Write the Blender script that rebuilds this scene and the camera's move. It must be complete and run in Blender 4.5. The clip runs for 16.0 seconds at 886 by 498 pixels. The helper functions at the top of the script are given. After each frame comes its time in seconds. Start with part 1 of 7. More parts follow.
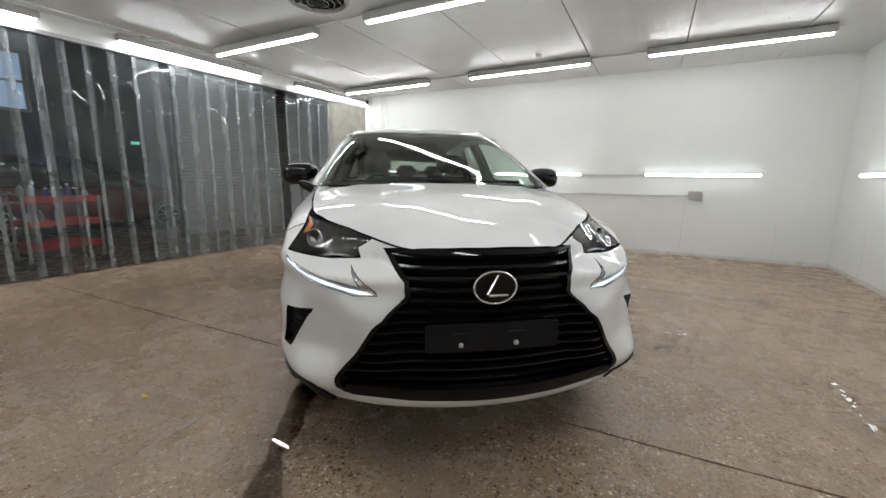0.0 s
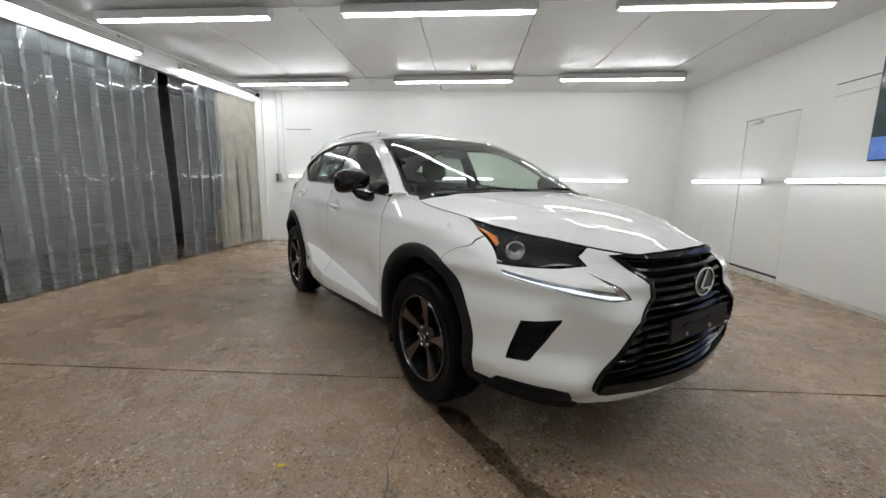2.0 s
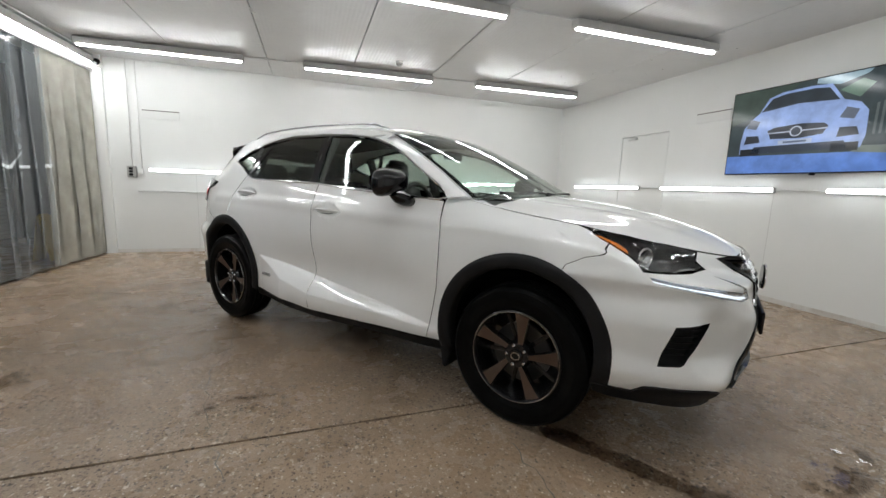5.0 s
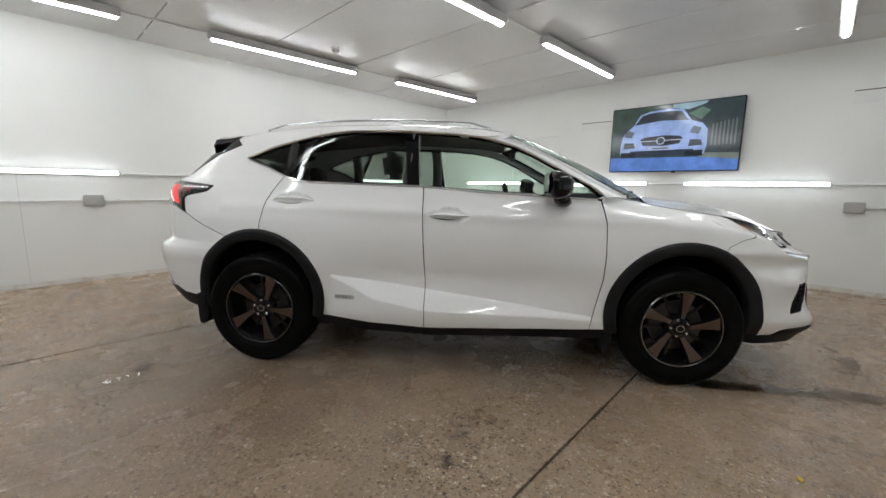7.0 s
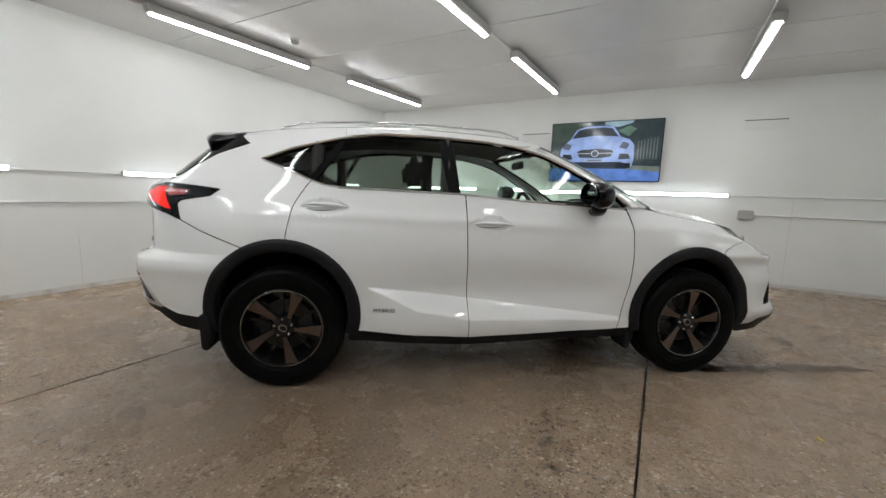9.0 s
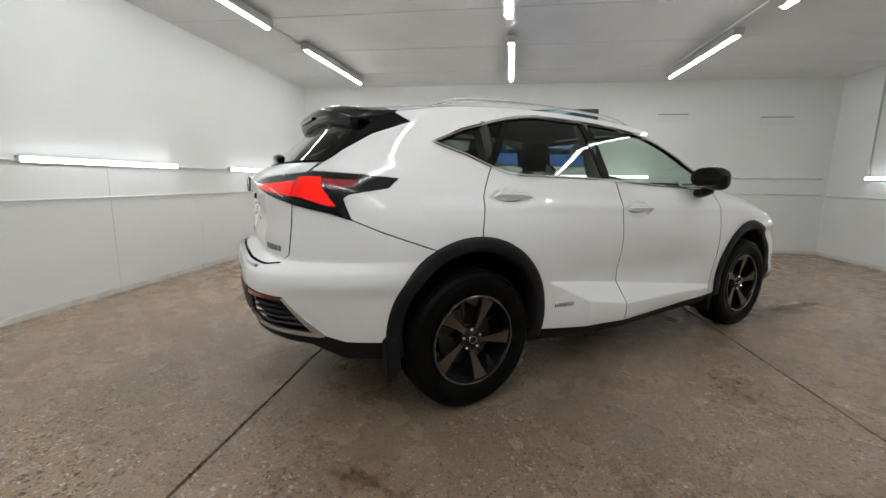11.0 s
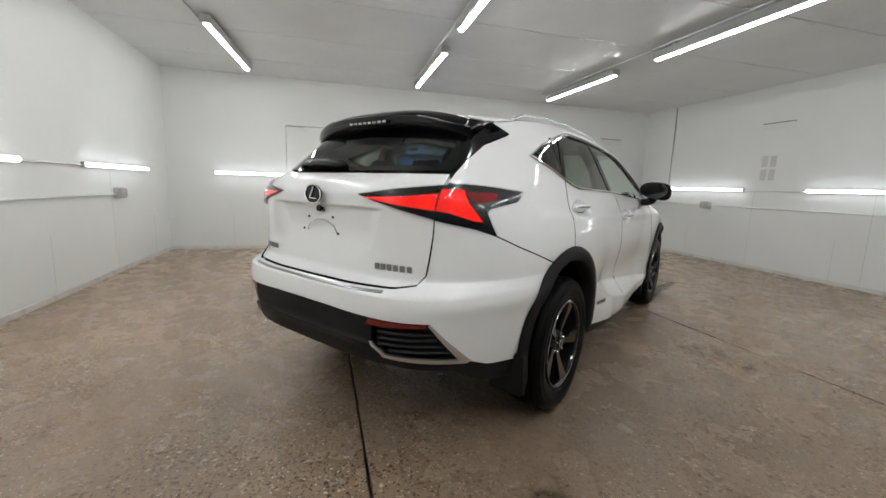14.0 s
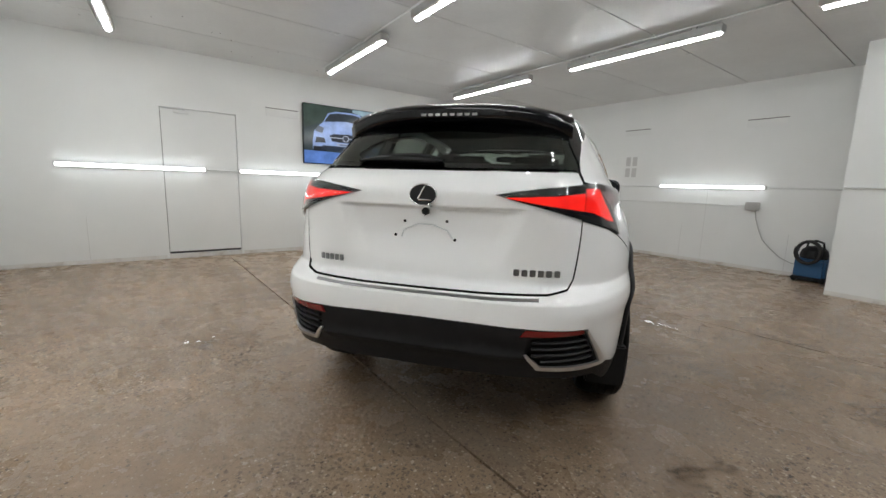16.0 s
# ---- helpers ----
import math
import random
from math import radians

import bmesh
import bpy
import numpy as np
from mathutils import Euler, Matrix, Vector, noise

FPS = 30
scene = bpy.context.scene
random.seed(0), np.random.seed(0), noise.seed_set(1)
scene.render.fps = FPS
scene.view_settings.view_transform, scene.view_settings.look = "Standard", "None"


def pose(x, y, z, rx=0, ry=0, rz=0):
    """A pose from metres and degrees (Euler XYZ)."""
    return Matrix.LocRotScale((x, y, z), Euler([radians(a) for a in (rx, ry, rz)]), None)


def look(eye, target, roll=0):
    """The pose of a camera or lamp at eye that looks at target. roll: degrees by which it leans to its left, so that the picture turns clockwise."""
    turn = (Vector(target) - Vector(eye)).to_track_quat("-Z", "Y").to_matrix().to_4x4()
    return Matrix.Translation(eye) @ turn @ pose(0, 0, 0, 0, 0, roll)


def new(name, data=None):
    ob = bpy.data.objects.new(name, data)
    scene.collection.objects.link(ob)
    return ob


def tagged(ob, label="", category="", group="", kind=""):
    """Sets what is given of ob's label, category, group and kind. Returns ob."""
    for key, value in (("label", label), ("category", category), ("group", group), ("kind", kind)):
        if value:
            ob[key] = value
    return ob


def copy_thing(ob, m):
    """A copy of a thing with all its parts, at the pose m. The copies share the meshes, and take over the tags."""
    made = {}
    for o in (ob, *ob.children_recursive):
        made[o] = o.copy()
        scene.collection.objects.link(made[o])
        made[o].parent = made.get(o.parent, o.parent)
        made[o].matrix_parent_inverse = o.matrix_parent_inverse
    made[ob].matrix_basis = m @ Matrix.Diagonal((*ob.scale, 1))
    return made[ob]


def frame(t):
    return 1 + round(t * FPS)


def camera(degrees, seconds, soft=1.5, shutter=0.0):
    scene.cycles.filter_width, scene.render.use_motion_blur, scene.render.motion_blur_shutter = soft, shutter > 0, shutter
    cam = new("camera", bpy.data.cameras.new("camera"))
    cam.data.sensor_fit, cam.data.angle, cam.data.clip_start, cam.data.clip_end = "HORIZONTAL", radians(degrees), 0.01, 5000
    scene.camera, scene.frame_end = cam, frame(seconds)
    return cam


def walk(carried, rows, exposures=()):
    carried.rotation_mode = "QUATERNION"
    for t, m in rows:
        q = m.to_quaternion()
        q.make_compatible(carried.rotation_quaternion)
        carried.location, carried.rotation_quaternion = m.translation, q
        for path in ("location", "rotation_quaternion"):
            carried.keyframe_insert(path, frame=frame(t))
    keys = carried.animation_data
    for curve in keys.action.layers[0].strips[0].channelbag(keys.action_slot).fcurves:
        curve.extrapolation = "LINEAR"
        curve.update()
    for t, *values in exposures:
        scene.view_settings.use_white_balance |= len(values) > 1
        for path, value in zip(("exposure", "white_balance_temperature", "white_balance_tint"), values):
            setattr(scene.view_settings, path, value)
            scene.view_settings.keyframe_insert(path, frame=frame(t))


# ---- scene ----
cam = camera(95.8, 16.0)
PATH = [
    (0, (1.632, 2.123, 1.183), (0.636, 3.822, 0.837), 0.8),
    (0.5, (1.265, 1.977, 1.187), (0.449, 3.769, 0.841), 1.3),
    (1, (0.821, 1.794, 1.184), (0.213, 3.668, 0.843), 1.4),
    (1.5, (0.398, 1.708, 1.169), (-0.011, 3.637, 0.836), 1.1),
    (2, (0.098, 1.588, 1.203), (-0.135, 3.547, 0.877), 0.9),
    (2.5, (-0.046, 1.505, 1.213), (-0.174, 3.477, 0.901), 0.7),
    (3, (-0.068, 1.485, 1.215), (-0.125, 3.461, 0.915), 0.8),
    (3.5, (-0.105, 1.5, 1.223), (-0.091, 3.479, 0.931), 1.2),
    (3.7, (-0.167, 1.53, 1.217), (-0.114, 3.508, 0.932), 1.5),
    (5.8, (-1.924, 2.281, 1.185), (-1.031, 4.042, 0.867), 1.6),
    (6, (-2.111, 2.382, 1.187), (-1.13, 4.097, 0.873), 1.4),
    (6.5, (-2.525, 2.681, 1.176), (-1.341, 4.263, 0.867), 1.1),
    (7, (-2.877, 2.958, 1.175), (-1.525, 4.401, 0.874), 0.9),
    (7.5, (-3.087, 3.214, 1.174), (-1.62, 4.542, 0.884), 1.0),
    (8, (-3.221, 3.345, 1.184), (-1.675, 4.581, 0.902), 1.3),
    (8.2, (-3.248, 3.384, 1.187), (-1.678, 4.59, 0.907), 1.5),
    (10.3, (-3.803, 4.649, 1.174), (-1.949, 5.334, 0.863), 1.6),
    (10.5, (-3.856, 4.868, 1.168), (-1.977, 5.472, 0.846), 1.5),
    (11, (-3.932, 5.448, 1.159), (-1.999, 5.838, 0.827), 0.8),
    (11.5, (-3.932, 5.972, 1.148), (-1.969, 6.129, 0.803), 0.6),
    (12, (-3.906, 6.378, 1.161), (-1.935, 6.346, 0.822), 0.5),
    (12.5, (-3.847, 6.63, 1.154), (-1.883, 6.438, 0.831), 0.7),
    (13, (-3.88, 6.727, 1.179), (-1.928, 6.425, 0.862), 1.1),
    (13.5, (-3.931, 6.78, 1.188), (-1.989, 6.414, 0.878), 1.5),
    (14, (-3.88, 6.778, 1.185), (-1.952, 6.344, 0.876), 1.9),
    (14.5, (-3.755, 6.791, 1.175), (-1.855, 6.252, 0.862), 2.2),
    (15, (-3.699, 7.051, 1.172), (-1.852, 6.354, 0.854), 2.3),
    (15.5, (-3.548, 7.433, 1.169), (-1.785, 6.545, 0.85), 2.1),
    (16, (-3.308, 7.767, 1.169), (-1.66, 6.677, 0.857), 1.8),
]
walk(cam, [(t, look(eye, target, roll)) for t, eye, target, roll in PATH])

# ---- world and exposure ----
world = bpy.data.worlds.new("world")
scene.world = world
world.use_nodes = True
world.node_tree.nodes["Background"].inputs[0].default_value = (0.55, 0.6, 0.65, 1)
world.node_tree.nodes["Background"].inputs[1].default_value = 0.02
scene.view_settings.exposure = 0.0

TUBE = 42.0        # strength of the light strips


# ---- materials ----
def mat(name, color=(0.8, 0.8, 0.8), rough=0.5, metal=0.0, coat=0.0, spec=0.5, ior=1.45):
    m = bpy.data.materials.new(name)
    m.use_nodes = True
    b = m.node_tree.nodes["Principled BSDF"]
    b.inputs["Base Color"].default_value = (*color, 1)
    b.inputs["Roughness"].default_value = rough
    b.inputs["Metallic"].default_value = metal
    b.inputs["Coat Weight"].default_value = coat
    b.inputs["Coat Roughness"].default_value = 0.03
    b.inputs["Specular IOR Level"].default_value = spec
    b.inputs["IOR"].default_value = ior
    return m


def nodes_of(m):
    return m.node_tree.nodes, m.node_tree.links, m.node_tree.nodes["Principled BSDF"]


def noise_tex(m, scale, detail=4.0, rough=0.55, vec=None):
    n, l, b = nodes_of(m)
    t = n.new("ShaderNodeTexNoise")
    t.inputs["Scale"].default_value, t.inputs["Detail"].default_value, t.inputs["Roughness"].default_value = scale, detail, rough
    if vec is None:
        vec = n.new("ShaderNodeTexCoord").outputs["Object"]
    l.new(vec, t.inputs["Vector"])
    return t


def ramp(m, src, stops):
    n, l, b = nodes_of(m)
    r = n.new("ShaderNodeValToRGB")
    while len(r.color_ramp.elements) < len(stops):
        r.color_ramp.elements.new(0.5)
    for e, (p, c) in zip(r.color_ramp.elements, stops):
        e.position, e.color = p, (*c, 1) if len(c) == 3 else c
    l.new(src, r.inputs[0])
    return r.outputs[0]


def mixcol(m, fac, a, b_, mode="MIX"):
    n, l, b = nodes_of(m)
    x = n.new("ShaderNodeMix")
    x.data_type, x.blend_type = "RGBA", mode
    for sock, v in ((x.inputs[0], fac), (x.inputs[6], a), (x.inputs[7], b_)):
        if isinstance(v, (int, float)):
            sock.default_value = v
        elif isinstance(v, tuple):
            sock.default_value = (*v, 1)
        else:
            l.new(v, sock)
    return x.outputs[2]


def bump(m, src, strength, dist):
    n, l, b = nodes_of(m)
    x = n.new("ShaderNodeBump")
    x.inputs["Strength"].default_value, x.inputs["Distance"].default_value = strength, dist
    l.new(src, x.inputs["Height"])
    l.new(x.outputs[0], b.inputs["Normal"])


def emit(name, color, strength):
    m = bpy.data.materials.new(name)
    m.use_nodes = True
    n, l = m.node_tree.nodes, m.node_tree.links
    e = n.new("ShaderNodeEmission")
    e.inputs[0].default_value, e.inputs[1].default_value = (*color, 1), strength
    l.new(e.outputs[0], n["Material Output"].inputs[0])
    return m


def grunge(m, a, b_, scale, lo=0.35, hi=0.65, rough=None, bumpy=0.0, fine=90):
    """Two scales of variation between the colours a and b_."""
    n, l, b = nodes_of(m)
    big = noise_tex(m, scale, 5)
    l.new(ramp(m, big.outputs[0], [(lo, a), (hi, b_)]), b.inputs["Base Color"])
    small = noise_tex(m, fine, 3)
    if rough:
        l.new(ramp(m, small.outputs[0], [(0.3, (rough[0],) * 3), (0.7, (rough[1],) * 3)]), b.inputs["Roughness"])
    if bumpy:
        bump(m, small.outputs[0], 0.4, bumpy)
    return m


WALL = grunge(mat("white wall panel"), (0.83, 0.84, 0.83), (0.78, 0.795, 0.785), 0.8, rough=(0.35, 0.5), bumpy=0.0006, fine=14)


def ribbed_ceiling():
    """Glossy white sheet steel with shallow pressed ribs, dusty in patches."""
    m = mat("white ceiling panel", (0.6, 0.6, 0.6), 0.3)
    n, l, b = nodes_of(m)
    co = n.new("ShaderNodeTexCoord").outputs["Object"]
    big, fine = noise_tex(m, 1.1, 5, vec=co), noise_tex(m, 24, 4, vec=co)
    c = ramp(m, big.outputs[0], [(0.3, (0.63, 0.635, 0.635)), (0.7, (0.71, 0.715, 0.715))])
    specks = ramp(m, fine.outputs[0], [(0.25, (0.96,) * 3), (0.55, (1,) * 3)])
    l.new(mixcol(m, 1.0, c, specks, "MULTIPLY"), b.inputs["Base Color"])
    b.inputs["Roughness"].default_value = 0.30
    w = n.new("ShaderNodeTexWave")
    w.bands_direction = "X"
    w.inputs["Scale"].default_value, w.inputs["Distortion"].default_value, w.inputs["Detail"].default_value = 7.0, 0.6, 1.0
    turn = n.new("ShaderNodeMapping")
    turn.inputs["Rotation"].default_value = (0, 0, math.radians(-3.1))
    l.new(co, turn.inputs["Vector"])
    l.new(turn.outputs[0], w.inputs["Vector"])
    h = n.new("ShaderNodeMath")
    h.operation = "MULTIPLY_ADD"
    l.new(noise_tex(m, 2.0, 3, vec=co).outputs[0], h.inputs[0])
    h.inputs[1].default_value = 3.0
    l.new(w.outputs[0], h.inputs[2])
    bump(m, h.outputs[0], 0.5, 0.0011)
    return m


CEIL = ribbed_ceiling()
JOINT = mat("dark joint", (0.12, 0.11, 0.10), 0.8)
PLASTIC_W = mat("white plastic", (0.78, 0.79, 0.78), 0.35)
PLASTIC_G = mat("grey plastic", (0.45, 0.45, 0.44), 0.45)
BLACK_P = mat("black plastic", (0.012, 0.012, 0.013), 0.45)
DARK = mat("dark rubber", (0.02, 0.02, 0.02), 0.6)
CHROME = mat("chrome", (0.85, 0.85, 0.86), 0.08, 1.0)
STEEL = mat("galvanised steel", (0.5, 0.5, 0.5), 0.4, 0.8)
GLOW = emit("light diffuser", (0.98, 1.0, 1.0), TUBE)
GLOW_W = emit("wall light diffuser", (0.95, 0.99, 1.0), TUBE * 0.19)
SEAM = mat("panel seam", (0.55, 0.55, 0.54), 0.7)
STAIN = mat("grey mark", (0.60, 0.60, 0.59), 0.7)
SCUFF = grunge(mat("scuffed white skirting"), (0.70, 0.69, 0.66), (0.50, 0.45, 0.40), 7, 0.5, 0.75, rough=(0.4, 0.6))
BLUE = mat("blue plastic", (0.03, 0.10, 0.22), 0.4)
PURPLE = mat("purple plastic", (0.12, 0.05, 0.25), 0.4)
YELLOW = mat("yellow plastic", (0.60, 0.42, 0.03), 0.5)
REDMETAL = mat("red enamel", (0.75, 0.05, 0.05), 0.35, 0, 0.3)
REDPAINT = mat("dark red paint", (0.16, 0.008, 0.012), 0.25, 0.2, 1.0)
SHUTTER = grunge(mat("grey shutter steel"), (0.48, 0.49, 0.50), (0.58, 0.59, 0.60), 2, rough=(0.4, 0.55))
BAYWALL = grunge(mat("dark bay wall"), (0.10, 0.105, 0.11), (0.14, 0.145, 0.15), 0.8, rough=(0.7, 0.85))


def aggregate():
    """Concrete worn down to its pebbles, dusty and damp by turns."""
    m = mat("worn aggregate concrete", (0.25, 0.2, 0.15), 0.45)
    n, l, b = nodes_of(m)
    pos = n.new("ShaderNodeNewGeometry").outputs["Position"]
    rag = n.new("ShaderNodeVectorMath")
    rag.operation = "MULTIPLY_ADD"
    l.new(noise_tex(m, 70, 3, vec=pos).outputs["Color"], rag.inputs[0])
    rag.inputs[1].default_value = (0.022, 0.022, 0)
    l.new(pos, rag.inputs[2])
    cols = []
    for scale, thr in ((40, 0.46), (85, 0.48)):
        v = n.new("ShaderNodeTexVoronoi")
        v.inputs["Scale"].default_value = scale
        l.new(rag.outputs[0], v.inputs["Vector"])
        stone = ramp(m, v.outputs["Distance"], [(thr - 0.16, (1,) * 3), (thr, (0,) * 3)])
        sep = n.new("ShaderNodeSeparateColor")
        l.new(v.outputs["Color"], sep.inputs[0])
        tone = ramp(m, sep.outputs[0], [(0.0, (0.010, 0.007, 0.006)), (0.28, (0.060, 0.040, 0.028)), (0.50, (0.20, 0.140, 0.092)), (0.84, (0.38, 0.29, 0.205)), (0.97, (0.70, 0.63, 0.53))])
        pick = ramp(m, sep.outputs[1], [(0.26, (0,) * 3), (0.30, (1,) * 3)])
        cols.append((mixcol(m, 1.0, stone, pick, "MULTIPLY"), tone, v))
    fine = noise_tex(m, 260, 3, vec=pos)
    cement = ramp(m, fine.outputs[0], [(0.3, (0.215, 0.155, 0.106)), (0.7, (0.37, 0.28, 0.198))])
    wear = noise_tex(m, 0.9, 6, 0.6, vec=pos)
    worn = ramp(m, wear.outputs[0], [(0.35, (0.12,) * 3), (0.65, (0.95,) * 3)])
    c = cement
    for mask, tone, v in cols:
        f = mixcol(m, 1.0, mask, worn, "MULTIPLY")
        c = mixcol(m, f, c, tone)
    # pale chips and dark pits of uneven outline
    for scale, lo, hi, tone, size in ((75, 0.89, 0.91, (0.64, 0.59, 0.50), 0.34), (66, 0.81, 0.83, (0.024, 0.017, 0.013), 0.31), (34, 0.92, 0.93, (0.05, 0.036, 0.027), 0.27)):
        v = n.new("ShaderNodeTexVoronoi")
        v.inputs["Scale"].default_value = scale
        off = n.new("ShaderNodeVectorMath")
        off.operation = "ADD"
        l.new(rag.outputs[0], off.inputs[0])
        off.inputs[1].default_value = (scale * 0.37, scale * 0.11, 0)
        l.new(off.outputs[0], v.inputs["Vector"])
        sep = n.new("ShaderNodeSeparateColor")
        l.new(v.outputs["Color"], sep.inputs[0])
        pick = ramp(m, sep.outputs[0], [(lo, (0,) * 3), (hi, (1,) * 3)])
        dot = ramp(m, v.outputs["Distance"], [(size - 0.08, (1,) * 3), (size, (0,) * 3)])
        c = mixcol(m, mixcol(m, 1.0, mixcol(m, 1.0, pick, dot, "MULTIPLY"), (0.88, 0.88, 0.88), "MULTIPLY"), c, tone)
    big = noise_tex(m, 0.55, 5, 0.6, vec=pos)
    dusty = ramp(m, big.outputs[0], [(0.25, (0.94, 0.91, 0.88)), (0.5, (1.25, 1.22, 1.18)), (0.75, (1.56, 1.52, 1.47))])
    c = mixcol(m, 1.0, c, dusty, "MULTIPLY")
    smear = noise_tex(m, 1.3, 7, 0.68, vec=pos)
    c = mixcol(m, ramp(m, smear.outputs[0], [(0.46, (0,) * 3), (0.72, (0.55,) * 3)]), c, (0.31, 0.265, 0.215))
    mid = noise_tex(m, 5.0, 5, 0.65, vec=pos)
    stain = ramp(m, mid.outputs[0], [(0.20, (0.86, 0.84, 0.83)), (0.5, (1,) * 3), (0.80, (1.10, 1.09, 1.08))])
    c = mixcol(m, 1.0, c, stain, "MULTIPLY")
    # darker patches beside and under the car and where it dripped: centre, half sizes
    wob = noise_tex(m, 1.6, 8, 0.7, vec=pos)
    darker = None
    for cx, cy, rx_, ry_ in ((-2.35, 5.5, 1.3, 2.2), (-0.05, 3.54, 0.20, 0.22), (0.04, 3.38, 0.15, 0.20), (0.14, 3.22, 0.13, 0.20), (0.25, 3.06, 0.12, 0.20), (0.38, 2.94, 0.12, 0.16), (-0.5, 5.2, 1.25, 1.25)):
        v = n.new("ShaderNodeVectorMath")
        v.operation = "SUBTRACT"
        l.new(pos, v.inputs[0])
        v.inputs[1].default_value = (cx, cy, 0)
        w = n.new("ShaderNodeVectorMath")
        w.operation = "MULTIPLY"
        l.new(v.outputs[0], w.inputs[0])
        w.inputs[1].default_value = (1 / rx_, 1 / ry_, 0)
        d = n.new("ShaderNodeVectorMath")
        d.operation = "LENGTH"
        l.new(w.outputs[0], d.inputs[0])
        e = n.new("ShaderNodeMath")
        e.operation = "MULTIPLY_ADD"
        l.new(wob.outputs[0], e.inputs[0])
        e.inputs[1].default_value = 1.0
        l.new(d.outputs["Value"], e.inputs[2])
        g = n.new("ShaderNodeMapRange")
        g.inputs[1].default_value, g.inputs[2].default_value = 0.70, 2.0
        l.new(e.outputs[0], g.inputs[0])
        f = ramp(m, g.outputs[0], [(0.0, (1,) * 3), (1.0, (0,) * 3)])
        darker = f if darker is None else mixcol(m, 1.0, darker, f, "LIGHTEN")
    c = mixcol(m, darker, c, mixcol(m, 1.0, c, (0.54, 0.52, 0.50), "MULTIPLY"))
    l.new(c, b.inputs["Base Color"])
    pool = ramp(m, noise_tex(m, 2.6, 4, 0.55, vec=pos).outputs[0], [(0.38, (0.34,) * 3), (0.66, (0.13,) * 3)])
    dry = mixcol(m, 0.5, ramp(m, big.outputs[0], [(0.25, (0.24,) * 3), (0.75, (0.36,) * 3)]), ramp(m, mid.outputs[0], [(0.30, (0.38,) * 3), (0.70, (0.10,) * 3)]))
    l.new(mixcol(m, darker, dry, pool), b.inputs["Roughness"])
    h = n.new("ShaderNodeMath")
    h.operation = "ADD"
    l.new(cols[0][2].outputs["Distance"], h.inputs[0])
    l.new(fine.outputs[0], h.inputs[1])
    h2 = n.new("ShaderNodeMath")
    h2.operation = "ADD"
    l.new(h.outputs[0], h2.inputs[0])
    l.new(mid.outputs[0], h2.inputs[1])
    bump(m, h2.outputs[0], 0.7, 0.0028)
    return m


FLOOR = aggregate()


# ---- mesh helpers ----
def mesh_ob(name, bm, material, parent=None, label="", smooth=False):
    me = bpy.data.meshes.new(name)
    bm.to_mesh(me)
    bm.free()
    for m in (material if isinstance(material, (list, tuple)) else [material]):
        me.materials.append(m)
    if smooth:
        for p in me.polygons:
            p.use_smooth = True
    ob = new(name, me)
    if parent is not None:
        ob.parent = parent
    if label:
        ob["label"] = label
    return ob


def part(name, bm, material, parent, label="", smooth=False):
    return mesh_ob(name, bm, material, parent, label, smooth)


def thing(name, label, category, m=None, group="", kind=""):
    ob = new(name)
    if m is not None:
        ob.matrix_world = m
    return tagged(ob, label, category, group, kind)


def add_box(bm, x0, x1, y0, y1, z0, z1, bev=0.0, m=None):
    r = bmesh.ops.create_cube(bm, size=1.0)
    vs = r["verts"]
    for v in vs:
        v.co = Vector(((x0 + x1) / 2 + v.co.x * (x1 - x0), (y0 + y1) / 2 + v.co.y * (y1 - y0), (z0 + z1) / 2 + v.co.z * (z1 - z0)))
    if bev:
        es = list({e for v in vs for e in v.link_edges})
        out = bmesh.ops.bevel(bm, geom=es, offset=bev, segments=2, affect="EDGES", clamp_overlap=True)
        vs = list({v for f in out["faces"] for v in f.verts} | {v for v in vs if v.is_valid})
    if m is not None:
        for v in vs:
            v.co = m @ v.co
    return bm


def box(x0, x1, y0, y1, z0, z1, bev=0.0, m=None):
    return add_box(bmesh.new(), x0, x1, y0, y1, z0, z1, bev, m)


def add_tube(bm, pts, r, n=8, closed=False, flat=None):
    """A tube along the points; r a radius or one per point; flat: scale across."""
    pts = [Vector(p) for p in pts]
    rings, up = [], None
    k = len(pts)
    for i, p in enumerate(pts):
        a = pts[(i - 1) % k] if closed or i else pts[i]
        c = pts[(i + 1) % k] if closed or i < k - 1 else pts[i]
        d = (c - a).normalized()
        if up is None:
            up = Vector((0, 0, 1)) if abs(d.z) < 0.9 else Vector((1, 0, 0))
        side = d.cross(up).normalized()
        up = side.cross(d).normalized()
        rr = r[i] if isinstance(r, (list, tuple)) else r
        f = flat or 1.0
        rings.append([bm.verts.new(p + side * rr * math.cos(2 * math.pi * j / n) + up * rr * f * math.sin(2 * math.pi * j / n)) for j in range(n)])
    for i in range(k if closed else k - 1):
        a, b = rings[i], rings[(i + 1) % k]
        for j in range(n):
            bm.faces.new((a[j], a[(j + 1) % n], b[(j + 1) % n], b[j]))
    if not closed:
        bm.faces.new(rings[0][::-1])
        bm.faces.new(rings[-1])
    return bm


def tube(pts, r, n=8, closed=False, flat=None):
    return add_tube(bmesh.new(), pts, r, n, closed, flat)


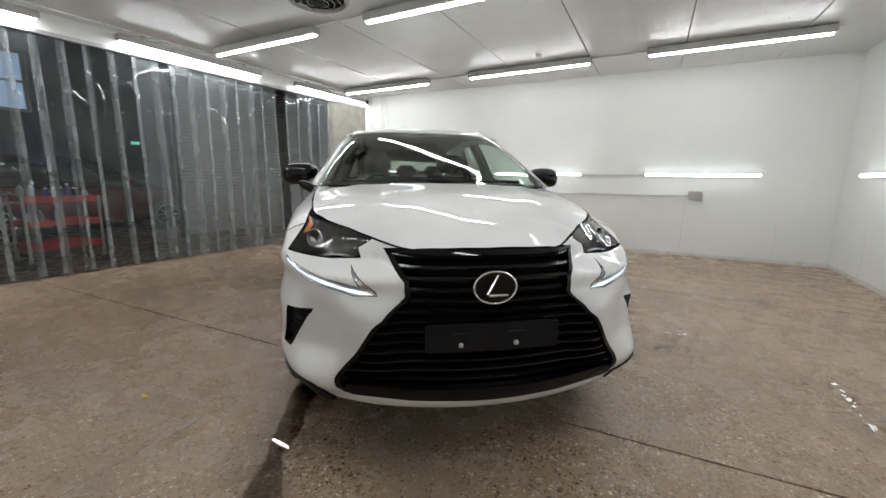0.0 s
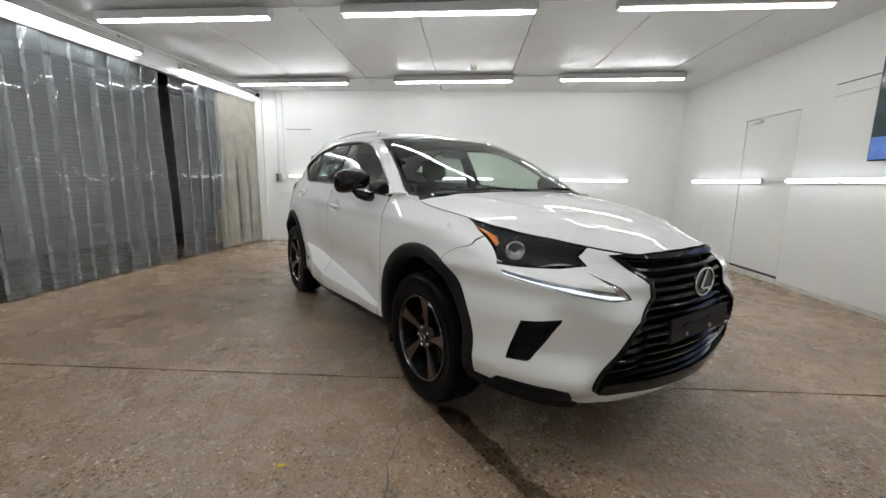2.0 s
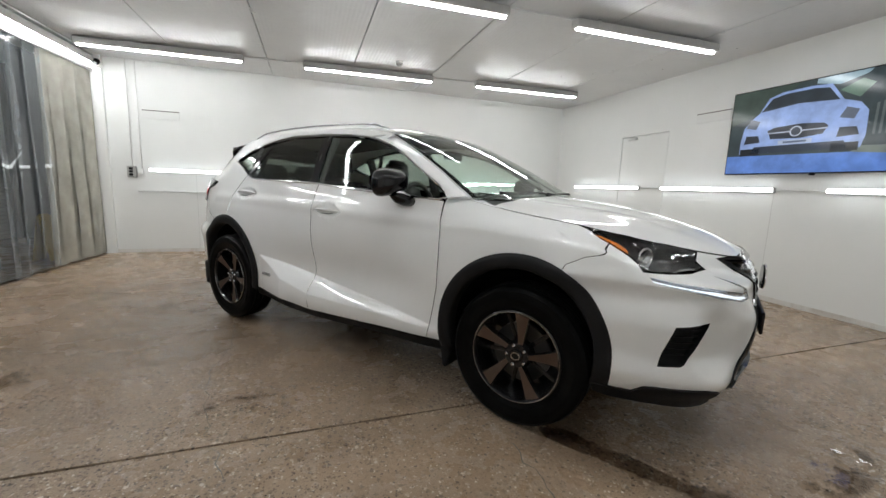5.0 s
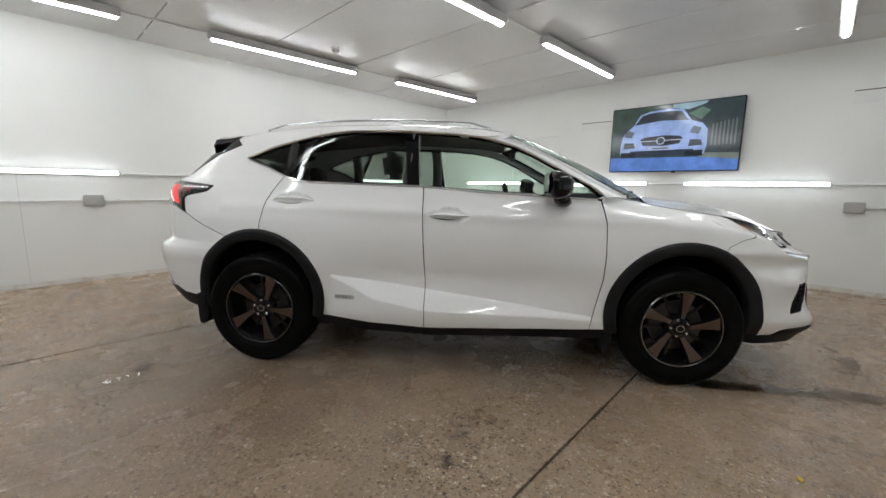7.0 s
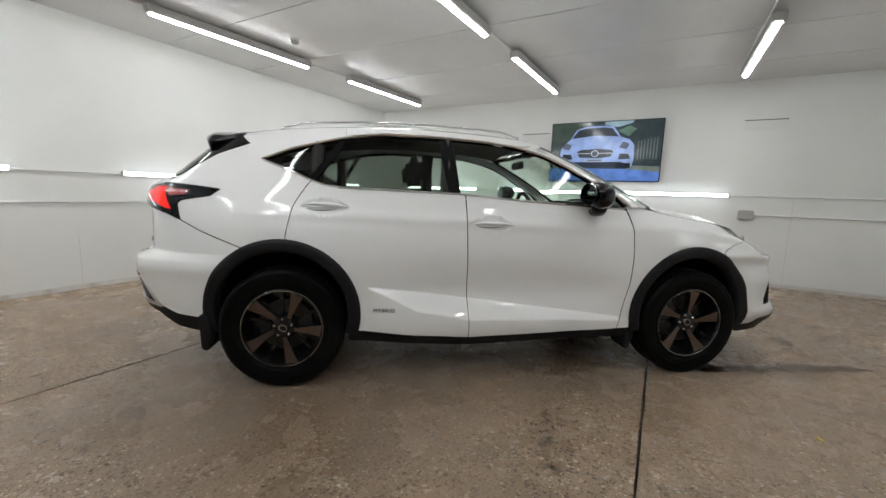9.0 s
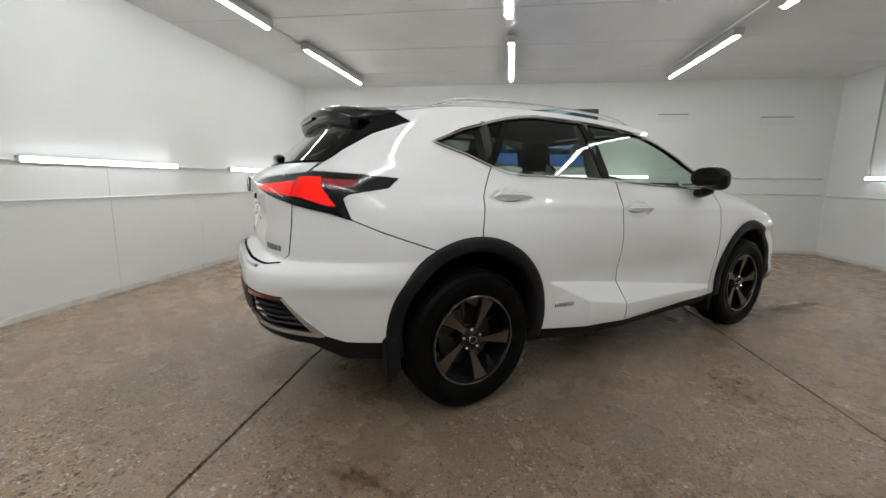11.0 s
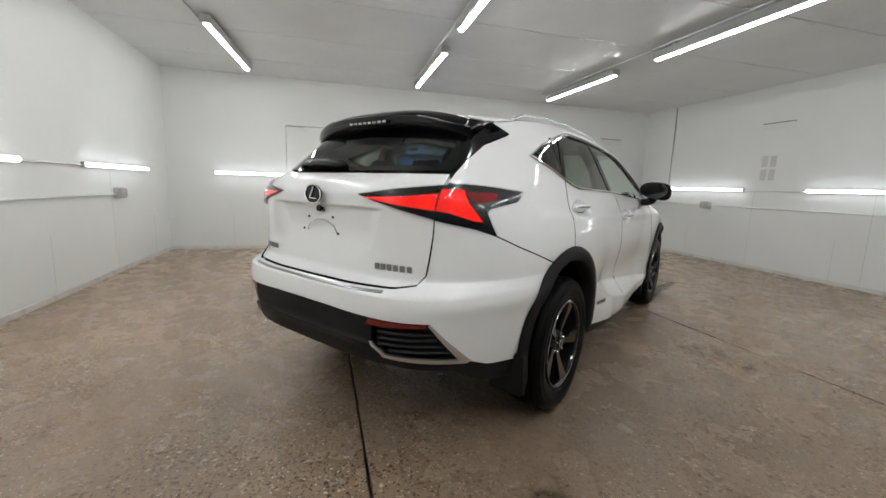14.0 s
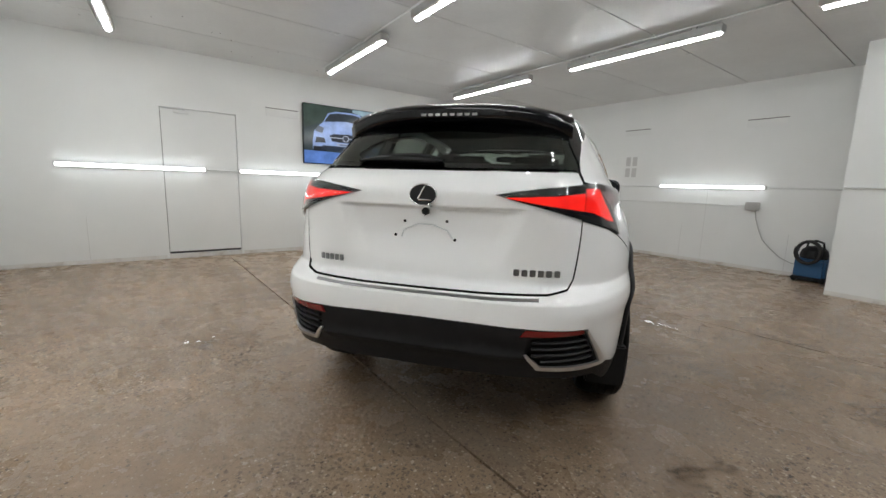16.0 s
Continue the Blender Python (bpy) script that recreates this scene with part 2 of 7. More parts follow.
def add_lathe(bm, profile, n=32, m=None, ends="caps"):
    """Revolves (radius, height) points about z; closes the ends."""
    rings = []
    for r, h in profile:
        rings.append([bm.verts.new(((m @ Vector((r * math.cos(2 * math.pi * j / n), r * math.sin(2 * math.pi * j / n), h))) if m else
                                    Vector((r * math.cos(2 * math.pi * j / n), r * math.sin(2 * math.pi * j / n), h)))) for j in range(n)])
    for a, b in zip(rings, rings[1:] + (rings[:1] if ends == "ring" else [])):
        for j in range(n):
            bm.faces.new((a[j], a[(j + 1) % n], b[(j + 1) % n], b[j]))
    if ends == "caps":
        bm.faces.new(rings[0][::-1])
        bm.faces.new(rings[-1])
    return bm


def lathe(profile, n=32, m=None, ends="caps"):
    return add_lathe(bmesh.new(), profile, n, m, ends)


def extrude_poly(pts, d, m=None):
    """A flat polygon in xy made d thick along z."""
    bm = bmesh.new()
    a = [bm.verts.new((x, y, 0)) for x, y in pts]
    b = [bm.verts.new((x, y, d)) for x, y in pts]
    bm.faces.new(a[::-1])
    bm.faces.new(b)
    for i in range(len(pts)):
        j = (i + 1) % len(pts)
        bm.faces.new((a[i], a[j], b[j], b[i]))
    bmesh.ops.recalc_face_normals(bm, faces=bm.faces)
    if m is not None:
        bmesh.ops.transform(bm, matrix=m, verts=bm.verts)
    return bm


# ---- the room ----
CEILING = 2.90
CF, CR = Vector((-4.62, 9.17)), Vector((3.54, 9.74))      # wall behind the car, ends
CS = Vector((4.02, 0.50))                                # corner of the screen wall and the far wall
CP = Vector((-1.88, 0.15))                               # where the far wall meets the projecting block


def frame_on(a, b):
    """A pose with x along the wall from a to b, y out of the room's side (to the left of the way), z up."""
    d = (b - a).normalized()
    return Matrix(((d.x, -d.y, 0, a.x), (d.y, d.x, 0, a.y), (0, 0, 1, 0), (0, 0, 0, 1)))


WF, WR, WS = frame_on(CR, CF), frame_on(CS, CR), frame_on(CP, CS)      # y points into the room
LF, LR, LS = (CF - CR).length, (CR - CS).length, (CS - CP).length


def wall(name, m, length, label, x0=-0.2, hole=None):
    bm = bmesh.new()
    spans = [(x0, length + 0.2, 0, CEILING + 0.1)]
    if hole:
        a, b, z0, z1 = hole
        spans = [(x0, a, 0, CEILING + 0.1), (b, length + 0.2, 0, CEILING + 0.1), (a, b, z1, CEILING + 0.1), (a, b, 0, z0)]
    for a, b, z0, z1 in spans:
        add_box(bm, a, b, -0.15, 0, z0 - (0.1 if z0 == 0 else 0), z1, m=m)
    return tagged(mesh_ob(name, bm, WALL), label, "wall", kind="structure")


# the door's opening, along the screen wall
D0, D1 = 6.48, 7.43
wall("wall_north", WF, LF, "white painted insulated panel wall with strip lights")
wall("wall_east", WR, LR, "white painted panel wall with door and screen", hole=(D0, D1, 0.07, 2.13))
wall("wall_south", WS, LS, "white painted panel wall with socket boxes")

wall("wall_west", Matrix(((0, -1, 0, -4.52), (1, 0, 0, 9.16), (0, 0, 1, 0), (0, 0, 0, 1))), 0.0, "white wall return beside the strip curtain", x0=-0.02)
# block of wall that projects beside the far wall
bm = box(-4.75, -1.90, -0.3, 1.24, -0.1, CEILING + 0.1)
tagged(mesh_ob("wall_block", bm, WALL), "white painted projecting wall", "wall", kind="structure")
# header over the strip curtain
bm = box(-4.66, -4.52, 1.2, 9.2, 2.70, CEILING + 0.1)
tagged(mesh_ob("wall_header", bm, WALL), "white header panel above the strip curtain", "wall", kind="structure")

# ceiling of insulated panels with open joints
bm = bmesh.new()
cuts = [-4.7, -3.02, -1.84, -0.66, 0.52, 1.68, 2.84, 4.3]
lean = pose(0, 5.0, 0, 0, 0, 3.1)
for a, b in zip(cuts, cuts[1:]):
    add_box(bm, a + (0.006 if a > -4.6 else -0.4), b - (0.006 if b < 4.2 else -0.5), -5.6, 5.4, CEILING, CEILING + 0.06, m=lean)
k = len(bm.faces)
add_box(bm, -5.2, 4.9, -5.4, 5.4, CEILING + 0.065, CEILING + 0.12, m=lean)
for f in list(bm.faces)[k:]:
    f.material_index = 1
tagged(mesh_ob("ceiling", bm, [CEIL, JOINT]), "white insulated ceiling panels with dark joints", "ceiling", kind="structure")

# floor slabs over a dark bed
floor = tagged(mesh_ob("floor", box(-13.0, 4.6, -2.0, 12.0, -0.2, -0.035), JOINT), "worn brown exposed-aggregate concrete floor, damp in patches", "floor", kind="structure")


def slab(quad, gap=0.0065):
    bm = bmesh.new()
    top = []
    ways = [(Vector(quad[(i + 1) % len(quad)]) - Vector(quad[i])).normalized() for i in range(len(quad))]
    inward = [Vector((-d.y, d.x)) for d in ways]
    for i in range(len(quad)):
        a, b = Vector(quad[i]), Vector(quad[(i + 1) % len(quad)])
        k = max(2, int((b - a).length / 0.06))
        for j in range(k):
            p = a.lerp(b, j / k)
            wob = noise.noise(Vector((p.x * 5, p.y * 5, 3))) * 0.004 + noise.noise(Vector((p.x * 31, p.y * 31, 1))) * 0.003
            top.append(p + (inward[i] + (inward[i - 1] if j == 0 else Vector((0, 0)))) * max(0.002, gap + wob))
    up = [bm.verts.new((p.x, p.y, 0)) for p in top]
    dn = [bm.verts.new((p.x, p.y, -0.034)) for p in top]
    bm.faces.new(up)
    for i in range(len(up)):
        j = (i + 1) % len(up)
        bm.faces.new((up[j], up[i], dn[i], dn[j]))
    return part("slab", bm, FLOOR, floor)


def jy(x, y):
    """A floor joint's y at x."""
    return y + 0.075 * x


for y0, y1 in ((-2.0, 3.90), (3.90, 6.90), (6.90, 12.0)):
    xs = (-13.0, -4.55, 4.6)
    for x0, x1 in zip(xs, xs[1:]):
        slab([(x0, jy(x0, y0)), (x1, jy(x1, y0)), (x1, jy(x1, y1)), (x0, jy(x0, y1))])


def crack(pts, w=0.006, seed=1):
    """A jagged dark crack a few millimetres wide in the floor."""
    rng = random.Random(seed)
    line = []
    for (a, b), (c, d) in zip(pts, pts[1:]):
        n = max(2, int(math.hypot(c - a, d - b) / 0.05))
        line += [(a + (c - a) * i / n + rng.uniform(-0.018, 0.018), b + (d - b) * i / n + rng.uniform(-0.018, 0.018)) for i in range(n)]
    line.append(pts[-1])
    bm = bmesh.new()
    prev = None
    for i, (x, y) in enumerate(line):
        h = w * rng.uniform(0.25, 0.7) * min(1, i / 3 + 0.2, (len(line) - i) / 4)
        cur = (bm.verts.new((x - h, y - h * 0.4, 0.0012)), bm.verts.new((x + h, y + h * 0.4, 0.0012)))
        if prev:
            bm.faces.new((prev[0], prev[1], cur[1], cur[0]))
        prev = cur
    bmesh.ops.recalc_face_normals(bm, faces=bm.faces)
    return part("crack", bm, JOINT, floor)


crack([(-1.69, 3.82), (-1.80, 4.15), (-1.88, 4.6), (-1.86, 5.0), (-1.92, 5.4), (-1.90, 5.9)], 0.0045, 2)
crack([(1.44, 4.88), (1.63, 4.90), (1.83, 4.97), (2.05, 5.06)], 0.006, 3)
crack([(-1.55, 3.54), (-1.66, 3.75)], 0.008, 4)
crack([(-0.33, 3.52), (-0.24, 2.4), (-0.10, 0.65)], 0.006, 5)

# light strips on the ceiling: two ends each
def strip_light(name, a, b, m_, label, group, on_wall=False):
    a, b = Vector(a), Vector(b)
    d = b - a
    ang = math.atan2(d.y, d.x)
    t = thing(name, label, "strip light", Matrix.Translation(a) @ Matrix.Rotation(ang, 4, "Z"), group)
    L = d.length
    if on_wall:
        part("housing", box(-0.02, L + 0.02, -0.05, -0.012, -0.028, 0.028, 0.006), PLASTIC_G, t)
        part("diffuser", tube([(0, 0, 0), (L, 0, 0)], 0.024, 12), m_, t, smooth=False)
    else:
        part("housing", box(-0.03, L + 0.03, -0.056, 0.056, 0.004, 0.085, 0.008), PLASTIC_G, t)
        part("diffuser", tube([(0, 0, 0.0), (L, 0, 0.0)], 0.027, 16, flat=0.62), m_, t)
        for k in range(4):
            x = L * (k + 0.5) / 4
            part("clip", box(x - 0.015, x + 0.015, -0.058, 0.058, 0.02, 0.05, 0.003), STEEL, t)
        for x in (0.25, L - 0.25):
            part("bracket", box(x - 0.02, x + 0.02, -0.02, 0.02, 0.08, CEILING - a.z, 0.002), STEEL, t)
    return t


def ceiling_lights():
    rows = []
    for x0, x1 in ((-4.22, -2.35), (-1.51, 0.34), (1.10, 2.89)):
        rows.append(((x0, 8.30, 2.80), (x1, 8.32, 2.80)))
    for x0, x1 in ((-3.95, -2.16), (-1.376, 0.43), (1.20, 2.98)):
        rows.append(((x0, 5.66 + 0.025 * x0, 2.785), (x1, 5.68 + 0.025 * x1, 2.785)))
    for x0, x1 in ((-3.75, -1.97), (-1.20, 0.57), (1.31, 3.07)):
        rows.append(((x0, 3.18 + 0.06 * x0, 2.77), (x1, 3.18 + 0.06 * x1, 2.77)))
    for y0, y1 in ((1.95, 3.85), (4.60, 6.49), (7.25, 9.03)):
        rows.append(((-4.28 - 0.02 * y0 , y0, 2.76), (-4.28 - 0.02 * y1, y1, 2.76)))
    for a, b in rows:
        strip_light("strip_light", a, b, GLOW, "lit white strip light batten fixed under the ceiling", "ceiling lights")


ceiling_lights()

# ---- the car: surfaces ----
from mathutils.geometry import delaunay_2d_cdt

CAR = pose(-0.456, 5.246, 0, 0, 0, math.degrees(math.atan2(-0.7542, 0.6566)) - 0.25)
WHEEL_X, WHEEL_Z = 1.33, 0.362


def curve(*pts):
    """A smooth curve through (input, value) points, flat beyond the ends."""
    xs, ys = [p[0] for p in pts], [p[1] for p in pts]
    n = len(xs)
    d = [(ys[i + 1] - ys[i]) / (xs[i + 1] - xs[i]) for i in range(n - 1)]
    m = [d[0]] + [0 if d[i - 1] * d[i] <= 0 else 2 * d[i - 1] * d[i] / (d[i - 1] + d[i]) for i in range(1, n - 1)] + [d[-1]]

    def f(x):
        if x <= xs[0]:
            return ys[0]
        if x >= xs[-1]:
            return ys[-1]
        i = 0
        while x > xs[i + 1]:
            i += 1
        h = xs[i + 1] - xs[i]
        t = (x - xs[i]) / h
        return (2 * t**3 - 3 * t * t + 1) * ys[i] + (t**3 - 2 * t * t + t) * h * m[i] + (-2 * t**3 + 3 * t * t) * ys[i + 1] + (t**3 - t * t) * h * m[i + 1]
    return f


def spline(*pts):
    """A natural cubic spline through (input, value) points, straight beyond the ends."""
    x, y = np.array([p[0] for p in pts], float), np.array([p[1] for p in pts], float)
    n = len(x)
    h = np.diff(x)
    A, r = np.eye(n), np.zeros(n)
    for i in range(1, n - 1):
        A[i, i - 1:i + 2] = h[i - 1], 2 * (h[i - 1] + h[i]), h[i]
        r[i] = 6 * ((y[i + 1] - y[i]) / h[i] - (y[i] - y[i - 1]) / h[i - 1])
    m = np.linalg.solve(A, r)
    x, y, h, m = x.tolist(), y.tolist(), h.tolist(), m.tolist()
    s0 = (y[1] - y[0]) / h[0] - h[0] * (2 * m[0] + m[1]) / 6
    s1 = (y[-1] - y[-2]) / h[-1] + h[-1] * (2 * m[-1] + m[-2]) / 6

    def f(v):
        if v <= x[0]:
            return y[0] + s0 * (v - x[0])
        if v >= x[-1]:
            return y[-1] + s1 * (v - x[-1])
        i = 0
        while v > x[i + 1]:
            i += 1
        a, b = x[i + 1] - v, v - x[i]
        return m[i] * a**3 / (6 * h[i]) + m[i + 1] * b**3 / (6 * h[i]) + (y[i] / h[i] - m[i] * h[i] / 6) * a + (y[i + 1] / h[i] - m[i + 1] * h[i] / 6) * b
    return f


def sstep(a, b, x):
    t = min(1, max(0, (x - a) / (b - a)))
    return t * t * (3 - 2 * t)


NOSE = curve((0.2, 2.19), (0.28, 2.275), (0.36, 2.305), (0.5, 2.315), (0.65, 2.315), (0.78, 2.305), (0.86, 2.27), (0.92, 2.215), (1.0, 2.05), (1.1, 1.7))
GLASSX = spline((1.05, 1.34), (1.13, 1.20), (1.18, 1.11), (1.26, 0.975), (1.355, 0.80), (1.474, 0.56), (1.55, 0.385), (1.62, 0.2))
TAIL = curve((0.2, -2.10), (0.3, -2.20), (0.36, -2.25), (0.5, -2.31), (0.64, -2.335), (0.74, -2.325), (0.775, -2.27), (0.80, -2.225), (0.95, -2.225), (1.13, -2.24), (1.2, -2.20),
             (1.25, -2.11), (1.33, -2.02), (1.42, -1.92), (1.5, -1.83), (1.6, -1.66))
HALF = spline((0.2, 0.80), (0.3, 0.860), (0.45, 0.882), (0.65, 0.894), (0.85, 0.897), (1.0, 0.880), (1.1, 0.848), (1.2, 0.801), (1.35, 0.728), (1.5, 0.648), (1.62, 0.55))
SHOULDER = spline((0.85, 1.145), (1.0, 1.12), (1.2, 1.083), (1.6, 1.026), (1.8, 0.984), (1.95, 0.948), (2.06, 0.924), (2.15, 0.911), (2.25, 0.902))
HOODC = spline((0.9, 1.20), (1.1, 1.165), (1.375, 1.130), (1.7, 1.085), (2.0, 1.012), (2.12, 0.968), (2.2, 0.925), (2.25, 0.902))
CANT = spline((-1.8, 1.475), (-1.65, 1.505), (-1.3, 1.552), (-0.9, 1.580), (-0.4, 1.585), (0.0, 1.565), (0.25, 1.53), (0.4, 1.48))
ROOFC = spline((-1.8, 1.545), (-1.65, 1.568), (-1.3, 1.605), (-0.9, 1.633), (-0.4, 1.640), (0.0, 1.622), (0.25, 1.585), (0.4, 1.545))
LAMP_SET = curve((0.30, 0.0), (0.50, -0.12), (0.60, -0.135), (0.70, -0.105), (0.76, -0.05), (0.81, 0.02), (0.85, 0.10), (0.90, 0.12))
XF0, XR0 = 0.9, -0.9
FN, FM, RN, RM = 2.4, 6.6, 2.4, 5.0


def bow(y):
    """How far the nose falls back from its middle."""
    q = min(1.0, abs(y) / 0.62)
    return 0.09 * q * q * (3 - 2 * q) * (0.45 + 0.55 * q)


def arc_table(n, m, a, w):
    """Angles at even steps of arc length along a quarter superellipse."""
    ph = np.linspace(0, math.pi / 2, 4000)
    x, y = a * np.cos(ph).clip(0)**(2 / n), w * np.sin(ph)**(2 / m)
    s = np.concatenate([[0], np.cumsum(np.hypot(np.diff(x), np.diff(y)))])
    return s, ph


SF, PF = arc_table(FN, FM, 1.4, 0.89)
SR, PR = arc_table(RN, RM, 1.35, 0.88)
UF, US, UR = SF[-1], SF[-1] + (XF0 - XR0), SF[-1] + (XF0 - XR0) + SR[-1]
SWEEP = 0.22
GF, PG = arc_table(2.2, 3.0, SWEEP, 0.72)


def gauss(x, c, s):
    return math.exp(-((x - c) / s) ** 2)


def facet(x):
    """Heights of the upper and the lower edge of the door facet."""
    zu = 0.617 - (x + 0.845) * 0.1225
    zl = 0.617 - (x + 0.845) * 0.473 if x < -0.545 else 0.475 - (x + 0.545) * 0.172 if x < -0.207 else 0.417 - (x + 0.207) * 0.025
    return zu, min(zl, zu - 0.004)


HANDLES = ((-0.077, 1.005), (-1.088, 1.083))      # middles of the door handles


def relief(x, y, z):
    """Outward swell of the side and end surfaces."""
    d = 0.0
    for wx in (-WHEEL_X, WHEEL_X):
        r = math.hypot(x - wx, z - 0.40)
        if r < 0.95 and y > 0.5:
            d += 0.022 * sstep(0.95, 0.50, r) * sstep(1.12, 0.95, z)
    if -0.95 < x < 0.95 and z < 1.1:
        e = sstep(-0.95, -0.55, x) * sstep(0.95, 0.5, x)
        d -= 0.030 * e * gauss(z, 0.60, 0.13)                       # hollow door skin
    if -0.85 < x < 0.95 and z < 0.66 and y > 0.5:
        # facet that widens from a point on the rear door and runs down the doors
        zu, zl = facet(x)
        h = zu - zl
        k = (zu - z) / h
        d += 0.62 * h * (sstep(0, 0.16, k) * 0.08 + 0.92 * min(1, max(0, (k - 0.05) / 0.95))) * sstep(0.95, 0.7, x)
    for hx, hz in HANDLES:
        q = (x - hx) / 0.140
        if abs(q) < 1 and y > 0.5:
            h = 0.050 * (1 - q * q)
            k = abs(z - hz) / h
            if k < 1:
                d -= 0.016 * (1 - k * k) ** 0.7 * (1 - q * q) ** 0.3
    if -1.6 < x < 1.5 and z < 1.2:
        d += 0.009 * gauss(z, 1.0 + 0.045 * sstep(0.6, -1.3, x), 0.035)   # shoulder line
    if x > 1.4:
        d += 0.022 * sstep(0.46, 0.33, z) * sstep(0.5, 0.7, y)          # flared lower edge
        d += 0.014 * gauss(x, 1.82, 0.13) * sstep(0.34, 0.44, z) * sstep(0.90, 0.80, z) * sstep(0.6, 0.75, y)
        d += 0.014 * gauss(z, 0.80 + 0.02 * sstep(0.3, 0.8, y), 0.035) * sstep(0.3, 0.5, y)
        d -= 0.008 * gauss(z, 0.60, 0.10) * gauss(y, 0.70, 0.13)
        d += 0.012 * gauss(z, 0.44, 0.05) * sstep(0.45, 0.65, y)
    if x < -1.5:
        if x < -2.0:
            w = 0.31 + 0.40 * (z - 0.95)
            d -= 0.030 * sstep(w + 0.05, w - 0.02, y) * sstep(1.089, 1.075, z) * sstep(0.82, 0.99, z)      # plate recess under a ledge
            d += 0.014 * gauss(z, 0.532, 0.018) * sstep(0.50, 0.42, y)
        d += 0.012 * gauss(z, 0.70, 0.05) * sstep(0.4, 0.7, y)
    return d


def body(U, z):
    """A point of the painted lower body and of the tail: U metres round from the middle of the nose."""
    w = HALF(z)
    if U < UF:
        p = np.interp(U, SF, PF)
        x = XF0 + (NOSE(z) - XF0) * max(0, math.cos(p))**(2 / FN)
        zs = SHOULDER(x)
        w *= 1 - 0.065 * sstep(zs - 0.11, zs + 0.02, z)**1.5
        y = w * math.sin(p)**(2 / (FM + 4.5 * sstep(0.76, 0.62, z) * sstep(0.3, 0.42, z)))
        x -= bow(y) * sstep(0.9, 1.6, x)
        if 0.35 < z < 0.85 and y > 0.35:
            x += (0.035 * gauss(y, 0.46, 0.09) - 0.068 * gauss(y, 0.70, 0.10)) * sstep(0.38, 0.52, z) * sstep(0.76, 0.65, z) * sstep(1.3, 1.7, x)      # flat chamfered corner
        # lamps lie set back beside the nose and reach forward at their outer ends
        zz = sstep(0.79, 0.865, z) * sstep(1.03, 0.96, z)
        if zz:
            x += zz * LAMP_SET(y) * sstep(1.3, 1.7, x)
    elif U < US:
        x, y = XF0 - (U - UF), w
        w2 = 1 - 0.065 * sstep(SHOULDER(x) - 0.11, SHOULDER(x) + 0.02, z)**1.5 * sstep(0.75, 0.9, x)
        y *= w2
    else:
        p = np.interp(UR - U, SR, PR)
        x = XR0 + (TAIL(z) - XR0) * max(0, math.cos(p))**(2 / RN)
        y = w * math.sin(p)**(2 / RM)
    d = relief(x, y, z)
    k = max(0.0, min(1.0, (abs(x) - 1.0) / 1.3)) ** 3
    s = math.copysign(1, x)
    ny = math.sqrt(max(0.0, 1 - k * k))
    return Vector((x + s * d * k, y + d * ny if y > 0.02 else y, z))


def screen(U, z):
    """The wind screen: U metres from its middle."""
    p = np.interp(abs(U), GF, PG)
    x0 = GLASSX(z) - SWEEP
    y = (HALF(z) - 0.045) * math.sin(p)**(2 / 3.0)
    return Vector((x0 + SWEEP * max(0, math.cos(p))**(2 / 2.2), math.copysign(y, U), z))


def find(f, target, a, b):
    fa = f(a) - target
    for _ in range(36):
        m = (a + b) / 2
        fm = f(m) - target
        if (fm > 0) == (fa > 0):
            a = m
        else:
            b = m
    return (a + b) / 2


def sx(x, z):
    """Place on the body sheet of the side point at x, z."""
    return (find(lambda u: body(u, z).x, x, 0.35, UR - 0.35), z)


def fy(y, z):
    return (find(lambda u: body(u, z).y, y, 0.0, 1.9) if y > 0.004 else 0.0, z)


def ry(y, z):
    return (find(lambda u: body(u, z).y, y, UR, UR - 1.9) if y > 0.004 else UR, z)


def hood(x, y):
    """The hood and wing tops."""
    zs = SHOULDER(x)
    u = find(lambda q: body(q, zs).x, x, 0.0, US) if x < NOSE(zs) - 0.001 else 0.0
    ys = max(0.02, body(u, zs).y)
    q = min(1.0, abs(y) / ys)
    z = zs + (HOODC(x) - zs) * (1 - q**2.4)
    z += 0.007 * gauss(abs(y), 0.36 + 0.16 * sstep(2.1, 1.1, x), 0.07) * sstep(2.2, 1.9, x)
    return Vector((x, y, z))


def hood_edge(x):
    zs = SHOULDER(x)
    return body(find(lambda q: body(q, zs).x, x, 0.0, US), zs).y


def roof(x, y):
    zs = CANT(x)
    ys = max(0.05, side_y(x, zs))
    q = min(1.0, abs(y) / ys)
    return Vector((x, y, zs + (ROOFC(x) - zs) * (1 - q**2.8)))


def side_y(x, z):
    if x > XR0:
        return HALF(z)
    return body(find(lambda u: body(u, z).x, x, US - 0.1, UR - 0.05), z).y


def dense(poly, step, closed=True):
    out = []
    n = len(poly)
    for i in range(n if closed else n - 1):
        a, b = poly[i], poly[(i + 1) % n]
        k = max(1, int(math.hypot(b[0] - a[0], b[1] - a[1]) / step))
        out += [(a[0] + (b[0] - a[0]) * j / k, a[1] + (b[1] - a[1]) * j / k) for j in range(k)]
    if not closed:
        out.append(poly[-1])
    return out


def rounded(poly, r, n=4):
    """Polygon with its corners rounded off."""
    out = []
    k = len(poly)
    for i in range(k):
        a, b, c = Vector(poly[i - 1]), Vector(poly[i]), Vector(poly[(i + 1) % k])
        da, dc = min(r, (a - b).length * 0.45), min(r, (c - b).length * 0.45)
        p, q = b + (a - b).normalized() * da, b + (c - b).normalized() * dc
        for j in range(n + 1):
            t = j / n
            out.append(tuple(p * (1 - t)**2 + b * 2 * t * (1 - t) + q * t * t))
    return out


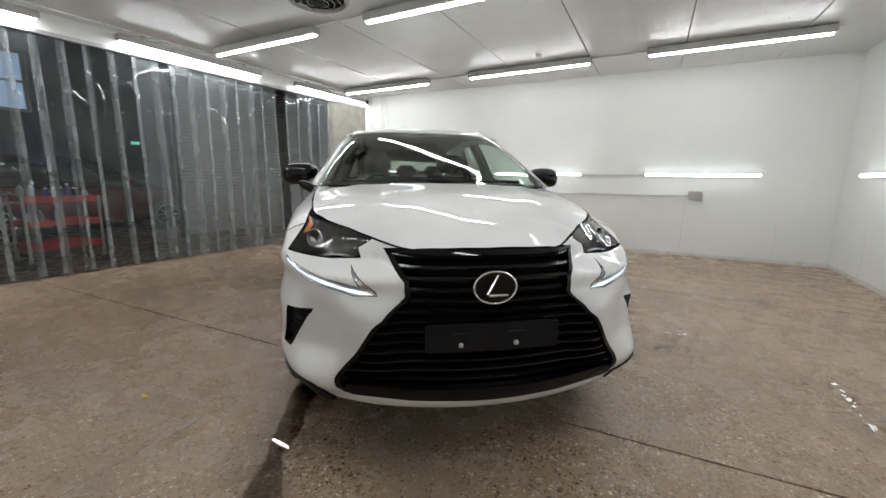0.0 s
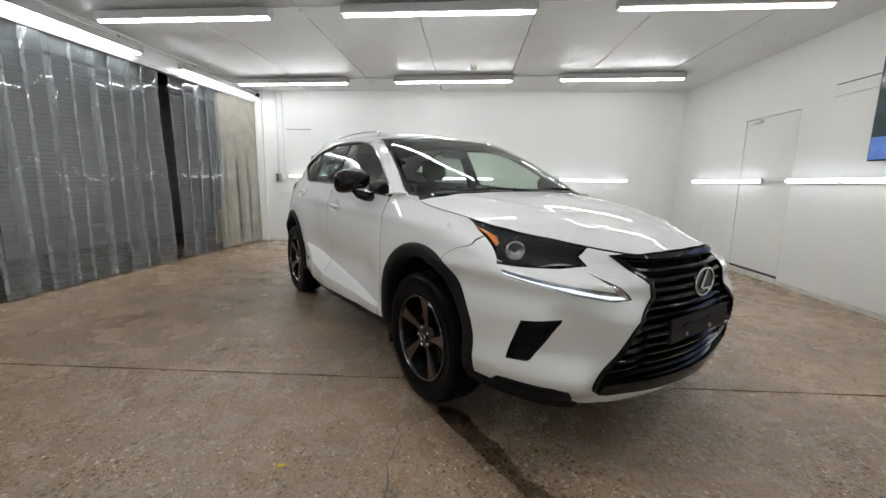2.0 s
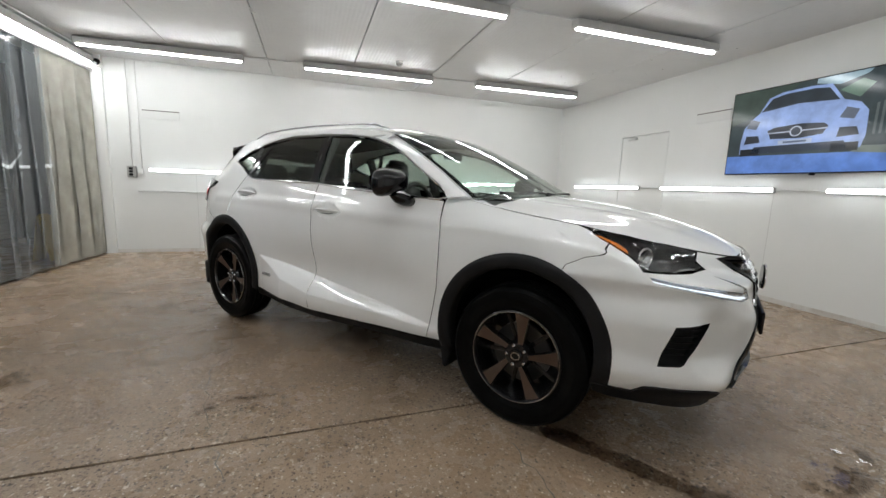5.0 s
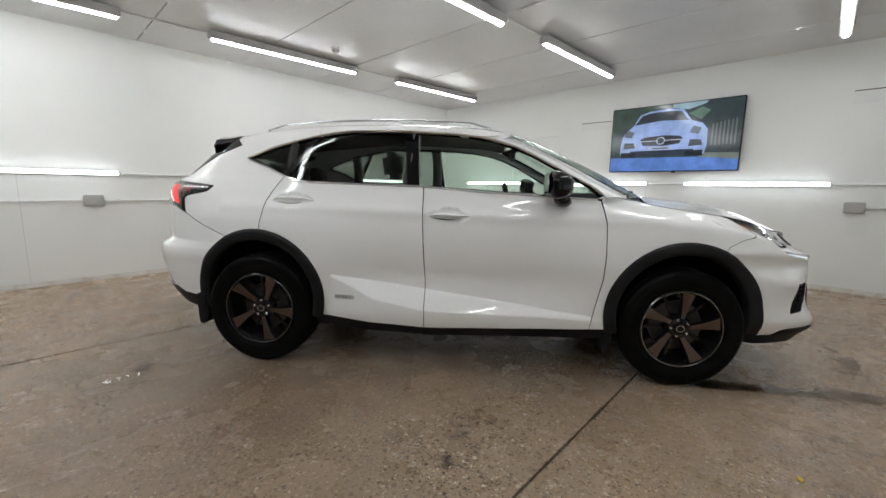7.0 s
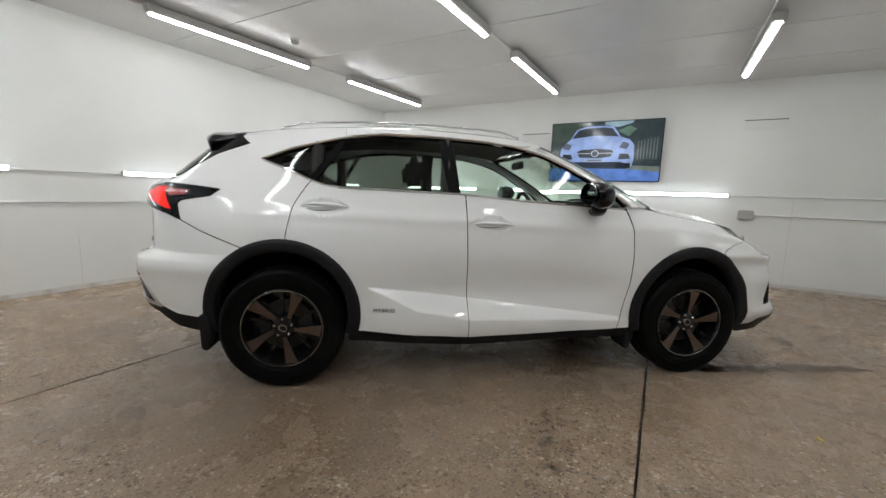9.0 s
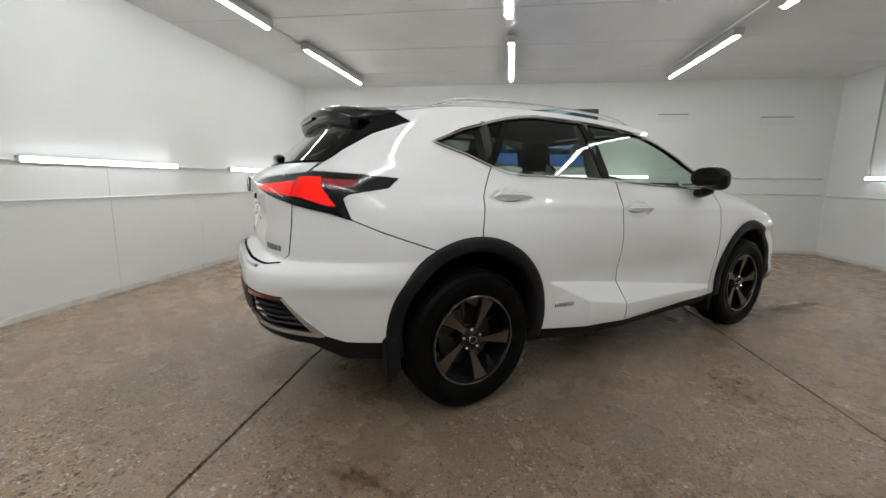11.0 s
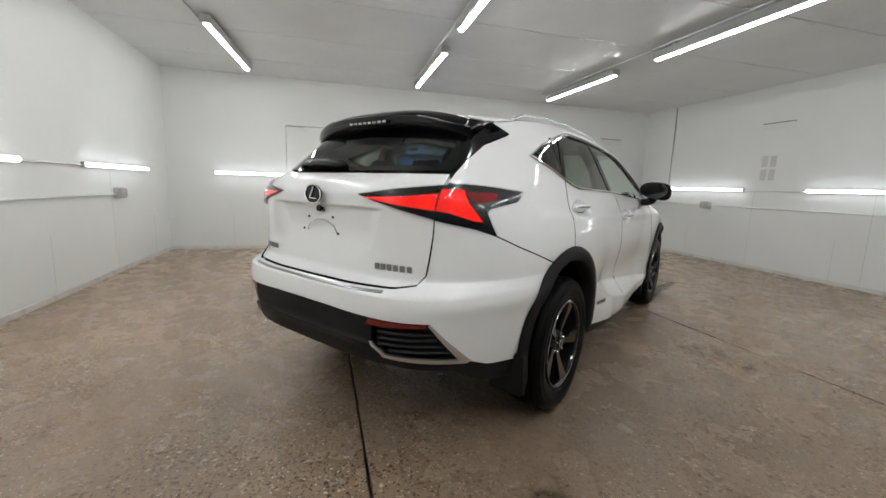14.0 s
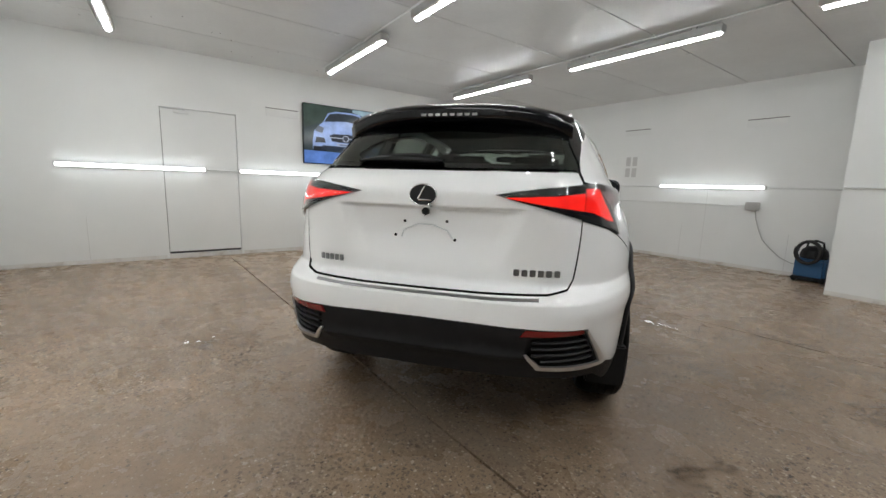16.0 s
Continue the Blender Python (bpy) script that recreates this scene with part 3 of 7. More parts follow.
def inset(poly, g):
    """Shrinks a polygon by g."""
    area = sum(poly[i - 1][0] * poly[i][1] - poly[i][0] * poly[i - 1][1] for i in range(len(poly)))
    s = 1 if area > 0 else -1
    out = []
    for i in range(len(poly)):
        a, b, c = Vector(poly[i - 1]), Vector(poly[i]), Vector(poly[(i + 1) % len(poly)])
        n1, n2 = (b - a), (c - b)
        n1, n2 = Vector((-n1.y, n1.x)), Vector((-n2.y, n2.x))
        n = n1.normalized() + n2.normalized()
        if n.length < 1e-6:
            out.append(tuple(b))
            continue
        n.normalize()
        out.append(tuple(b + n * s * g))
    return out


def sheet_normal(surf, a, b, flip):
    e = 0.004
    p = surf(a, b)
    du = surf(a + e, b) - surf(a - e, b)
    dv = surf(a, b + e) - surf(a, b - e)
    n = du.cross(dv)
    if n.length < 1e-12:
        n = Vector((0, 0, 1))
    return p, n.normalized() * (-1 if flip else 1)


def inside_many(P, poly):
    """Which rows of P lie inside the polygon."""
    q = np.array(poly)
    r = np.roll(q, 1, axis=0)
    x, y = P[:, :1], P[:, 1:]
    dy = r[:, 1] - q[:, 1]
    dy = np.where(np.abs(dy) < 1e-12, 1e-12, dy)
    cross = ((q[:, 1] > y) != (r[:, 1] > y)) & (x < (r[:, 0] - q[:, 0]) * (y - q[:, 1]) / dy + q[:, 0])
    return cross.sum(axis=1) % 2 == 1


SHEETS = {}


def sheet(surf, outer, holes, step, gap, flip, lines):
    key = (surf, tuple(outer), tuple(tuple(h) for h in holes), step, gap, flip, lines)
    if key in SHEETS:
        return SHEETS[key]
    outer = dense(inset(outer, gap) if gap else list(outer), step)
    holes = [dense(inset(h, -gap) if gap else list(h), step) for h in holes]
    pts, edges = [], []
    for loop in [outer, *holes]:
        k = len(pts)
        pts += loop
        edges += [(k + i, k + (i + 1) % len(loop)) for i in range(len(loop))]
    ring = np.array(pts)
    flat, bent = [l for l in lines if not isinstance(l, tuple)], [l for l in lines if isinstance(l, tuple)]
    lo, hi = np.array(outer).min(axis=0), np.array(outer).max(axis=0)
    cand = []
    for row, a in enumerate(np.arange(lo[0] + step * 0.5, hi[0], step * 0.87)):
        for b in np.arange(lo[1] + step * (0.5 if row % 2 else 0.0), hi[1], step):
            if not any(abs(b - l) < step * 0.45 for l in flat):
                cand.append((a, b))
    for l in flat:
        cand += [(a, l) for a in np.arange(lo[0], hi[0], step * 0.7)]
    if cand:
        cand = np.array(cand)
        if bent:
            rows = np.array([p for l in bent for p in dense(list(l), step * 0.6, False)])
            near = np.array([np.hypot(rows[:, 0] - a, rows[:, 1] - b).min() for a, b in cand])
            cand = np.concatenate([cand[near > step * 0.4], rows])
        ok = inside_many(cand, outer)
        for h in holes:
            ok &= ~inside_many(cand, h)
        cand = cand[ok]
        far = [np.hypot(ring[:, 0] - a, ring[:, 1] - b).min() > step * 0.5 for a, b in cand]
        pts += [tuple(p) for p, f in zip(cand.tolist(), far) if f]
    vs, es, fs, *_ = delaunay_2d_cdt([Vector(p) for p in pts], edges, [], 0, 1e-6)
    mid = np.array([[sum(vs[i].x for i in f) / len(f), sum(vs[i].y for i in f) / len(f)] for f in fs])
    ok = inside_many(mid, outer)
    for h in holes:
        ok &= ~inside_many(mid, h)
    keep = [list(f) for f, o in zip(fs, ok) if o]
    pos, nor = [], []
    for v in vs:
        p, n = sheet_normal(surf, v.x, v.y, flip)
        pos.append(p)
        nor.append(n)
    for f in keep:
        g = (pos[f[1]] - pos[f[0]]).cross(pos[f[2]] - pos[f[0]])
        if g.dot(nor[f[0]]) < 0:
            f.reverse()
    count = {}
    for f in keep:
        for i in range(len(f)):
            e = (f[i], f[(i + 1) % len(f)])
            count.setdefault(tuple(sorted(e)), []).append(e)
    SHEETS[key] = pos, nor, keep, [e[0] for e in count.values() if len(e) == 1]
    return SHEETS[key]


def panel(name, surf, outer, material, parent, holes=(), step=0.035, gap=0.0027, lift=0.0, rim=0.014, side=1, flip=False, label="", thick=0.0, lines=()):
    """A curved panel: the part of a surface inside an outline, with its edges turned in by rim (or a back face at thick)."""
    pos, nor, keep, border = sheet(surf, outer, holes, step, gap, flip, lines)
    pos = [p + n * lift for p, n in zip(pos, nor)] if lift else pos
    fl = Vector((1, side, 1))
    verts, norms = [p * fl for p in pos], [n * fl for n in nor]
    faces = [list(f) if side > 0 else f[::-1] for f in keep]
    if thick:
        k = len(verts)
        verts += [(p - n * thick) * fl for p, n in zip(pos, nor)]
        norms += [-n * fl for n in nor]
        faces = faces + [[i + k for i in f[::-1]] for f in faces]
    d = thick or rim
    if d:
        for a, b in border:
            i0 = len(verts)
            m = (pos[b] - pos[a]).cross(nor[a]).normalized() * fl
            for q in (a, b):
                verts += [pos[q] * fl, (pos[q] - nor[q] * d) * fl]
                norms += [m, m]
            f = [i0, i0 + 2, i0 + 3, i0 + 1]
            g = (verts[f[1]] - verts[f[0]]).cross(verts[f[2]] - verts[f[0]])
            if g.dot(m) < 0:
                for q in range(i0, i0 + 4):
                    norms[q] = -norms[q]
            faces.append(f)
    me = bpy.data.meshes.new(name)
    me.from_pydata(verts, [], faces)
    me.materials.append(material)
    # turned-in edges are coloured dark in place of shade inside the gaps
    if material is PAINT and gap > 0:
        me.materials.append(UNDER_SHADE)
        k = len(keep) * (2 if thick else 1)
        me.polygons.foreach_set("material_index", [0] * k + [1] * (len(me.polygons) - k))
    me.polygons.foreach_set("use_smooth", [True] * len(me.polygons))
    me.normals_split_custom_set_from_vertices([tuple(n) for n in norms])
    ob = new(name, me)
    ob.parent = parent
    if label:
        ob["label"] = label
    return ob


def on_body(pts, lift=0.0, side=1):
    """Points of the body sheet in the car's space."""
    out = []
    for a, b in pts:
        p, n = sheet_normal(body, a, b, False)
        if n.y < 0 and p.y > 0.3:
            n = -n
        out.append((p + n * lift) * Vector((1, side, 1)))
    return out


def front_s(U, z):
    p = body(abs(U), z)
    return Vector((p.x, math.copysign(p.y, U), z))


def rear_s(V, z):
    p = body(UR - abs(V), z)
    return Vector((p.x, math.copysign(p.y, V), z))


def rv(y, z):
    """Place on the tail sheet at the half width y."""
    return (UR - ry(y, z)[0], z)


def rx(x, z):
    return (UR - sx(x, z)[0], z)


def top_of(x):
    """The place on the body sheet of the shoulder at x."""
    return sx(x, SHOULDER(x))


def mirrored(pts):
    """A closed outline from its half, which begins and ends on the middle line."""
    return list(pts) + [(-a, b) for a, b in reversed(pts) if abs(a) > 1e-6]


def arch(xc, zc, r, a0, a1, n=14):
    return [sx(xc + r * math.cos(radians(a0 + (a1 - a0) * i / n)), zc + r * math.sin(radians(a0 + (a1 - a0) * i / n))) for i in range(n + 1)]


def pillar_x(z):
    """The front edge of the side windows."""
    return DLO_FRONT(z)


DLO_FRONT = curve((1.12, 0.86), (1.138, 0.85), (1.30, 0.585), (1.423, 0.355), (1.493, 0.135), (1.52, -0.05))


def pillar(t, z):
    """The ruled strip between the side windows and the wind screen; t runs 0 to 0.12."""
    a = Vector((pillar_x(z), HALF(z), z))
    b = screen(GF[-1], z)
    k = t / 0.12
    c = a.lerp(b, k)
    return c + Vector((0.3, 0.9, 0.25)).normalized() * 0.018 * math.sin(math.pi * min(1, max(0, k)))

# ---- the car: materials ----
def paint():
    m = mat("pearl white paint", (0.80, 0.81, 0.80), 0.45, 0.0, 1.0, 0.25)
    n, l, b = nodes_of(m)
    f = noise_tex(m, 900, 2)
    l.new(ramp(m, f.outputs[0], [(0.3, (0.84, 0.85, 0.855)), (0.7, (0.92, 0.92, 0.91))]), b.inputs["Base Color"])
    return m


def glass(name, tint, rough=0.0):
    m = mat(name, tint, rough)
    b = m.node_tree.nodes["Principled BSDF"]
    b.inputs["Transmission Weight"].default_value = 1.0
    b.inputs["IOR"].default_value = 1.33
    return m


def pane(ob):
    ob.visible_shadow = False
    return ob


PAINT = paint()
GLOSS = mat("gloss black", (0.004, 0.004, 0.005), 0.07, 0, 0.0, 0.42)
CLAD = grunge(mat("textured black cladding"), (0.009, 0.009, 0.010), (0.014, 0.014, 0.015), 6, rough=(0.42, 0.58), bumpy=0.0008, fine=700)
UNDER_SHADE = mat("underbody and gap-shade black", (0.008, 0.008, 0.008), 0.85)
CLEAR = glass("clear glass", (0.80, 0.90, 0.84))
PRIVACY = glass("tinted glass", (0.40, 0.45, 0.41))
LENS = glass("lamp lens", (0.97, 0.97, 0.97))
RUBBER = grunge(mat("tyre rubber"), (0.0035, 0.0035, 0.0035), (0.007, 0.007, 0.007), 9, rough=(0.25, 0.42), bumpy=0.0005, fine=160)
BRONZE = mat("satin bronze alloy", (0.15, 0.112, 0.092), 0.34, 0.85)
RIMBLACK = mat("black alloy", (0.012, 0.012, 0.013), 0.18, 0.3, 0.5)
IRON = mat("brake iron", (0.07, 0.068, 0.065), 0.45, 0.9)
SEAT = grunge(mat("black leather"), (0.010, 0.010, 0.010), (0.016, 0.015, 0.015), 5, rough=(0.4, 0.6), bumpy=0.001, fine=220)
TRIM_GREY = mat("grey headlining", (0.10, 0.10, 0.095), 0.9)
AMBER = mat("amber lens", (0.62, 0.17, 0.012), 0.12, 0, 1.0)
REDLENS = mat("dark red lens", (0.16, 0.004, 0.006), 0.1, 0, 1.0)
REDLIT = emit("lit red lamp", (1.0, 0.02, 0.012), 1.15)
n_, l_ = REDLIT.node_tree.nodes, REDLIT.node_tree.links
cloud, tint = n_.new("ShaderNodeTexNoise"), n_.new("ShaderNodeValToRGB")
cloud.inputs["Scale"].default_value, cloud.inputs["Detail"].default_value = 14.0, 3.0
l_.new(n_.new("ShaderNodeTexCoord").outputs["Object"], cloud.inputs["Vector"])
tint.color_ramp.elements[0].position, tint.color_ramp.elements[0].color = 0.30, (0.70, 0.008, 0.007, 1)
tint.color_ramp.elements[1].position, tint.color_ramp.elements[1].color = 0.62, (1.0, 0.022, 0.014, 1)
l_.new(cloud.outputs[0], tint.inputs[0])
l_.new(tint.outputs[0], n_["Emission"].inputs[0])
WHITELIT = emit("lit white lamp", (0.86, 0.93, 1.0), 1.3)
GRILLE_B = mat("satin black grille", (0.004, 0.004, 0.005), 0.16)
SILVER = mat("silver reflector", (0.75, 0.76, 0.78), 0.18, 1.0)
LAMP_IN = mat("grey lamp reflector", (0.42, 0.44, 0.47), 0.25, 0.7)
FIN = mat("satin silver fin", (0.62, 0.62, 0.63), 0.3, 0.9)
SMOKE = mat("smoked lamp housing", (0.004, 0.004, 0.005), 0.16, 0, 0, 0.3)
BADGE = mat("dark chrome badge", (0.30, 0.30, 0.31), 0.3, 1.0)

for m_, sp_ in ((RUBBER, 0.06), (CLAD, 0.22), (UNDER_SHADE, 0.1), (GRILLE_B, 0.35), (RIMBLACK, 0.35), (BLACK_P, 0.25)):
    m_.node_tree.nodes["Principled BSDF"].inputs["Specular IOR Level"].default_value = sp_

car = thing("car", "pearl white hybrid suv with black alloy wheels and cladding", "car", CAR)

# ---- the car: panels ----
AF, AR = (1.325, 0.44), (-1.33, 0.45)          # middles of the arches
ARC = 0.40
HL_BACK = top_of(1.55)


def hl_top(x):
    a, b = top_of(x)
    return (a, b - 0.002)


HEADLIGHT = [fy(0.507, 0.862), fy(0.520, 0.893), hl_top(2.02), hl_top(1.97), hl_top(1.90), hl_top(1.75), hl_top(1.65), hl_top(1.555), sx(1.632, 0.996), sx(1.70, 0.965), sx(1.80, 0.915), fy(0.823, 0.868),
             fy(0.74, 0.860), fy(0.62, 0.855)]
GRILLE = [(0, 0.905), fy(0.20, 0.905), fy(0.405, 0.900), fy(0.385, 0.87), fy(0.335, 0.795), fy(0.335, 0.765), fy(0.42, 0.655), fy(0.52, 0.52), fy(0.605, 0.405), fy(0.60, 0.37), fy(0.55, 0.338), fy(0.3, 0.318), (0, 0.312)]
DRL = [sx(1.885, 0.842), fy(0.70, 0.806), fy(0.565, 0.780), fy(0.505, 0.771), fy(0.538, 0.836), fy(0.49, 0.79), fy(0.437, 0.740), fy(0.52, 0.738), fy(0.66, 0.765), sx(1.90, 0.826)]
FOG = [fy(0.812, 0.645), fy(0.694, 0.658), fy(0.700, 0.646), fy(0.793, 0.490), fy(0.803, 0.481), fy(0.842, 0.474), fy(0.830, 0.53)]
cheek = [(0, 0.250), fy(0.2, 0.252), fy(0.45, 0.262), fy(0.605, 0.285), fy(0.64, 0.305), fy(0.70, 0.372), fy(0.752, 0.384), sx(1.95, 0.378), sx(1.905, 0.372), sx(1.86, 0.337), sx(1.73, 0.337)]
cheek += arch(*AF, ARC, -2, 63)[1:] + [sx(1.545, 0.865), sx(1.62, 0.905), sx(1.694, 0.945), sx(1.698, 0.962), sx(1.80, 0.911), fy(0.826, 0.863), fy(0.74, 0.855), fy(0.62, 0.850), fy(0.501, 0.857), fy(0.513, 0.893), top_of(2.026), top_of(2.06), top_of(2.10), top_of(2.14), top_of(2.155)]
cheek += GRILLE[2:]


def flipped(pts):
    return [(-a, b) for a, b in reversed(pts)]


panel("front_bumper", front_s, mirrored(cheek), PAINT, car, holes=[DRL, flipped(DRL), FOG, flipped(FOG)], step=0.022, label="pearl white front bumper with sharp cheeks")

# wings: side and top in one part each
WING = [sx(1.549, 0.863), sx(1.624, 0.902), sx(1.698, 0.943), sx(1.698, 0.962), sx(1.63, 0.998), HL_BACK, top_of(1.45), top_of(1.3), top_of(1.15), top_of(1.0), top_of(0.93), sx(0.845, 1.135), sx(0.836, 1.115), sx(0.858, 0.973),
        sx(0.862, 0.80), sx(0.855, 0.648), sx(0.792, 0.335), sx(0.86, 0.335)]
WING += arch(*AF, ARC, 195, 64)


def hood_cut(x):
    return min(hood_edge(x) - 0.004, 0.715 + 0.085 * sstep(0.98, 1.17, x))


wing_top = [(x, hood_edge(x)) for x in (1.55, 1.45, 1.3, 1.15, 1.0, 0.90)] + [(x, min(hood_cut(x) + 0.004, hood_edge(x) - 0.001)) for x in (0.90, 1.0, 1.08, 1.16, 1.25, 1.35, 1.45, 1.55)]
for s in (1, -1):
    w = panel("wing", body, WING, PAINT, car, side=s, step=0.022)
    panel("wing_top", hood, wing_top, PAINT, w, side=s, step=0.03, gap=0.0)

hood_half = [(1.185, 0.0), (1.18, 0.2), (1.165, 0.4), (1.14, 0.6), (1.115, 0.70), (1.115, hood_cut(1.115))] + [(x, hood_cut(x)) for x in (1.2, 1.3, 1.4, 1.5, 1.58)]
hood_half += [(x, hood_edge(x) - 0.003) for x in (1.62, 1.7, 1.8, 1.9, 1.96, 2.0, 2.04, 2.08, 2.12, 2.155)]
hood_half += [(2.19, 0.30), (2.212, 0.18), (2.222, 0.0)]
hood_line = hood_half + [(x, -y) for x, y in reversed(hood_half) if y > 0]
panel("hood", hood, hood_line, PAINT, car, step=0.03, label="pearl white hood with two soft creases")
cowl = [(1.27, -0.70), (1.27, 0.70), (0.98, 0.74), (0.87, 0.72), (1.0, 0.4), (1.05, 0.0), (1.0, -0.4), (0.87, -0.72), (0.98, -0.74)]
panel("cowl", hood, cowl, BLACK_P, car, lift=-0.022, step=0.05)

# doors
belt_f = [sx(0.14, 1.150), sx(0.45, 1.135), sx(0.80, 1.118)]
FDOOR = [sx(-0.243, 1.178), *belt_f, sx(0.832, 1.113), sx(0.858, 0.973), sx(0.862, 0.80), sx(0.855, 0.648), sx(0.792, 0.335), sx(0.3, 0.315), sx(-0.217, 0.305), sx(-0.224, 0.6), sx(-0.233, 0.83), sx(-0.24, 1.0)]
RDOOR = [sx(-0.246, 1.180), sx(-0.24, 1.0), sx(-0.233, 0.83), sx(-0.224, 0.6), sx(-0.217, 0.305), sx(-0.6, 0.322), sx(-0.915, 0.345)]
RDOOR += arch(*AR, ARC, -10, 86) + [sx(-1.300, 0.93), sx(-1.268, 1.082), sx(-1.22, 1.17), sx(-1.172, 1.236), sx(-1.10, 1.212), sx(-1.0, 1.196), sx(-0.6, 1.188)]
CREASES = []
for e in (-0.006, 0.0, 0.006):
    CREASES.append(tuple(sx(x, facet(x)[0] + e) for x in np.linspace(-0.82, 0.85, 36)))
    CREASES.append(tuple(sx(x, facet(x)[1] + e) for x in np.linspace(-0.78, 0.85, 36)))
CREASES = tuple(CREASES)
for s in (1, -1):
    for outline, hx, hz in ((FDOOR, *HANDLES[0]), (RDOOR, *HANDLES[1])):
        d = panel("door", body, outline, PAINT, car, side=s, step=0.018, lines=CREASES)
        # pull handle over a shallow cup
        line, rad = [], []
        for q in np.linspace(-1, 1, 19):
            line.append(on_body([sx(hx + q * 0.128, hz + 0.004 - 0.004 * q)], 0.012 + 0.016 * (1 - q ** 4), s)[0])
            rad.append(0.004 + 0.016 * (1 - abs(q) ** 2.2))
        hd = part("handle", tube(line, rad, 12, flat=0.55), PAINT, d, smooth=True)
        # thin black line drawn in for the shade under the handle
        slot = on_body([sx(hx + q * 0.085 - 0.02, hz - 0.022 + 0.010 * q * q) for q in np.linspace(-1, 1, 11)], 0.004, s)
        part("handle_gap", tube(slot, [0.0006 + 0.0018 * (1 - q * q) for q in np.linspace(-1, 1, 11)], 6), UNDER_SHADE, hd)

# rear quarters: from the rear door round to the tail gate
QUARTER = [sx(-1.302, 0.875), sx(-1.300, 0.93), sx(-1.268, 1.082), sx(-1.22, 1.17), sx(-1.172, 1.239), sx(-1.30, 1.293), sx(-1.475, 1.352), sx(-1.30, 1.422), sx(-1.10, 1.478), sx(-0.985, 1.506)]
QUARTER += [sx(-0.985, CANT(-0.985)), sx(-1.2, CANT(-1.2)), sx(-1.4, CANT(-1.4)), sx(-1.62, 1.500), sx(-1.56, 1.450), sx(-1.75, 1.385), ry(0.588, 1.30), ry(0.592, 1.245), ry(0.610, 1.20)]
QUARTER += [sx(-2.0, 1.19), sx(-1.69, 1.166), sx(-1.74, 1.128), sx(-1.84, 1.112), sx(-1.915, 1.098), sx(-1.94, 1.078), sx(-1.928, 1.03), sx(-1.912, 0.985), sx(-1.787, 0.929), sx(-1.663, 0.883), sx(-1.53, 0.834)]
QUARTER += [sx(-1.33 + 0.40 * math.cos(radians(a)), 0.45 + 0.40 * math.sin(radians(a))) for a in (115, 108, 97)]
for s in (1, -1):
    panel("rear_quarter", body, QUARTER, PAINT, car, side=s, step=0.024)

# cant rails above the side windows, screen pillars
rail_line = [sx(-0.985, 1.506), sx(-0.76, 1.540), sx(-0.39, 1.538), sx(-0.1, 1.522), sx(0.135, 1.495), sx(0.215, 1.468), sx(0.29, CANT(0.29)), sx(0.2, CANT(0.2)), sx(0.0, CANT(0)), sx(-0.3, CANT(-0.3)), sx(-0.6, CANT(-0.6)), sx(-0.985, CANT(-0.985))]
for s in (1, -1):
    panel("cant_rail", body, rail_line, PAINT, car, side=s, step=0.03, gap=0.0)
    panel("screen_pillar", pillar, [(0.0, 1.128), (0.12, 1.128), (0.12, 1.50), (0.0, 1.50)], PAINT, car, side=s, step=0.025, gap=0.0)

roof_half = [(0.385, 0.0), (0.36, 0.3), (0.30, 0.5), (0.235, 0.585), (0.16, side_y(0.16, CANT(0.16)))] + [(x, side_y(x, CANT(x))) for x in (0.0, -0.3, -0.6, -0.9, -1.2, -1.4, -1.62)] + [(-1.64, 0.3), (-1.64, 0.0)]
panel("roof", roof, roof_half + [(x, -y) for x, y in reversed(roof_half) if y > 0], PAINT, car, step=0.04, gap=0.0)

# tail gate, rear bumper
gate = [(0, 1.235), rv(0.3, 1.235), rv(0.585, 1.238), rv(0.605, 1.19), rv(0.606, 1.08), rv(0.604, 0.95), rv(0.590, 0.82), rv(0.57, 0.785), rv(0.50, 0.772), rv(0.25, 0.766), (0, 0.765)]
panel("tail_gate", rear_s, mirrored(gate), PAINT, car, step=0.024, flip=True, lines=(0.775, 0.785, 0.80, 0.81, 1.070, 1.076, 1.082, 1.088, 1.094), label="pearl white tail gate without number plate")
REAR_VENT = [rv(0.440, 0.618), rv(0.645, 0.626), rv(0.705, 0.486), rv(0.66, 0.484), rv(0.49, 0.498), rv(0.435, 0.55)]
rb = [(0, 0.764), rv(0.25, 0.765), rv(0.50, 0.771), rv(0.571, 0.784), rv(0.591, 0.82), rv(0.605, 0.95), rv(0.608, 1.050), rv(0.72, 1.014), rx(-1.912, 0.985), rx(-1.787, 0.929), rx(-1.663, 0.883), rx(-1.53, 0.834)]
rb += [rx(-1.33 + 0.40 * math.cos(radians(a)), 0.45 + 0.40 * math.sin(radians(a))) for a in (117, 127, 136, 150, 165, 180, 186)]
rb += [rx(-1.95, 0.428), rv(0.745, 0.46), rv(0.655, 0.641), rv(0.44, 0.650), rv(0.2, 0.655), (0, 0.656)]
panel("rear_bumper", rear_s, mirrored(rb), PAINT, car, step=0.024, flip=True, lines=(0.725, 0.735, 0.745, 0.755, 0.77, 0.78, 0.79, 0.80, 0.815), label="pearl white rear bumper")
low = [(0, 0.656), rv(0.2, 0.655), rv(0.44, 0.650), rv(0.655, 0.641), rv(0.745, 0.46), rx(-1.95, 0.428), rx(-1.735, 0.408), rx(-1.725, 0.335), rx(-1.76, 0.315), rx(-1.95, 0.340), rv(0.70, 0.415), rv(0.5, 0.438), rv(0.3, 0.432), (0, 0.430)]
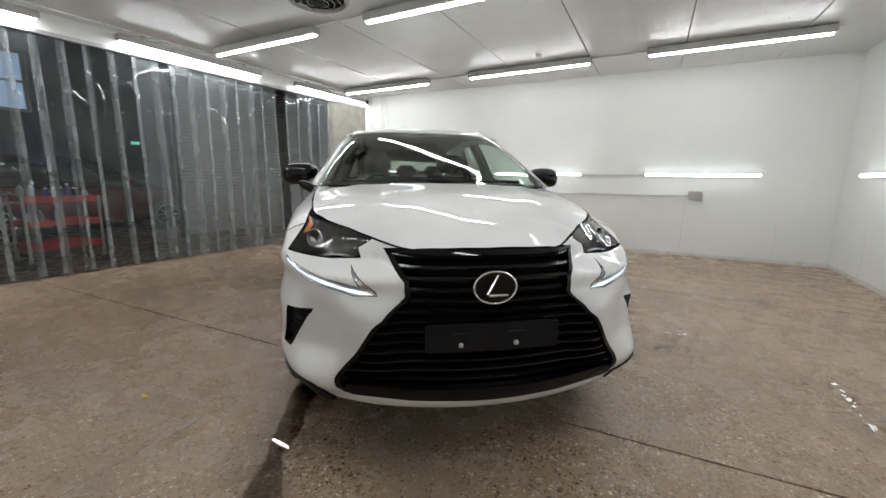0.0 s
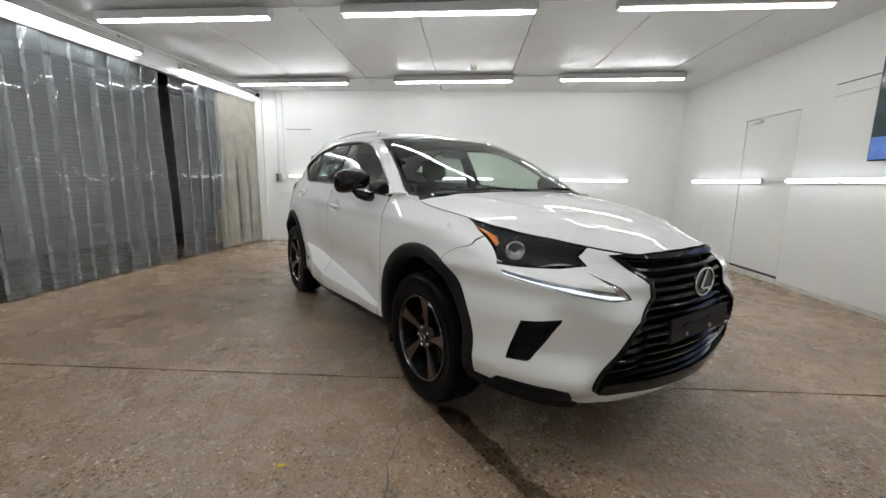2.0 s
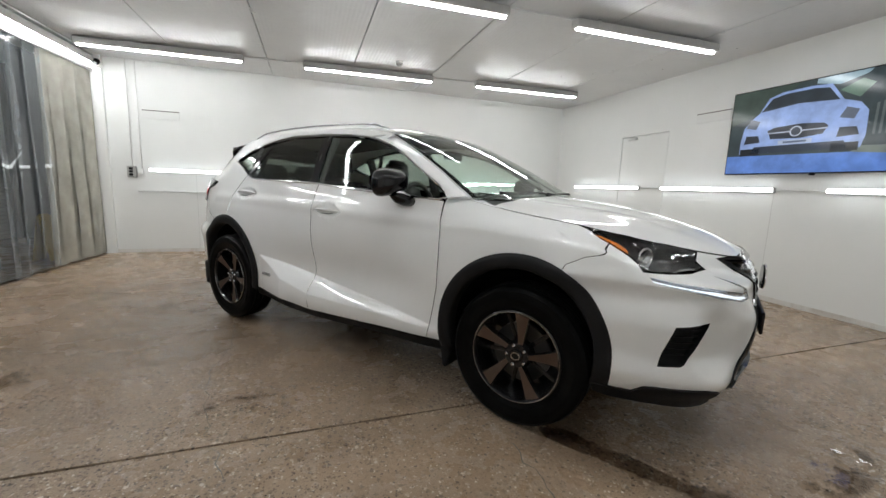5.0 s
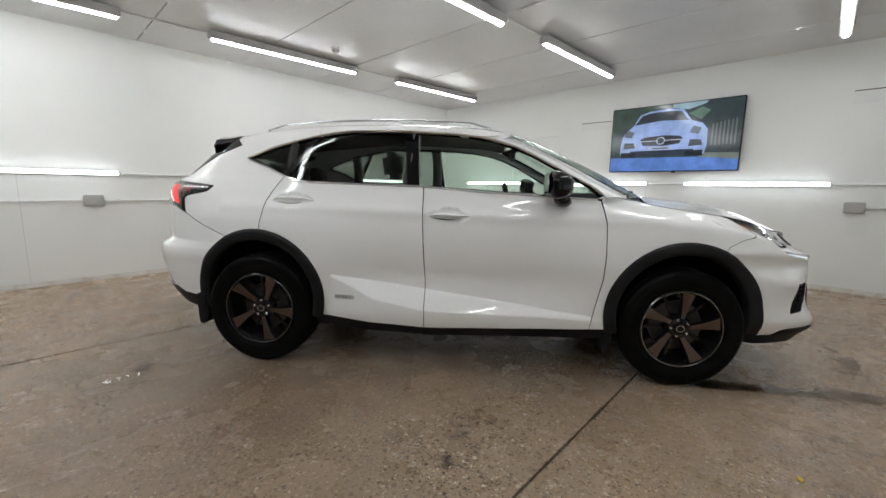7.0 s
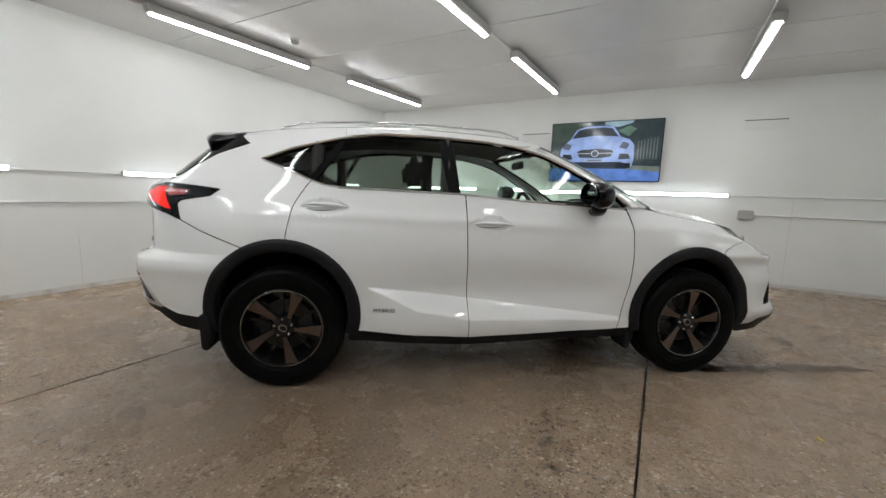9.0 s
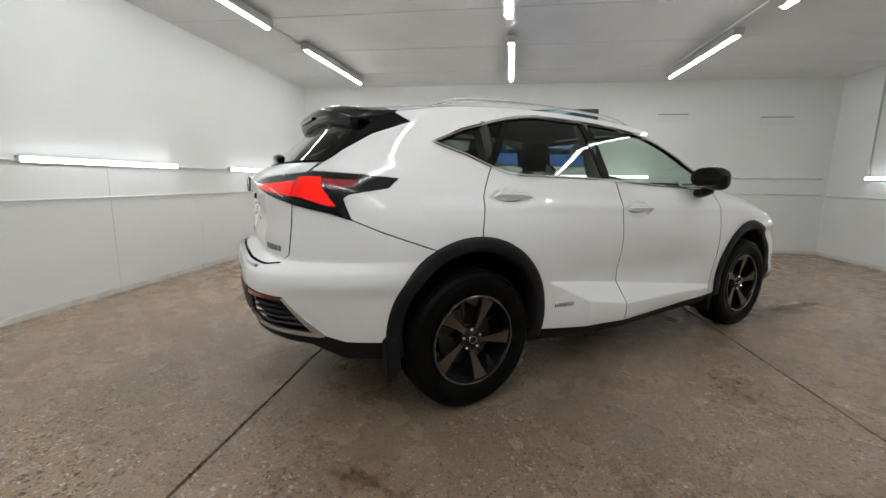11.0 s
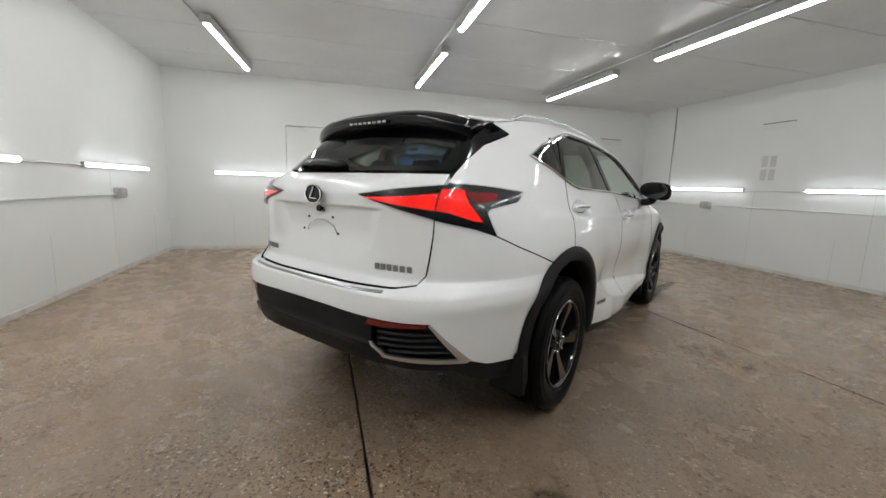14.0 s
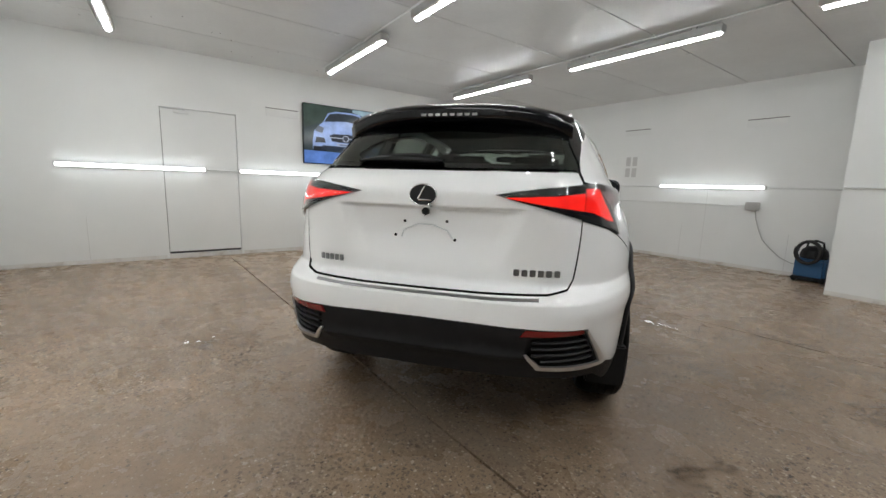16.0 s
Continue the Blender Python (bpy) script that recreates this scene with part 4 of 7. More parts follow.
panel("rear_skirt", rear_s, mirrored(low), CLAD, car, holes=[REAR_VENT, flipped(REAR_VENT)], step=0.03, flip=True, lift=-0.004, lines=(0.512, 0.522, 0.532, 0.542, 0.552), label="grey-black textured lower bumper")
under_lip = [(0, 0.46), rv(0.3, 0.46), rv(0.58, 0.45), rv(0.58, 0.39), rv(0.50, 0.375), rv(0.3, 0.37), (0, 0.37)]
panel("rear_diffuser", rear_s, mirrored(under_lip), UNDER_SHADE, car, step=0.04, flip=True, lift=-0.22)
strip = [(0, 0.754), rv(0.3, 0.755), rv(0.47, 0.760), rv(0.47, 0.753), rv(0.3, 0.748), (0, 0.747)]
panel("step_trim", rear_s, mirrored(strip), BADGE, car, step=0.03, flip=True, lift=0.004, gap=0, rim=0.004, label="brushed metal step trim")
for s in (1, -1):
    fin = [rv(0.428, 0.548), rv(0.475, 0.483), rv(0.735, 0.457), rv(0.748, 0.466), rv(0.657, 0.640), rv(0.651, 0.636), rv(0.718, 0.478), rv(0.488, 0.497), rv(0.438, 0.551)]
    panel("chrome_fin", rear_s, fin, FIN, car, side=s, step=0.02, flip=True, lift=0.006, gap=0, rim=0.012)
    v = panel("rear_vent", rear_s, REAR_VENT, BLACK_P, car, side=s, step=0.03, flip=True, lift=-0.045, gap=-0.004)
    for k in range(4):
        z = 0.512 + 0.027 * k
        a, b = (0.455, 0.690 - 0.011 * k) if k else (0.49, 0.690)
        pts = [rear_s(*rv(q, z)) * Vector((1, s, 1)) + Vector((0.018, 0, 0)) for q in np.linspace(a, b, 8)]
        part("vent_slat", tube(pts, 0.009, 6, flat=0.7), BLACK_P, v)
    refl = [rv(0.41, 0.622), rv(0.644, 0.628), rv(0.640, 0.643), rv(0.43, 0.648)]
    panel("reflector", rear_s, refl, REDLENS, car, side=s, step=0.03, flip=True, lift=0.003, gap=0, rim=0.006, label="dark red reflector")

# front skirt corners
for s in (1, -1):
    sk = [sx(1.70, 0.340), sx(1.86, 0.338), sx(1.905, 0.373), sx(1.95, 0.379), fy(0.752, 0.385), fy(0.70, 0.373), fy(0.64, 0.306), fy(0.605, 0.285), fy(0.62, 0.265), fy(0.70, 0.268), sx(1.95, 0.278), sx(1.76, 0.282), sx(1.70, 0.295)]
    panel("front_skirt", body, sk, CLAD, car, side=s, step=0.03, lift=0.008, gap=0, rim=0.03)

# sills
for s in (1, -1):
    sill = [sx(0.93, 0.335), sx(0.3, 0.315), sx(-0.217, 0.304), sx(-0.6, 0.322), sx(-0.95, 0.345), sx(-0.95, 0.262), sx(-0.2, 0.235), sx(0.93, 0.262)]
    panel("sill", body, sill, CLAD, car, side=s, step=0.05, lift=-0.012, gap=0)

# arch cladding with inner liners and mud flaps
def cladding(cx, cz, side):
    bm = bmesh.new()
    rows = []
    for i in range(41):
        a = radians(-17 + 214 * i / 40)
        row = []
        for r, lift in ((0.455, 0.003), (0.450, 0.013), (0.435, 0.018), (0.40, 0.020), (0.385, 0.014), (0.378, 0.0), (0.378, -0.06)):
            x, z = cx + r * math.cos(a), max(0.245, cz + r * math.sin(a) * 0.985)
            p, n = sheet_normal(body, *sx(x, z), False)
            low = 1 - 0.75 * sstep(1.1, 0.6, a) if cx > 0 else 1
            row.append(bm.verts.new((p + Vector((0, lift * low if lift > 0 else lift, 0)) + n * 0.002) * Vector((1, side, 1))))
        rows.append(row)
    for a, b in zip(rows, rows[1:]):
        for j in range(len(a) - 1):
            bm.faces.new((a[j], a[j + 1], b[j + 1], b[j]))
    bmesh.ops.recalc_face_normals(bm, faces=bm.faces)
    return bm


def liner(cx, cz):
    bm = bmesh.new()
    rows = []
    for i in range(25):
        a = radians(-25 + 230 * i / 24)
        rows.append([bm.verts.new((cx + 0.40 * math.cos(a), y, cz + 0.40 * math.sin(a))) for y in (0.86, 0.70, 0.55)])
    for a, b in zip(rows, rows[1:]):
        for j in range(2):
            bm.faces.new((a[j], a[j + 1], b[j + 1], b[j]))
    m = bm.verts.new((cx, 0.55, cz))
    for a, b in zip(rows, rows[1:]):
        bm.faces.new((a[2], m, b[2]))
    return bm


for s in (1, -1):
    for cx, cz in (AF, AR):
        part("arch_cladding", cladding(cx, cz, s), CLAD, car, smooth=True)
        bm = liner(cx, cz)
        bmesh.ops.scale(bm, vec=(1, s, 1), verts=bm.verts)
        part("wheel_liner", bm, UNDER_SHADE, car)
    for flap in (((0.85, 0.40), (0.885, 0.18), (0.91, 0.175), (0.945, 0.28), (0.93, 0.40)), ((-1.80, 0.44), (-1.788, 0.235), (-1.752, 0.225), (-1.72, 0.30), (-1.735, 0.44))):
        bm = bmesh.new()
        a, b = ([bm.verts.new((x, s * y, z)) for x, z in flap] for y in (0.70, 0.875))
        bm.faces.new(a)
        bm.faces.new(b[::-1])
        for k in range(5):
            bm.faces.new((a[k], b[k], b[k - 4], a[k - 4]))
        bmesh.ops.recalc_face_normals(bm, faces=bm.faces)
        bmesh.ops.bevel(bm, geom=bm.edges[:], offset=0.008, segments=2, affect="EDGES")
        part("mud_flap", bm, CLAD, car)

# dark inner shell; its black stands in for the shade between the panels
part("floor_pan", box(-1.75, 1.98, -0.70, 0.70, 0.27, 0.40, 0.02), UNDER_SHADE, car)
part("engine_bay", box(1.0, 2.08, -0.52, 0.52, 0.40, 0.84, 0.03), UNDER_SHADE, car)
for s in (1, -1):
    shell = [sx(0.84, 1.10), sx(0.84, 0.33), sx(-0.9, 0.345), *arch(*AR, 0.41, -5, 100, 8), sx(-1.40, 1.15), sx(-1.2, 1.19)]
    panel("door_shell", body, shell, UNDER_SHADE, car, side=s, step=0.08, lift=-0.03, gap=0, rim=0)
    panel("wing_shell", body, [sx(0.84, 1.09), sx(0.84, 0.36), *arch(*AF, 0.41, 185, 40, 8), sx(1.72, 0.88), sx(1.5, 0.98)], UNDER_SHADE, car, side=s, step=0.08, lift=-0.03, gap=0, rim=0)
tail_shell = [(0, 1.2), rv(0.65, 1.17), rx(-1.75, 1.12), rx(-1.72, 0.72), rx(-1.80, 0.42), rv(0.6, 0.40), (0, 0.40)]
panel("tail_shell", rear_s, mirrored(tail_shell), UNDER_SHADE, car, step=0.08, flip=True, lift=-0.05, gap=0, rim=0)

# ---- the car: glass ----
DIV = ((-0.995, 1.500), (-1.175, 1.240))     # divider before the quarter light
FWIN = [sx(-0.275, 1.187), sx(0.14, 1.158), sx(0.80, 1.124)] + [sx(DLO_FRONT(z) - 0.012, z) for z in (1.138, 1.20, 1.26, 1.32, 1.38, 1.44, 1.48)] + [sx(0.0, 1.512), sx(-0.2, 1.526), sx(-0.31, 1.530)]
RWIN = [sx(-0.40, 1.531), sx(-0.76, 1.532), sx(-0.92, 1.510), sx(-0.985, 1.490), sx(-1.155, 1.238), sx(-1.08, 1.214), sx(-0.98, 1.203), sx(-0.35, 1.193)]
QWIN = [sx(-1.025, 1.483), sx(-1.10, 1.468), sx(-1.30, 1.412), sx(-1.435, 1.356), sx(-1.30, 1.305), sx(-1.195, 1.255)]
DLO = [sx(-1.475, 1.352), sx(-1.30, 1.290), sx(-1.172, 1.234), sx(-1.09, 1.208), sx(-0.98, 1.197), sx(-0.27, 1.181), sx(0.14, 1.152), sx(0.80, 1.118)]
DLO += [sx(DLO_FRONT(z), z) for z in (1.135, 1.20, 1.26, 1.32, 1.38, 1.44, 1.48, 1.50)] + [sx(-0.1, 1.524), sx(-0.39, 1.540), sx(-0.76, 1.542), sx(-0.985, 1.508), sx(-1.10, 1.480), sx(-1.30, 1.424)]
for s in (1, -1):
    panel("window_frame", body, DLO, GLOSS, car, holes=[FWIN, RWIN, QWIN], side=s, step=0.03, gap=0.0, lift=-0.003, rim=0.02)
    pane(panel("front_window", body, FWIN, CLEAR, car, side=s, step=0.05, gap=-0.004, lift=-0.006, rim=0, thick=0.004))
    pane(panel("rear_window", body, RWIN, PRIVACY, car, side=s, step=0.05, gap=-0.004, lift=-0.006, rim=0, thick=0.004))
    pane(panel("quarter_light", body, QWIN, PRIVACY, car, side=s, step=0.05, gap=-0.004, lift=-0.006, rim=0, thick=0.004))
    part("window_trim", tube(on_body(dense(DLO, 0.03), 0.006, s), 0.0070, 6, closed=True), CHROME, car, "chrome window surround")
SCREEN = [(0, 1.135), (0.35, 1.135), (GF[-1] - 0.02, 1.135), (GF[-1] - 0.015, 1.30), (GF[-1] - 0.015, 1.50), (GF[-1] - 0.05, 1.53), (0.35, 1.545), (0, 1.548)]
pane(panel("wind_screen", screen, mirrored(SCREEN), CLEAR, car, step=0.05, gap=0, rim=0, thick=0.005))
FRIT = mirrored([(0, 1.16), (0.4, 1.155), (GF[-1] - 0.06, 1.15), (GF[-1] - 0.055, 1.30), (GF[-1] - 0.055, 1.495), (GF[-1] - 0.12, 1.51), (0.35, 1.525), (0, 1.515)])
panel("screen_border", screen, mirrored([(a * 1.005 if a else 0, b) for a, b in SCREEN]), GLOSS, car, holes=[FRIT], step=0.04, gap=0, rim=0.004, lift=-0.008)
RGLASS = [(0, 1.245), rv(0.3, 1.246), rv(0.580, 1.250), rv(0.585, 1.30), rv(0.565, 1.38), rv(0.54, 1.44), rv(0.3, 1.475), (0, 1.48)]
pane(panel("rear_screen", rear_s, mirrored(RGLASS), PRIVACY, car, step=0.05, gap=0, flip=True, rim=0, thick=0.005))
RIN = mirrored([(0, 1.27), rv(0.3, 1.27), rv(0.52, 1.275), rv(0.53, 1.32), rv(0.51, 1.40), (0, 1.43)])
panel("rear_screen_border", rear_s, mirrored(RGLASS), GLOSS, car, holes=[RIN], step=0.04, gap=0, flip=True, rim=0.004, lift=-0.007)

# ---- the car: nose details ----
panel("grille_back", front_s, mirrored(GRILLE), UNDER_SHADE, car, step=0.05, gap=-0.006, lift=-0.06, rim=0)
grille = panel("grille", front_s, mirrored(GRILLE), GLOSS, car, holes=[inset(mirrored(GRILLE), 0.018)], step=0.025, gap=0.0, lift=0.008, rim=0.05, label="gloss black spindle grille with horizontal bars")


def grille_half(z):
    p = [front_s(*q) for q in GRILLE]
    best = 0.0
    for a, b in zip(p, p[1:]):
        if min(a.z, b.z) <= z <= max(a.z, b.z) and abs(a.z - b.z) > 1e-6:
            best = max(best, a.y + (b.y - a.y) * (z - a.z) / (b.z - a.z))
    return best


for k in range(14):
    z = 0.882 - 0.0395 * k
    h = grille_half(z) - 0.014
    bm = bmesh.new()
    rows = []
    for q in np.linspace(-1, 1, 21):
        U, zz = fy(abs(q) * h, z)
        p = front_s(U, z)
        y = q * h
        rows.append([bm.verts.new((p.x + dx, y, z + dz)) for dx, dz in ((-0.004, -0.006), (0.0, 0.004), (-0.012, 0.012), (-0.045, 0.010), (-0.045, -0.008))])
    for a, b in zip(rows, rows[1:]):
        for j in range(5):
            bm.faces.new((a[j], a[(j + 1) % 5], b[(j + 1) % 5], b[j]))
    bmesh.ops.recalc_face_normals(bm, faces=bm.faces)
    part("grille_bar", bm, GRILLE_B, grille)
low_bar = [(0, 0.372), fy(0.3, 0.374), fy(0.56, 0.392), fy(0.575, 0.36), fy(0.53, 0.342), fy(0.3, 0.322), (0, 0.316)]
panel("grille_lip", front_s, mirrored(low_bar), GLOSS, grille, step=0.03, gap=0, lift=0.016, rim=0.03)

bm = box(2.322, 2.336, -0.265, 0.265, 0.535, 0.645, 0.004)
holder = part("plate_holder", bm, CLAD, car, "black plate holder without a plate")
for y in (0.09, -0.13):
    part("clip", box(2.330, 2.344, y - 0.03, y + 0.03, 0.60, 0.612, 0.002), BLACK_P, holder)
    part("screw", lathe([(0.010, 0), (0.010, 0.004), (0.006, 0.007)], 12, pose(2.336, y - 0.005 * y, 0.562, 0, 90)), STEEL, holder)


def emblem(parent, x, z, rw, rh, sgn, name="emblem"):
    """An oval ring with a slanted stroke over a dark disc, facing along sgn x."""
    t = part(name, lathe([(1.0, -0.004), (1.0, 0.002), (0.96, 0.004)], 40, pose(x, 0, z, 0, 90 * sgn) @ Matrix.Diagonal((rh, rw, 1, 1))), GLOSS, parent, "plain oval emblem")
    ring = [(x + sgn * 0.006, rw * math.cos(a), z + rh * math.sin(a)) for a in np.linspace(0, 2 * math.pi, 40, endpoint=False)]
    part("ring", tube(ring, rw * 0.052, 8, closed=True), CHROME, t, smooth=True)
    k = sgn
    stroke = [(x + sgn * 0.007, k * rw * a, z + rh * b) for a, b in ((0.12, 0.80), (-0.36, -0.40), (-0.30, -0.48), (0.60, -0.48))]
    part("stroke", tube(stroke, [rw * 0.055, rw * 0.085, rw * 0.085, rw * 0.06], 8), CHROME, t)
    return t


emblem(car, 2.325, 0.782, 0.083, 0.062, 1)
emblem(car, -2.262, 1.132, 0.056, 0.042, -1)

for s in (1, -1):
    # head lamp: dark bowl, projector, amber side, clear cover
    h = panel("headlight", body, HEADLIGHT, SMOKE, car, side=s, step=0.03, gap=-0.001, lift=-0.060, rim=-0.058, label="dark headlight with round projector")
    c = on_body([fy(0.713, 0.920)], -0.016, s)[0]
    aim = Matrix.Translation(c) @ Matrix.Rotation(s * 0.55, 4, "Z") @ pose(0, 0, 0, 0, 90)
    part("projector", tube([aim @ Vector((0.041 * math.cos(q), 0.041 * math.sin(q), 0.006)) for q in np.linspace(0, 2 * math.pi, 32, endpoint=False)], 0.0035, 6, closed=True), SILVER, h)
    part("projector_bowl", lathe([(0.012, -0.012), (0.030, -0.008), (0.040, 0.004)], 28, aim, "open"), SILVER, h)
    bm = bmesh.new()
    bmesh.ops.create_uvsphere(bm, u_segments=24, v_segments=12, radius=0.031, matrix=aim @ Matrix.Translation((0, 0, 0.004)) @ Matrix.Diagonal((1, 1, 0.5, 1)))
    part("projector_lens", bm, LENS, h, smooth=True)
    amber = [sx(1.605, 1.005), sx(1.66, 0.993), sx(1.73, 0.966), sx(1.775, 0.940), sx(1.780, 0.930), sx(1.70, 0.969), sx(1.637, 0.997)]
    panel("indicator", body, amber, AMBER, h, side=s, step=0.02, gap=0, lift=-0.006, rim=0.004, label="amber indicator")
    led = on_body([fy(y, 0.866 - 0.004 * abs(y - 0.6) / 0.08) for y in np.linspace(0.525, 0.69, 9)], -0.016, s)
    part("lamp_blade", tube(led, [0.004, 0.006, 0.008, 0.0085, 0.008, 0.007, 0.006, 0.005, 0.003], 8), SILVER, h)
    pane(panel("headlight_cover", body, HEADLIGHT, LENS, h, side=s, step=0.03, gap=0.0015, lift=0.001, rim=0, thick=0.003))
    # running light
    d = panel("running_light", body, DRL, LAMP_IN, car, side=s, step=0.02, gap=-0.001, lift=-0.012, rim=-0.012, label="lit arrow-shaped running light")
    glow = [sx(1.885, 0.836), fy(0.70, 0.794), fy(0.565, 0.762), fy(0.475, 0.752), fy(0.455, 0.744), fy(0.52, 0.744), fy(0.66, 0.770), sx(1.895, 0.829)]
    panel("light_guide", body, glow, WHITELIT, d, side=s, step=0.02, gap=0, lift=-0.006, rim=0.004)
    hook = [fy(0.535, 0.830), fy(0.490, 0.787), fy(0.443, 0.744), fy(0.475, 0.751), fy(0.498, 0.766), fy(0.506, 0.776)]
    panel("light_hook", body, hook, SILVER, d, side=s, step=0.02, gap=0, lift=-0.005, rim=0.004)
    pane(panel("lamp_cover", body, DRL, LENS, d, side=s, step=0.02, gap=0.001, lift=0.001, rim=0, thick=0.002))
    # side vent
    f = panel("side_vent", body, FOG, CLAD, car, side=s, step=0.025, gap=-0.001, lift=-0.03, rim=-0.03)
    for k in range(5):
        z = 0.628 - 0.026 * k
        pts = on_body([fy(y, z) for y in np.linspace(0.715 + 0.016 * k, 0.804 + 0.006 * k, 6)], -0.020, s)
        part("vent_slat", tube(pts, 0.005, 6, flat=0.6), CLAD, f)

# ---- the car: tail details ----
LAMP = [rv(0.281, 1.140), rv(0.45, 1.163), rv(0.60, 1.184), rx(-2.0, 1.192), rx(-1.85, 1.182), rx(-1.69, 1.166), rx(-1.74, 1.128), rx(-1.84, 1.112), rx(-1.915, 1.098), rx(-1.94, 1.078), rx(-1.928, 1.03), rx(-1.912, 0.985), rv(0.72, 1.014), rv(0.612, 1.050), rv(0.447, 1.098)]
LIT = [rv(0.315, 1.131), rv(0.50, 1.138), rv(0.604, 1.150), rv(0.604, 1.086), rv(0.45, 1.109)]
LIT2 = [rv(0.608, 1.167), rv(0.660, 1.168), rx(-2.015, 1.12), rx(-1.968, 1.042), rx(-2.005, 1.046), rv(0.640, 1.080), rv(0.608, 1.086)]
for s in (1, -1):
    lamp = panel("tail_lamp", rear_s, LAMP, SMOKE, car, side=s, step=0.02, gap=0, flip=True, lift=0.010, rim=0.02, label="lit red tail lamp with black surround")
    panel("lit_bar", rear_s, LIT, REDLIT, lamp, side=s, step=0.02, gap=0, flip=True, lift=0.0125, rim=0.003)
    panel("lit_block", rear_s, LIT2, REDLIT, lamp, side=s, step=0.02, gap=0, flip=True, lift=0.0125, rim=0.003)
    pane(panel("lamp_cover", rear_s, LAMP, LENS, lamp, side=s, step=0.02, gap=0.001, flip=True, lift=0.018, rim=0, thick=0.002))
    panel("side_marker", rear_s, [rx(-2.015, 1.160), rx(-1.862, 1.155), rx(-1.88, 1.128), rx(-1.985, 1.116)], REDLENS, lamp, side=s, step=0.02, gap=0, flip=True, lift=0.0125, rim=0.003)
    fin = [sx(-1.63, 1.502), sx(-1.563, 1.452), sx(-1.75, 1.388), ry(0.588, 1.303), ry(0.588, 1.27), ry(0.545, 1.36), ry(0.52, 1.45), ry(0.50, 1.48)]
    panel("spoiler_fin", body, fin, GLOSS, car, side=s, step=0.03, gap=0, lift=0.004, rim=0.02)


def spoiler():
    bm = bmesh.new()
    rows = []
    for q in np.linspace(-1, 1, 25):
        y = q * (0.555 - 0.0)
        e = abs(q) ** 3.5
        zr = roof(-1.62, min(abs(y), 0.55)).z
        tip = -1.93 + 0.11 * e
        zt = 1.532 - 0.060 * e - 0.01 * q * q
        row = [(-1.60, zr + 0.001), (-1.72, zr - 0.008 - 0.006 * e), ((-1.72 + tip) / 2 - 0.03, (zr + zt) / 2 + 0.004), (tip + 0.01, zt + 0.002), (tip, zt - 0.010), (tip + 0.010, zt - 0.060), (tip + 0.03, zt - 0.072), (-1.80, 1.455 - 0.02 * e), (-1.66, 1.475 - 0.02 * e)]
        rows.append([bm.verts.new((x, y, z)) for x, z in row])
    for a, b in zip(rows, rows[1:]):
        for j in range(len(a)):
            k = (j + 1) % len(a)
            bm.faces.new((a[j], a[k], b[k], b[j]))
    bm.faces.new(rows[0])
    bm.faces.new(rows[-1][::-1])
    bmesh.ops.recalc_face_normals(bm, faces=bm.faces)
    return bm


sp = part("spoiler", spoiler(), GLOSS, car, "gloss black roof spoiler", smooth=True)
brake = part("brake_light", box(-1.938, -1.925, -0.145, 0.145, 1.482, 1.500, 0.003), GLOSS, sp, "unlit grey high brake light")
for k in range(8):
    part("brake_cell", box(-1.942, -1.935, -0.135 + 0.0345 * k, -0.112 + 0.0345 * k, 1.486, 1.497, 0.002), PLASTIC_G, brake)
pts = [rear_s(*rv(abs(q), 1.268 + 0.010 * (1 - ((q - 0.17) / 0.2) ** 2))) * Vector((1, 1 if q > 0 else -1, 1)) + Vector((-0.010, 0, 0.004)) for q in np.linspace(-0.03, 0.37, 13)]
wiper = part("rear_wiper", tube(pts, [0.010, 0.024, 0.031, 0.034, 0.034, 0.033, 0.031, 0.029, 0.026, 0.022, 0.018, 0.013, 0.006], 10, flat=0.75), GLOSS, car, smooth=True)
for s, y0, w in ((1, 0.375, 0.13), (-1, 0.36, 0.185)):
    n = 5 if s == 1 else 6
    b = None
    for k in range(n):
        y = s * (y0 + w * (k + 0.5) / n)
        p = rear_s(*rv(abs(y), 0.845))
        bm = box(-0.003, 0.004, -w / n * 0.36, w / n * 0.36, -0.013, 0.013, 0.002, Matrix.Translation((p.x - 0.004, y, 0.843)) @ Matrix.Rotation(-s * 0.18, 4, "Z"))
        b = part("badge" if b is None else "badge_letter", bm, BADGE, car if b is None else b)
side_p, side_n = sheet_normal(body, *sx(-0.735, 0.476), False)
txt = bpy.data.curves.new("badge", "FONT")
txt.body, txt.size, txt.extrude, txt.align_x, txt.align_y = "HYBRID", 0.034, 0.0015, "CENTER", "CENTER"
txt.space_character = 1.15
txt.materials.append(BADGE)
b = new("badge", txt)
b.parent = car
b["label"] = "dark chrome lettering"
ax = Vector((1, 0, 0))
nn = Vector((side_n.x, -abs(side_n.y), side_n.z)).normalized()
ax = (ax - nn * ax.dot(nn)).normalized()
b.matrix_basis = Matrix.Translation(Vector((side_p.x, -side_p.y, side_p.z)) + nn * 0.004) @ Matrix((ax, nn.cross(ax), nn)).transposed().to_4x4()
